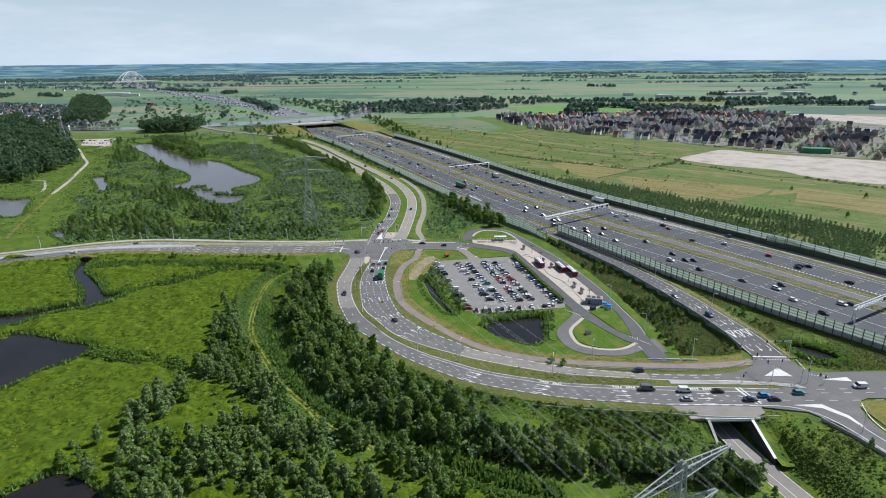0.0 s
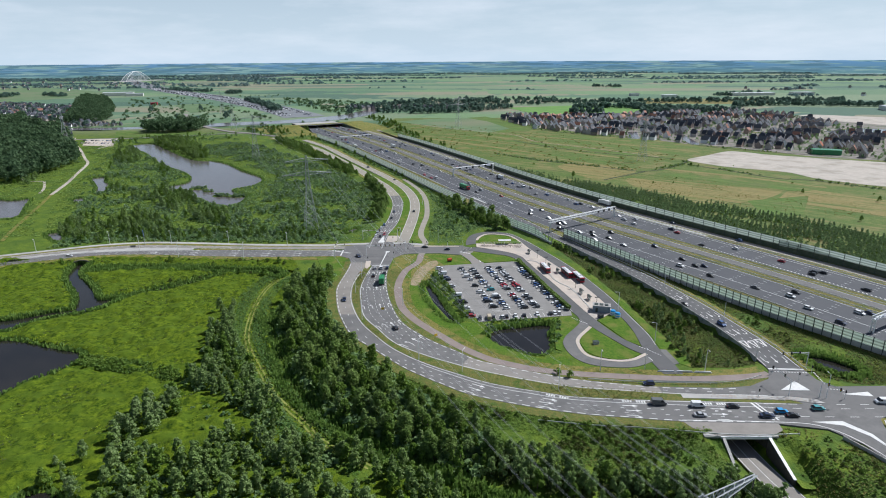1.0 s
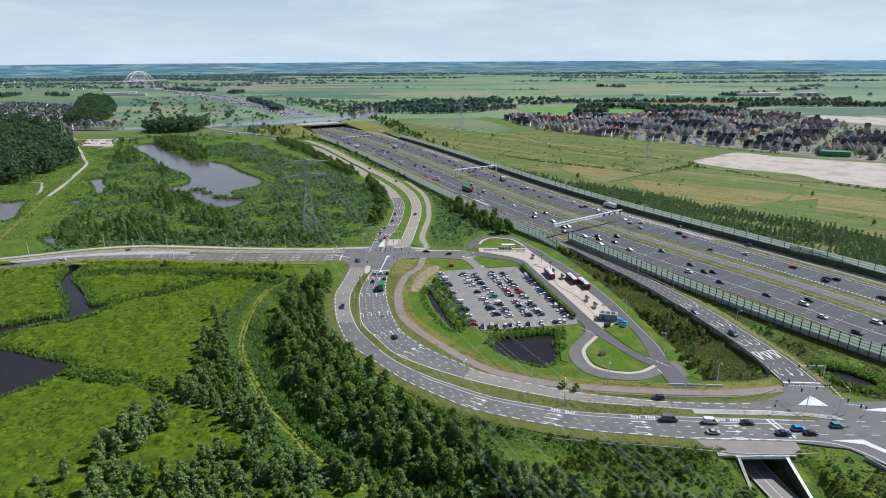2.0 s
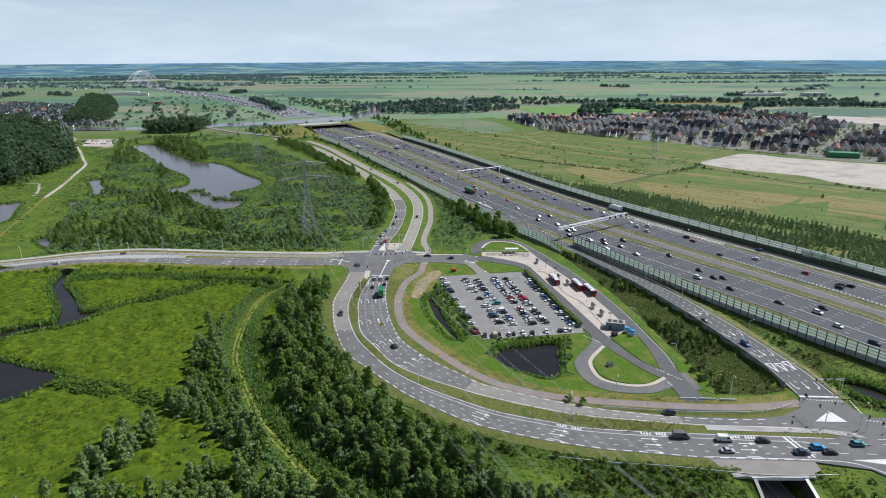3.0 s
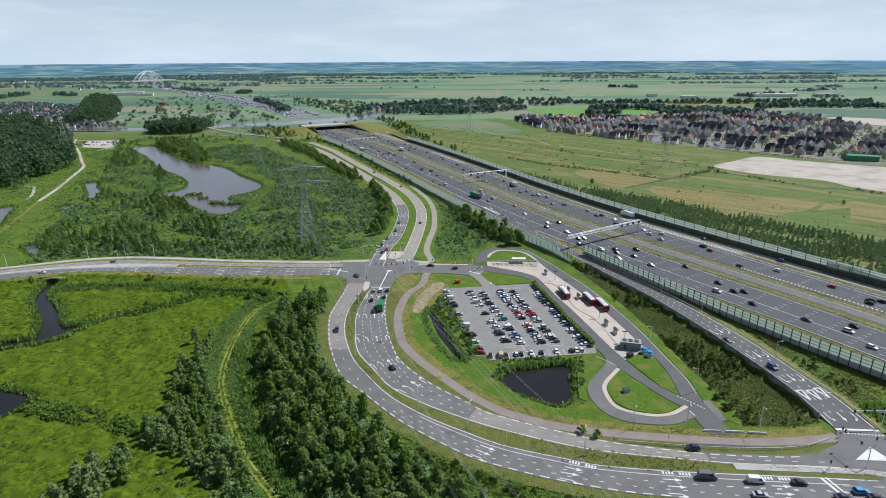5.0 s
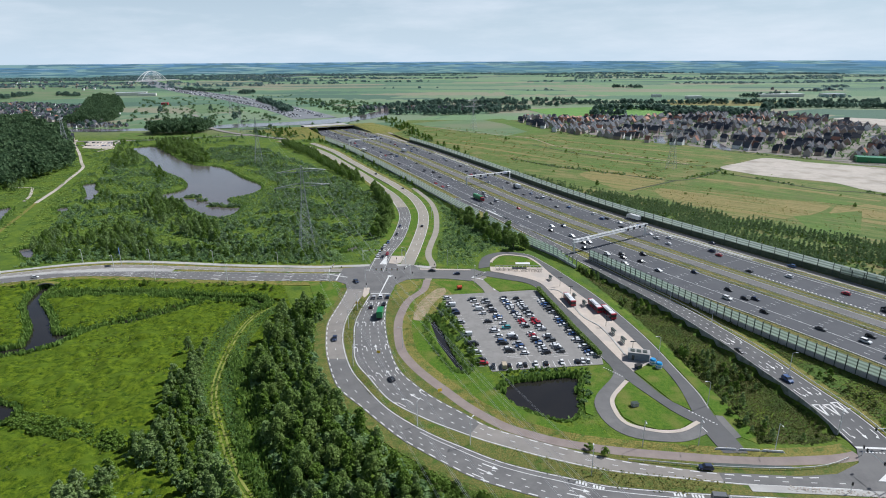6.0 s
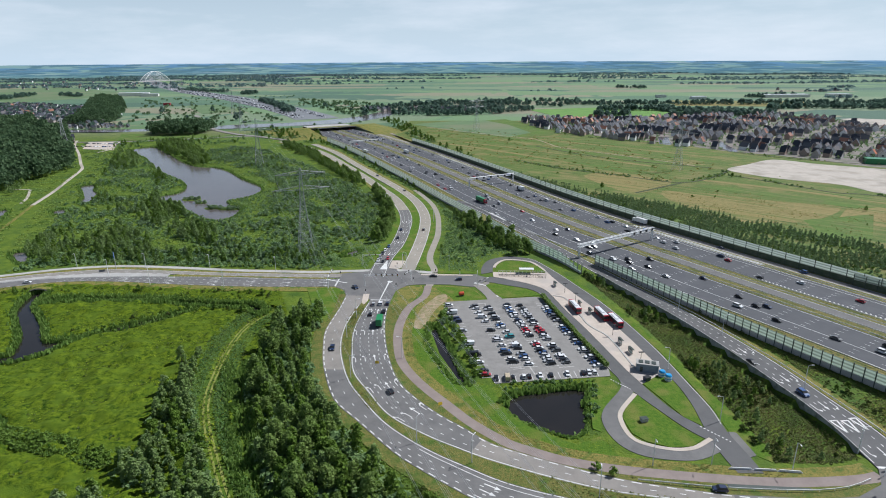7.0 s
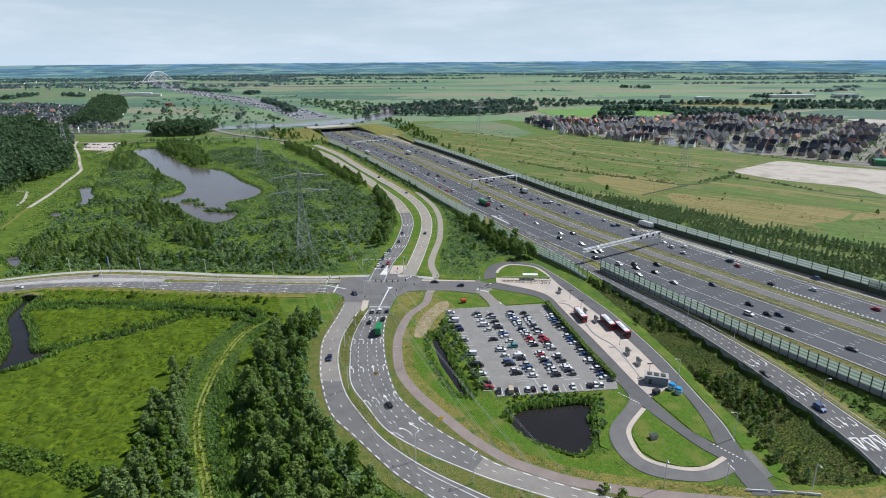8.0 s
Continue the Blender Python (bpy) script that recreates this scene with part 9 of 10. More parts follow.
def bus_shelter(x, y, deg):
    root = empty("bus_shelter", "dark framed glass bus shelter with a red panel", "bus shelter", "bus shelters")
    for px in (-2, 0, 2):
        part("post", add_bar(bmesh.new(), (px, 0.7, 0), (px, 0.7, 2.5), 0.06), DARK_STEEL, root)
    part("roof", box((-2.2, -0.3, 2.5), (2.2, 0.85, 2.6), 0.03), DARK_STEEL, root)
    for px in (-2, 0.02):
        part("pane", box((px + 0.05, 0.68, 0.3), (px + 1.9, 0.72, 2.4)), GLASS, root)
    part("bench", box((-1.6, 0.2, 0.42), (1.2, 0.6, 0.5), 0.02), BLACK, root)
    part("poster_panel", box((2.0, -0.6, 0.3), (2.1, 0.6, 2.2), 0.02), PAINTS["r"][1], root, "red panel")
    root.matrix_world = pose(x, y, 0.1, 0, 0, deg) @ Matrix.Scale(0.86, 4)


for x, y, d in ((50.2, 346, 105), (58.1, 321, 102), (61.3, 312.5, 102), (67.7, 282.5, 102), (69.8, 274.5, 102)):
    bus_shelter(x, y, d)

BIKE_STEEL = mat("bicycle_frame", (0.05, 0.05, 0.055), (0.12, 0.12, 0.13), 0.4, 0.5, metal=0.5)


def bicycle(x, y, deg, first=[]):
    m = pose(x, y, 0.1, 0, 0, deg)
    if first:
        return copy_thing(first[0], m)
    root = empty("bicycle", "dark bicycle parked in the rack", "bicycle", "bicycles in the rack")
    for wx in (-0.53, 0.53):
        part("wheel", tube([(wx + 0.34 * math.cos(a * math.tau / 12), 0, 0.35 + 0.34 * math.sin(a * math.tau / 12)) for a in range(13)], 0.03, 4), TYRE, root)
    part("frame", tube([(-0.53, 0, 0.35), (-0.15, 0, 0.8), (0.4, 0, 0.85), (0.05, 0, 0.33), (-0.15, 0, 0.8), (-0.17, 0, 0.98)], 0.035, 4), BIKE_STEEL, root)
    part("handlebar", tube([(0.53, 0, 0.35), (0.4, 0, 1.05), (0.3, 0.28, 1.08), (0.4, 0, 1.05), (0.3, -0.28, 1.08)], 0.03, 4), BIKE_STEEL, root)
    part("saddle", box((-0.32, -0.08, 0.96), (-0.05, 0.08, 1.03), 0.02), BLACK, root)
    root.matrix_world = m
    first.append(root)
    return root


for i in range(36):
    if i % 9 != 8:
        bicycle(22.5 + i * 0.7, 360.2 - i * 0.08, 90 + rngh.normal(0, 6))
rack = empty("bicycle_rack", "long steel bicycle rack with white end plates", "bicycle rack")
for k in range(13):
    part("hoop", tube([(22 + 2.1 * k, 360.9, 0.1), (22 + 2.1 * k, 360.9, 1.5), (22 + 2.1 * k, 363.2, 1.9), (22 + 2.1 * k, 363.2, 0.1)], 0.05, 4), STEEL, rack)
part("rear_rail", box((21.8, 363.1, 1.75), (47.6, 363.3, 1.9)), STEEL, rack)
part("front_rail", box((21.8, 360.8, 0.5), (47.6, 361.0, 0.62)), DARK_STEEL, rack)
shelter = empty("bicycle_shelter", "small bicycle shelter with a flat white roof", "shelter")
for px, py in ((33.5, 364), (40.5, 364), (33.5, 366), (40.5, 366)):
    part("post", add_bar(bmesh.new(), (px, py, 0.05), (px, py, 2.4), 0.06), STEEL, shelter)
part("roof", box((33, 363.6, 2.4), (41, 366.5, 2.6), 0.04), WHITE_STEEL, shelter, "white flat roof")

hut = empty("service_hut", "grey blue flat-roofed hut at the platform's end", "hut")
part("wall", box((-3.9, -1.9, 0), (3.9, 1.9, 3.0), 0.05), HUT, hut)
part("roof", box((-4.05, -2.05, 3.0), (4.05, 2.05, 3.2), 0.04), CONCRETE, hut)
for k in range(3):
    part("roof_hatch", box((-3.2 + k * 2.3, -1.1, 3.2), (-1.6 + k * 2.3, 1.1, 3.4), 0.04), DARK_STEEL, hut)
part("door", box((-2.6, -1.95, 0.05), (-1.6, -1.88, 2.1), 0.01), DARK_STEEL, hut)
hut.matrix_world = pose(72, 261.2, 0.1, 0, 0, -14)


def tank(x, y, key, label):
    root = empty("storage_tank", label, "tank", "tanks by the hut")
    part("shell", add_bar(bmesh.new(), (0, 0, 0), (0, 0, 1.7), 1.25, 1.2, 14), PAINTS["w"][1], root)
    bm = add_bar(bmesh.new(), (0, 0, 1.7), (0, 0, 2.3), 1.3, 0.95, 14)
    part("lid", bm, PAINTS[key][1], root, "bright blue lid")
    part("band", add_bar(bmesh.new(), (0, 0, 0.7), (0, 0, 1.0), 1.28, 1.27, 14), PAINTS[key][1], root)
    root.matrix_world = pose(x, y, 0.09, 0, 0, 20)


tank(76.2, 257.0, "l", "white round tank with a bright blue lid")
tank(77.6, 254.2, "l", "white round tank with a bright blue lid")
skip = empty("waste_container", "dark blue waste container on the lawn edge", "container")
part("bin", box((-1.1, -0.8, 0.1), (1.1, 0.8, 1.5), 0.06, 1.12), PAINTS["n"][1], skip)
part("lid", box((-1.25, -0.95, 1.5), (1.25, 0.95, 1.65), 0.04), BLACK, skip)
skip.matrix_world = pose(69.8, 253.6, 0.1, 0, 0, 30)
cab = empty("utility_box", "small weathered grey utility box on the lawn", "utility box")
part("case", box((-1.1, -0.8, 0), (1.1, 0.8, 1.1), 0.05), CONCRETE, cab)
part("lid", box((-1.25, -0.95, 1.1), (1.25, 0.95, 1.25), 0.04), DARK_STEEL, cab)
cab.matrix_world = pose(61.6, 228.2, 0.1, 0, 0, 15)
dumper = empty("site_tank", "orange red site tank on the grass", "tank")
part("barrel", add_bar(bmesh.new(), (-1.2, 0, 1.3), (1.2, 0, 1.3), 0.9, None, 12), mat("orange_red_paint", (0.55, 0.08, 0.03), (0.48, 0.07, 0.03), 0.5, 0.5), dumper)
part("stand", box((-1.0, -0.6, 0), (1.0, 0.6, 0.6), 0.04), DARK_STEEL, dumper)
dumper.matrix_world = pose(2.1, 332, -0.05, 0, 0, 20)
kerb = smooth([(47, 333), (52.4, 330), (54.6, 318), (56.5, 308), (57.6, 301), (60.4, 295), (63.4, 290), (65.4, 281), (66.6, 272), (68, 262)], 1.5)
slab_strip("platform_kerb", beside(kerb, -0.35), beside(kerb, 0.35), 0.28, 0.4, CONCRETE, label="raised concrete kerb along the platform", category="kerb", kind="structure")


def street_lamp(x, y, deg, tall=9.0):
    m = pose(x, y, -0.1, 0, 0, deg)
    if "lamp" in FLEET:
        return copy_thing(FLEET["lamp"], m)
    root = empty("street_lamp", "slim pale street lamp with a short arm", "street lamp", "street lamps")
    part("pole", add_bar(bmesh.new(), (0, 0, 0), (0, 0, tall), 0.13, 0.09, 6), WHITE_STEEL, root)
    part("arm", tube([(0, 0, tall), (0.5, 0, tall + 0.25), (1.6, 0, tall + 0.3)], 0.06, 4), WHITE_STEEL, root)
    part("lamp_head", box((1.2, -0.14, tall + 0.2), (2.0, 0.14, tall + 0.36), 0.03), WHITE_STEEL, root)
    root.matrix_world = m
    FLEET["lamp"] = root
    return root


for x, y, d in ((-250, 350, -70), (-213.5, 366, -80), (-175, 367.5, -90), (-138, 366.5, -90), (-100, 363.5, -90), (-160, 343, 90), (-120, 340.5, 90), (-190, 356.5, -90), (-37.8, 252.7, 0), (6.2, 206, 60), (-10.5, 215, 60), (-45.5, 285, 0), (-45, 305, 0), (40, 193, 80), (58, 206.5, -95),
                (75, 207.5, -95), (97, 206, -90), (-20.5, 268, 180), (-29, 372, 180), (-21, 420, 180), (-19, 470, 180), (-33.5, 440, 0), (-60, 520, 20), (123.5, 250, 0), (112, 292, 0), (102, 316, 0), (120, 214, 0), (131, 187.5, 90), (131, 158, 150), (86, 229, 180), (80, 262, 180), (-5, 368, -90), (10, 341, 90)):
    street_lamp(x, y, d)


def signal_arm(x, y, deg, reach, heads, label="white signal mast with dark traffic lights on a long arm"):
    root = empty("traffic_signal", label, "traffic light", "traffic lights")
    part("mast", add_bar(bmesh.new(), (0, 0, 0), (0, 0, 6.2), 0.16, 0.13, 6), WHITE_STEEL, root)
    bm = bmesh.new()
    add_bar(bm, (0, 0, 6.0), (reach, 0, 6.4), 0.11), add_bar(bm, (0, 0, 5.3), (reach * 0.4, 0, 6.1), 0.08)
    part("arm", bm, WHITE_STEEL, root)
    for k in range(heads):
        px = reach * (0.35 + 0.65 * k / max(1, heads - 1))
        h = part("signal_head", box((px - 0.24, -0.22, 5.6), (px + 0.24, 0.12, 6.75), 0.04), BLACK, root)
        for j, col in enumerate((PAINTS["r"][1], YELLOW, PAINTS["G"][1])):
            part("lens", add_bar(bmesh.new(), (px, -0.30, 6.4 - 0.42 * j), (px, -0.24, 6.4 - 0.42 * j), 0.15, None, 8), col, h)
    root.matrix_world = pose(x, y, 0, 0, 0, deg)
    return root


signal_arm(-47.6, 344, 0, 17, 5)
signal_arm(-66, 341, 88, 10, 3)
signal_arm(-54, 376, 0, 11, 3)
signal_arm(-24.5, 352, -110, 7, 2)
signal_arm(-31.6, 378, -60, 5, 2)
signal_arm(119, 189, 100, 9, 2)
signal_arm(136.5, 209, 185, 10, 3)
signal_arm(129, 188, -60, 6, 2)


def signal_post(x, y, deg):
    m = pose(x, y, 0, 0, 0, deg)
    if "signal" in FLEET:
        return copy_thing(FLEET["signal"], m)
    root = empty("signal_post", "short pole with dark traffic lights", "traffic light", "short traffic lights")
    part("pole", add_bar(bmesh.new(), (0, 0, 0), (0, 0, 3.4), 0.08, None, 6), WHITE_STEEL, root)
    part("signal_head", box((-0.2, -0.24, 2.4), (0.2, 0.08, 3.45), 0.04), BLACK, root)
    root.matrix_world = m
    FLEET["signal"] = root
    return root


for x, y, d in ((-45, 331, 0), (-31, 340, 0), (-34, 371, 180), (-21, 361, 90), (-23, 348, 90), (-12, 361, 0), (1, 361.5, 0), (-62.5, 356, -90), (121, 204, 0), (128, 199, 0), (135.5, 204, 0), (108, 188, 0), (137, 187, 0)):
    signal_post(x, y, d)
board = empty("route_sign", "large blue route sign on two poles", "sign")
for px in (-1.2, 1.2):
    part("pole", add_bar(bmesh.new(), (px, 0, 0), (px, 0, 9.6), 0.12, None, 6), STEEL, board)
part("panel", box((-2.2, -0.25, 6.4), (2.2, -0.13, 9.8), 0.03), BLUE_SIGN, board, "blue sign panel")
for k in range(3):
    part("lettering_bar", box((-1.6, -0.29, 7.1 + k * 0.85), (0.9 + 0.3 * (k % 2), -0.25, 7.4 + k * 0.85)), PAINT, board)
board.matrix_world = pose(-191.5, 366.5, -0.2, 0, 0, -60)
for x, y, d in ((-4, 234.5, 20), (-46.4, 311, 0), (131, 283, 30), (-29.5, 262, 0)):
    root = empty("yellow_sign", "small yellow detour sign on a post", "sign", "yellow signs")
    part("post", add_bar(bmesh.new(), (0, 0, 0), (0, 0, 1.2), 0.05, None, 5), STEEL, root)
    part("panel", box((-0.7, -0.06, 0.7), (0.7, 0.0, 1.7), 0.02), YELLOW, root)
    root.matrix_world = pose(x, y, -0.05, -20, 0, d)

# culvert under the left arm
culvert = empty("culvert", "arched concrete culvert mouth in the road bank", "culvert")
v, f = [], []
for i in range(17):
    a = math.pi * i / 16
    for r0, y in ((5.2, 0), (4.5, 0), (4.5, 2.5), (5.2, 2.5)):
        v.append((math.cos(a) * r0, y, -1.3 + math.sin(a) * r0 * 0.62))
    if i:
        o = 4 * i
        f += [(o - 4, o - 3, o + 1, o), (o - 3, o - 2, o + 2, o + 1)]
mesh_object("arch", v, f, PAVING, culvert, "pale concrete arch")
# Black plate stands for the unlit inside of the culvert.
mesh_object("shade_plate", [(-4.4, 2.4, -2.5), (4.4, 2.4, -2.5), (3.4, 2.4, 0.45), (1.6, 2.4, 1.3), (-1.6, 2.4, 1.3), (-3.4, 2.4, 0.45)], [(0, 1, 2, 3, 4, 5)], BLACK, culvert)
bank_v, bank_f = [], []
for i in range(17):
    a = math.pi * i / 16
    px, pz = math.cos(a), math.sin(a)
    bank_v += [(px * 5.15, 0.25, -1.3 + pz * 3.2), (px * 6.6, 3.0, -1.6 + pz * 3.3), (px * 8.4, 7.0, -1.8 + pz * 1.5)]
    if i:
        o = 3 * i
        bank_f += [(o - 3, o - 2, o + 1, o), (o - 2, o - 1, o + 2, o + 1)]
mesh_object("earth_cover", bank_v, bank_f, DRY, culvert, "grassy earth cover")
culvert.matrix_world = pose(-211, 330.5, 0.15, 0, 0, 12) @ Matrix.Scale(1.12, 4)

low_wall = empty("retaining_wall", "grey concrete wall beside the turning road", "wall")
for a, b in zip(even(np.array([(122.5, 165), (127, 156), (130.5, 146), (134, 136)], float), 9)[:-1], even(np.array([(122.5, 165), (127, 156), (130.5, 146), (134, 136)], float), 9)[1:]):
    ob = part("wall_panel", box((0.02, -0.15, 0), (float(np.linalg.norm(b - a)) - 0.02, 0.15, 2.6), 0.03), CONCRETE, low_wall)
    stretch(ob, a, b, -1.7)
barrier = empty("concrete_barrier", "low pale concrete barrier beside the cycle path", "barrier")
for a, b in (((79.0, 205.8), (85.8, 205.5)), ((85.75, 205.5), (92.5, 205.2)), ((92.45, 205.2), (99.2, 204.6))):
    ob = part("barrier_block", box((0, -0.15, 0), (6.8, 0.15, 0.7), 0.04, 0.8), WHITE_STEEL, barrier)
    stretch(ob, a, b, -0.1)
guard_rail(smooth([(52, 199.7), (75, 197.2), (96, 196.8), (108, 198.5), (116, 202)]), "galvanised guard rail beside the cycle path", 4.0)
# Dark slab laid in place of the unlit opening over the underpass.
slab("light_well", [(76, 199.4), (98, 198.4), (98, 197.2), (76, 197.8)], 0.05, 0.3, DARK_STEEL, label="dark strip standing for an opening over the underpass", category="grating", kind="structure")


# ---- houses ----
def island_mat(name, colours, rough=0.8):
    """A surface whose separate pieces take one of several colours."""
    m = bpy.data.materials.new(name)
    m.use_nodes = True
    n, l = m.node_tree.nodes, m.node_tree.links
    geo = n.new("ShaderNodeNewGeometry")
    ramp = n.new("ShaderNodeValToRGB")
    ramp.color_ramp.interpolation = "CONSTANT"
    for i, c in enumerate(colours):
        e = ramp.color_ramp.elements[i] if i < 2 else ramp.color_ramp.elements.new(i / len(colours))
        e.position, e.color = i / len(colours), (*c, 1)
    l.new(geo.outputs["Random Per Island"], ramp.inputs[0])
    noi = n.new("ShaderNodeTexNoise")
    noi.inputs["Scale"].default_value, noi.inputs["Detail"].default_value = 0.8, 5
    l.new(geo.outputs["Position"], noi.inputs["Vector"])
    mix = n.new("ShaderNodeMix")
    mix.data_type, mix.blend_type = "RGBA", "MULTIPLY"
    mix.inputs["Factor"].default_value = 0.6
    l.new(ramp.outputs["Color"], mix.inputs["A"])
    sc = n.new("ShaderNodeMapRange")
    sc.inputs["To Min"].default_value, sc.inputs["To Max"].default_value = 0.55, 1.4
    l.new(noi.outputs["Fac"], sc.inputs["Value"])
    l.new(sc.outputs["Result"], mix.inputs["B"])
    b = n["Principled BSDF"]
    l.new(mix.outputs["Result"], b.inputs["Base Color"])
    b.inputs["Roughness"].default_value = rough
    return m


BRICK = mat("house_brick", (0.29, 0.265, 0.25), (0.38, 0.35, 0.33), 0.85, 1.5)
RENDERED = mat("white_render", (0.62, 0.60, 0.57), (0.70, 0.68, 0.64), 0.85, 2.0)
TIMBER = mat("brown_cladding", (0.29, 0.245, 0.20), (0.36, 0.31, 0.26), 0.85, 1.0)
SLATE = mat("dark_roof_tiles", (0.030, 0.035, 0.046), (0.055, 0.062, 0.078), 0.7, 1.2, 0.3, 0.03)
ORANGE = mat("orange_roof_tiles", (0.33, 0.11, 0.055), (0.42, 0.16, 0.08), 0.75, 1.2, 0.3, 0.03)
BROWN = mat("brown_roof_tiles", (0.15, 0.10, 0.08), (0.20, 0.145, 0.11), 0.75, 1.2, 0.3, 0.03)
WALLS = island_mat("estate_walls", [(0.36, 0.33, 0.31), (0.82, 0.82, 0.82), (0.48, 0.44, 0.41), (0.28, 0.25, 0.24), (0.40, 0.36, 0.33), (0.78, 0.78, 0.78), (0.36, 0.27, 0.22), (0.30, 0.24, 0.21)])
ROOFS = island_mat("estate_roofs", [(0.036, 0.042, 0.056), (0.068, 0.076, 0.095), (0.032, 0.037, 0.048), (0.10, 0.092, 0.094), (0.040, 0.047, 0.064), (0.062, 0.070, 0.090), (0.085, 0.092, 0.11), (0.034, 0.040, 0.055), (0.046, 0.053, 0.070), (0.038, 0.044, 0.060), (0.26, 0.12, 0.08)], 0.8)

RED_ROOFS = island_mat("orange_estate_roofs", [(0.33, 0.15, 0.085), (0.38, 0.19, 0.12), (0.040, 0.046, 0.062), (0.30, 0.14, 0.09), (0.05, 0.056, 0.075), (0.06, 0.06, 0.07)], 0.75)


def gable(w, d, eave, ridge, over=0.35):
    """Corners and faces of a house's walls and of its pitched roof."""
    hw, hd = w / 2, d / 2
    wall_v = [(-hw, -hd, -0.3), (hw, -hd, -0.3), (hw, hd, -0.3), (-hw, hd, -0.3), (-hw, -hd, eave), (hw, -hd, eave), (hw, hd, eave), (-hw, hd, eave), (-hw, 0, ridge - 0.15), (hw, 0, ridge - 0.15)]
    wall_f = [(0, 1, 5, 4), (2, 3, 7, 6), (1, 2, 6, 9, 5), (3, 0, 4, 8, 7)]
    o, k = over, (ridge - eave) / hd
    roof_v = []
    for z in (0.0, 0.34):
        roof_v += [(-hw - o, -hd - o, eave - o * k + z), (hw + o, -hd - o, eave - o * k + z), (hw + o, 0, ridge + z), (-hw - o, 0, ridge + z), (hw + o, hd + o, eave - o * k + z), (-hw - o, hd + o, eave - o * k + z)]
    roof_f = [(6, 7, 8, 9), (9, 8, 10, 11), (3, 2, 1, 0), (5, 4, 2, 3), (0, 1, 7, 6), (4, 5, 11, 10), (1, 2, 8, 7), (2, 4, 10, 8), (3, 0, 6, 9), (5, 3, 9, 11)]
    return wall_v, wall_f, roof_v, roof_f


FORMS = [(6.0, 7.4, 4.4, 9.0), (7.2, 7.2, 4.8, 9.0), (10, 7.4, 4.8, 8.8), (6.2, 8.4, 3.4, 9.2)]
HOUSES = {}


def house(form, wm, rm, x, y, deg, label):
    m = pose(x, y, -0.15, 0, 0, deg)
    key = (form, wm.name, rm.name)
    if key in HOUSES:
        return tagged(copy_thing(HOUSES[key], m), label)
    w, d, e, r = FORMS[form]
    root = empty("house", label, "house", "houses of the estate")
    wv, wf, rv, rf = gable(w, d, e, r)
    wall = mesh_object("wall", wv, wf, wm, root)
    roof = mesh_object("roof", rv, rf, rm, root)
    roof.data.materials.append(RENDERED)
    roof.data.polygons.foreach_set("material_index", [0] * 6 + [1] * 4)
    part("chimney", box((-w * 0.3 - 0.4, 0.6, r - 1.5), (-w * 0.3 + 0.4, 1.4, r + 0.8), 0.03), BRICK, root)
    for px, pz in ((-w * 0.22, 0.9), (w * 0.22, 0.9)):
        part("window", box((px - 0.9, -d / 2 - 0.04, pz), (px + 0.9, -d / 2 + 0.05, pz + 1.5)), CAR_GLASS, root)
    part("gable_window", box((-w / 2 - 0.04, -1.0, e * 0.6), (-w / 2 + 0.05, 1.0, e * 0.6 + 1.8)), CAR_GLASS, root)
    root.matrix_world = m
    HOUSES[key] = root
    return root


def house_mass(seed, spots, turns, name, label, size=1.0, roofs=ROOFS):
    """Houses too many to count, walls and roofs of many pieces."""
    rng = np.random.default_rng(seed)
    v, f, mi = [], [], []
    for (x, y), deg in zip(spots, turns):
        w, d, e, r = (q * size for q in FORMS[int(rng.integers(0, 4))])
        wv, wf, rv, rf = gable(w, d, e, r)
        c, s = math.cos(radians(deg)), math.sin(radians(deg))
        for vs, fs, k in ((wv, wf, 0), (rv, rf, 1)):
            o = len(v)
            v += [(x + px * c - py * s, y + px * s + py * c, pz - 0.15) for px, py, pz in vs]
            f += [tuple(i + o for i in q) for q in fs]
            mi += [k] * len(fs) if k == 0 else [1] * 6 + [2] * 4
    ob = mesh_object(name, v, f, WALLS, label=label, category="houses", kind="stuff")
    ob.data.materials.append(roofs)
    ob.data.materials.append(WALLS)
    ob.data.polygons.foreach_set("material_index", mi)


ESTATE = [(112, 1205), (246, 1200), (423, 1222), (475, 1272), (626, 1288), (680, 1170), (655, 1010), (760, 860), (640, 600), (500, 660), (440, 716), (386, 776), (345, 812), (292, 838), (236, 888), (190, 936), (150, 962), (124, 1060), (104, 1140)]
SCREEN_POND = [(580, 934), (640, 880), (700, 900), (720, 950), (665, 972), (610, 950)]
estate_street = smooth([(330, 976), (400, 955), (458, 940), (561, 936), (650, 985)], 10)
slab("canal", SCREEN_POND, -0.04, 0.1, LAKE, label="wide water among the houses of the estate", category="water", kind="structure")
slab("sand_field", [(690, 1200), (726, 1212), (850, 1130), (900, 1030), (745, 1000), (700, 1080)], -0.05, 0.2, SAND, label="bare sandy building ground behind the estate", category="sand", kind="structure")
slab_strip("verge", beside(estate_street, 6), beside(estate_street, 12), -0.10, 0.1, DRY, label="grassy strip along the estate street", category="verge", kind="structure")
slab_strip("road", beside(estate_street, -4), beside(estate_street, 5), -0.08, 0.1, ASPHALT_WARM, label="pale street through the estate", **ROAD)
hx, hy, rngs = scatter(300, ESTATE, 12.6, [(np.array([(430, 722), (470, 705)], float), 17), (estate_street, 13), (np.array(SCREEN_POND + SCREEN_POND[:1], float), 6), (np.array(ESTATE_CANAL, float), 8), (np.array(ESTATE_BASIN, float), 8)], 0.2)
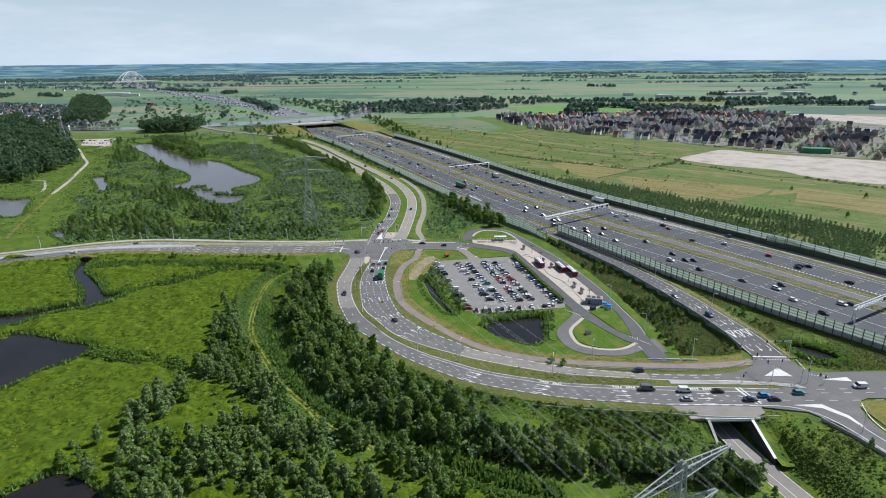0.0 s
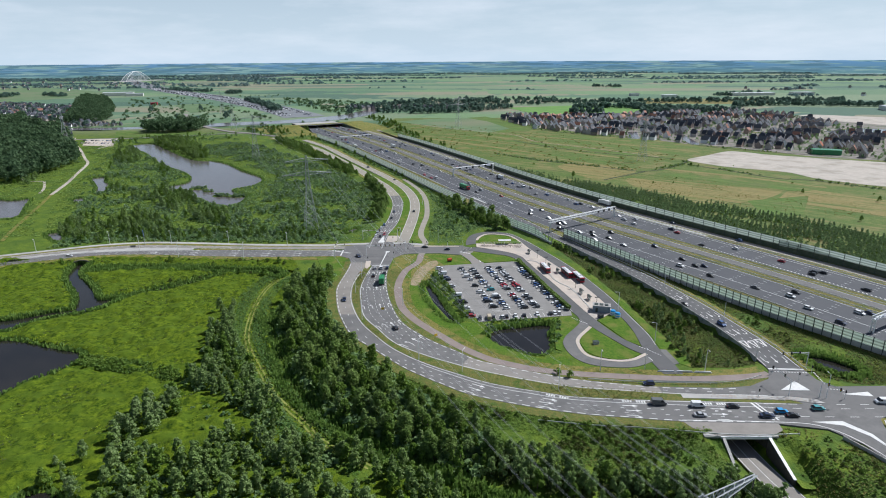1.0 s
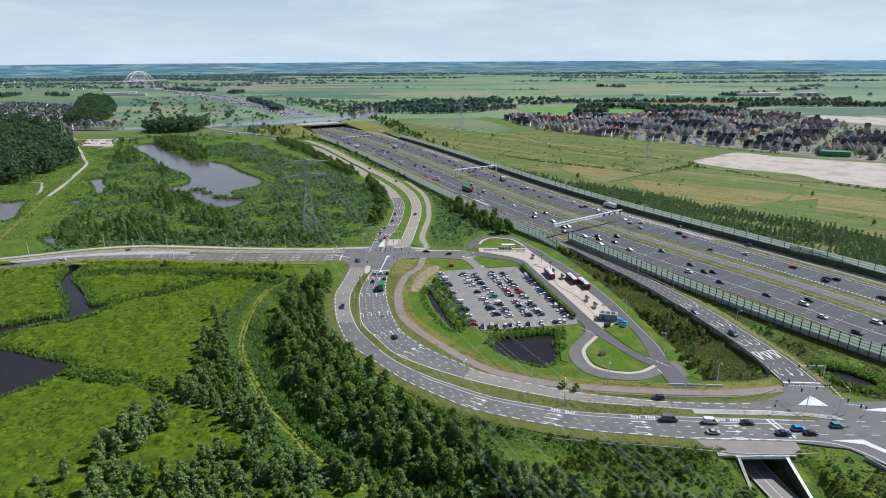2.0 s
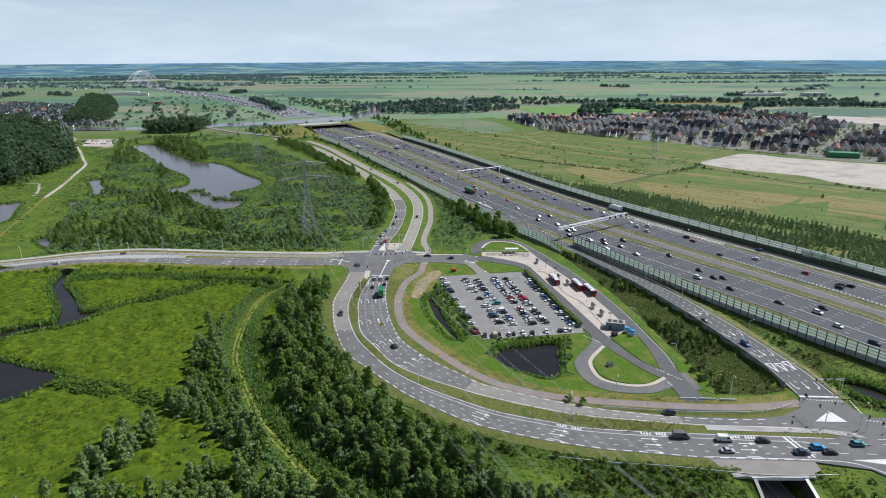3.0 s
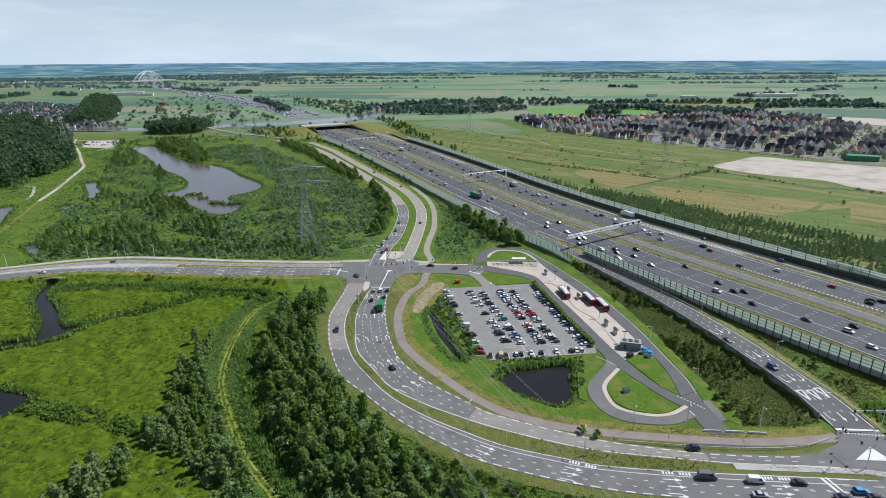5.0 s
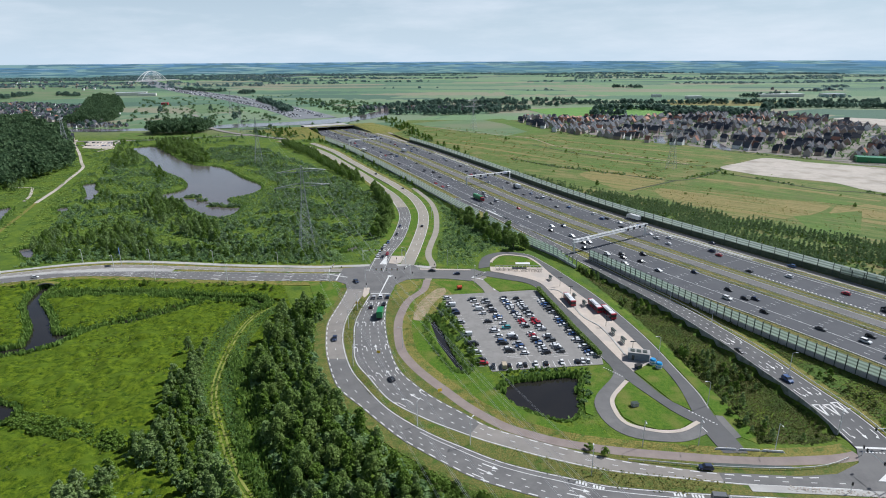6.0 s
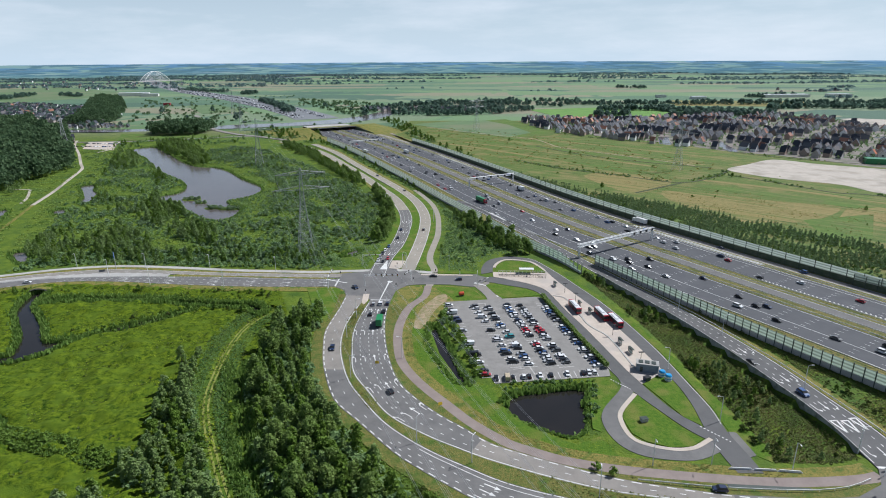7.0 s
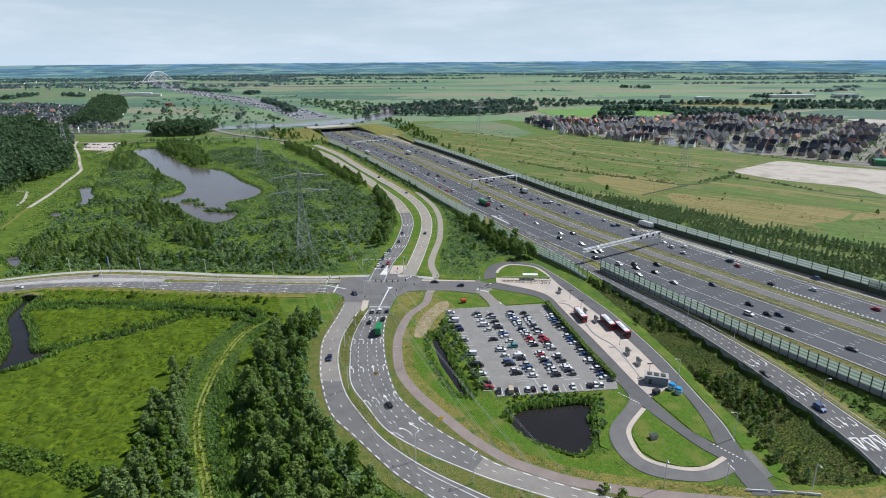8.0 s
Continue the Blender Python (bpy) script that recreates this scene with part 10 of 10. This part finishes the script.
keep = (np.sin(hx * 0.052 + hy * 0.042) > -0.66) & (np.sin(hy * 0.05 - hx * 0.06) > -0.72) & ~inside(hx, hy, SCREEN_POND) & ~inside(hx, hy, ESTATE_CANAL) & ~inside(hx, hy, ESTATE_BASIN)
hx, hy = hx[keep], hy[keep]
order = np.argsort(hy * 0.8 - hx * 0.1)
turns = np.where(value_noise(hx, hy, 40.0, 5) < 0.5, -38, 52) + 14 * np.sin(hx * 0.012) + rngs.normal(0, 4, len(hx))
rows_near = order[:120]
for j in rows_near:
    wm, wword = [(BRICK, "brown brick"), (RENDERED, "white rendered"), (TIMBER, "brown clad"), (RENDERED, "white rendered")][int(rngs.integers(0, 4))]
    rm, rword = [(SLATE, "dark tiled"), (SLATE, "dark tiled"), (BROWN, "brown tiled"), (SLATE, "dark tiled"), (ORANGE, "orange tiled")][int(rngs.choice(5, p=[0.35, 0.27, 0.08, 0.27, 0.03]))]
    house(int(rngs.integers(0, 4)), wm, rm, float(hx[j]), float(hy[j]), float(turns[j]), f"{wword} house with a steep {rword} roof")
rest = order[120:]
red = rest[(hy[rest] > 1100) & (value_noise(hx[rest], hy[rest], 60.0, 9) > 0.55)]
rest = np.setdiff1d(rest, red)
house_mass(315, list(zip(hx[red], hy[red])), turns[red], "housing_estate", "row of houses with orange and dark roofs", 1.0, RED_ROOFS)
house_mass(301, list(zip(hx[rest], hy[rest])), turns[rest], "housing_estate", "dense estate of houses with steep dark roofs")
wood(310, ESTATE, 14, [GARDEN_TREE], [1.0], (0.4, 0.9), [], None, stuff_name="garden_trees", stuff_label="small garden trees between the houses")
vx, vy, rngv = scatter(302, [(-1000, 1180), (-860, 1180), (-700, 1120), (-640, 1080), (-690, 1250), (-800, 1420), (-1150, 1600), (-1350, 1500)], 19, [], 0.3)
house_mass(303, list(zip(vx, vy)), rngv.uniform(0, 180, len(vx)), "village_houses", "village of houses with dark and orange roofs")
wood(314, [(-225, 1380), (-130, 1350), (90, 1400), (90, 1480), (-40, 1460), (-225, 1450)], 15, [FAR_TREE], [1.0], (0.5, 0.95), [], None, stuff_name="village_trees", stuff_label="garden trees between the farm houses", keep=0.2)
wood(311, [(-1000, 1180), (-860, 1180), (-700, 1120), (-600, 1000), (-690, 1250), (-800, 1420), (-1150, 1600), (-1350, 1500)], 20, [FAR_TREE], [1.0], (0.4, 0.8), [], None, stuff_name="village_trees", stuff_label="garden trees of the village", keep=0.1)
tx, ty, rngt = scatter(304, [(-225, 1395), (-130, 1370), (-30, 1380), (90, 1420), (90, 1465), (-40, 1445), (-130, 1420), (-225, 1435)], 20, [], 0.35)
house_mass(305, list(zip(tx, ty)), rngt.uniform(0, 180, len(tx)), "roadside_houses", "row of farm houses between trees")
qx, qy, rngq = scatter(312, [(-690, 1048), (-584, 1062), (-580, 1085), (-640, 1100), (-700, 1080)], 11, [], 0.35)
house_mass(313, list(zip(qx, qy)), rngq.uniform(0, 180, len(qx)), "canal_houses", "pale houses and boats along the canal", 0.6)
fx, fy, rngf = scatter(306, [(700, 1850), (1700, 1500), (2300, 2300), (1200, 2500)], 190, [], 0.45)
house_mass(307, list(zip(fx, fy)), rngf.uniform(0, 180, len(fx)), "far_farms", "scattered far farms on the plain")
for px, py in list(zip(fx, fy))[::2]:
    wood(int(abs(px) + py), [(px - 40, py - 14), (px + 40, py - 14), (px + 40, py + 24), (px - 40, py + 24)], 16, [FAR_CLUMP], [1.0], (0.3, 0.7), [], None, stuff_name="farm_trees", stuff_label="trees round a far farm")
gx2, gy2, rngg = scatter(308, [(-2300, 2300), (-1300, 2300), (-1300, 3000), (-2300, 3200)], 120, [], 0.45)
house_mass(309, list(zip(gx2, gy2)), rngg.uniform(0, 180, len(gx2)), "far_village", "far village on the plain")
for x, y, w, d, h, deg, key in ((-1068, 1990, 90, 30, 9, 20, "w"), (-1000, 1960, 50, 26, 7, 20, "s"), (905, 1825, 130, 30, 7, 5, "w"), (1060, 1835, 60, 30, 7, 5, "s"), (640, 1760, 40, 18, 6, 5, "w"), (560, 1830, 26, 16, 6, 10, "g"), (452, 716, 30, 12, 5, -20, "G"), (960, 1300, 60, 40, 8, -20, "s"), (-758, 1579, 16, 10, 5, 10, "r")):
    shed = empty("warehouse", f"long {PAINTS[key][0]} flat-roofed warehouse", "warehouse", "warehouses")
    part("wall", box((-w / 2, -d / 2, -0.2), (w / 2, d / 2, h)), PAINTS[key][1] if key in "rG" else RENDERED, shed)
    part("roof", box((-w / 2 - 0.5, -d / 2 - 0.5, h), (w / 2 + 0.5, d / 2 + 0.5, h + 0.6)), PAINTS[key][1], shed)
    shed.matrix_world = pose(x, y, 0, 0, 0, deg)
farm = empty("farmhouse", "dark timber house at the edge of the wood", "house")
wv, wf, rv, rf = gable(22, 14, 5, 12)
mesh_object("wall", wv, wf, TIMBER, farm)
mesh_object("roof", rv, rf, SLATE, farm)
farm.matrix_world = pose(-560, 880, -0.2, 0, 0, 30)
for i in range(22):
    x, y = -526 + (i % 11) * 6.0 + rngv.uniform(-1, 1), 845 + (i // 11) * 26 - (i % 11) * 0.5
    put_car(KINDS[i % 5], "wkskgwwbsw"[i % 10], x, y, 1.4, "parked on the pale yard", "cars on the yard", False, -0.04)

# ---- far railway arch bridge ----
bridge = empty("arch_bridge", "far white steel arch bridge over the motorway", "bridge")
run = np.array([0.30, 0.954])
for s in (-1, 1):
    pts = []
    for i in range(25):
        t = i / 24
        pts.append(np.append(np.array([-1550, 3070]) + run * (t - 0.5) * 165 + np.array([run[1], -run[0]]) * s * (16 - 9 * math.sin(math.pi * t)), 8 + 46 * 4 * t * (1 - t)))
    part("arch", tube(pts, 1.2, 6), WHITE_STEEL, bridge)
    bm = bmesh.new()
    for p in pts[2:-2]:
        add_bar(bm, tuple(p), (p[0], p[1], 8), 0.5, None, 3)
    tagged(part("hanger_row", bm, WHITE_STEEL, bridge), kind="stuff")
a, b = np.array([-1550, 3070]) - run * 170, np.array([-1550, 3070]) + run * 170
nrm = np.array([run[1], -run[0]]) * 15
mesh_object("deck", [(*(a - nrm), 6), (*(a + nrm), 6), (*(b + nrm), 6), (*(b - nrm), 6), (*(a - nrm), 9), (*(a + nrm), 9), (*(b + nrm), 9), (*(b - nrm), 9)], [(3, 2, 1, 0), (4, 5, 6, 7), (0, 1, 5, 4), (1, 2, 6, 5), (2, 3, 7, 6), (3, 0, 4, 7)], CONCRETE, bridge)

# far traffic jam beyond the tunnel
v, f = [], []
rngj = np.random.default_rng(5)
fd = np.concatenate([[0], np.cumsum(np.linalg.norm(np.diff(far_part, axis=0), axis=1))])
for off in list(np.linspace(-34, -13, 6)) + list(np.linspace(16, 31, 5)):
    line = beside(far_part, off)
    s = 0.0
    while s < 1500:
        s += rngj.uniform(16, 60)
        x, y = np.interp(s, fd, line[:, 0]), np.interp(s, fd, line[:, 1])
        h, o = rngj.uniform(1.4, 2.6), len(v)
        v += [(x + px, y + py, z) for z, k in ((0.1, 1.0), (h, 0.7)) for px, py in ((-0.9 - 1.0 * k, -1.9 * k), (0.9 - 1.0 * k, -1.9 * k), (0.9, 1.9 * k), (-0.9, 1.9 * k))]
        f += [tuple(i + o for i in q) for q in ((3, 2, 1, 0), (4, 5, 6, 7), (0, 1, 5, 4), (1, 2, 6, 5), (2, 3, 7, 6), (3, 0, 4, 7))]
mesh_object("far_traffic", v, f, island_mat("far_car_paint", [(0.7, 0.7, 0.71), (0.02, 0.02, 0.02), (0.4, 0.41, 0.42), (0.1, 0.1, 0.11), (0.7, 0.7, 0.7), (0.03, 0.04, 0.08), (0.3, 0.31, 0.32), (0.05, 0.05, 0.05)], 0.3), label="dense far traffic on the motorway", category="cars", kind="stuff")
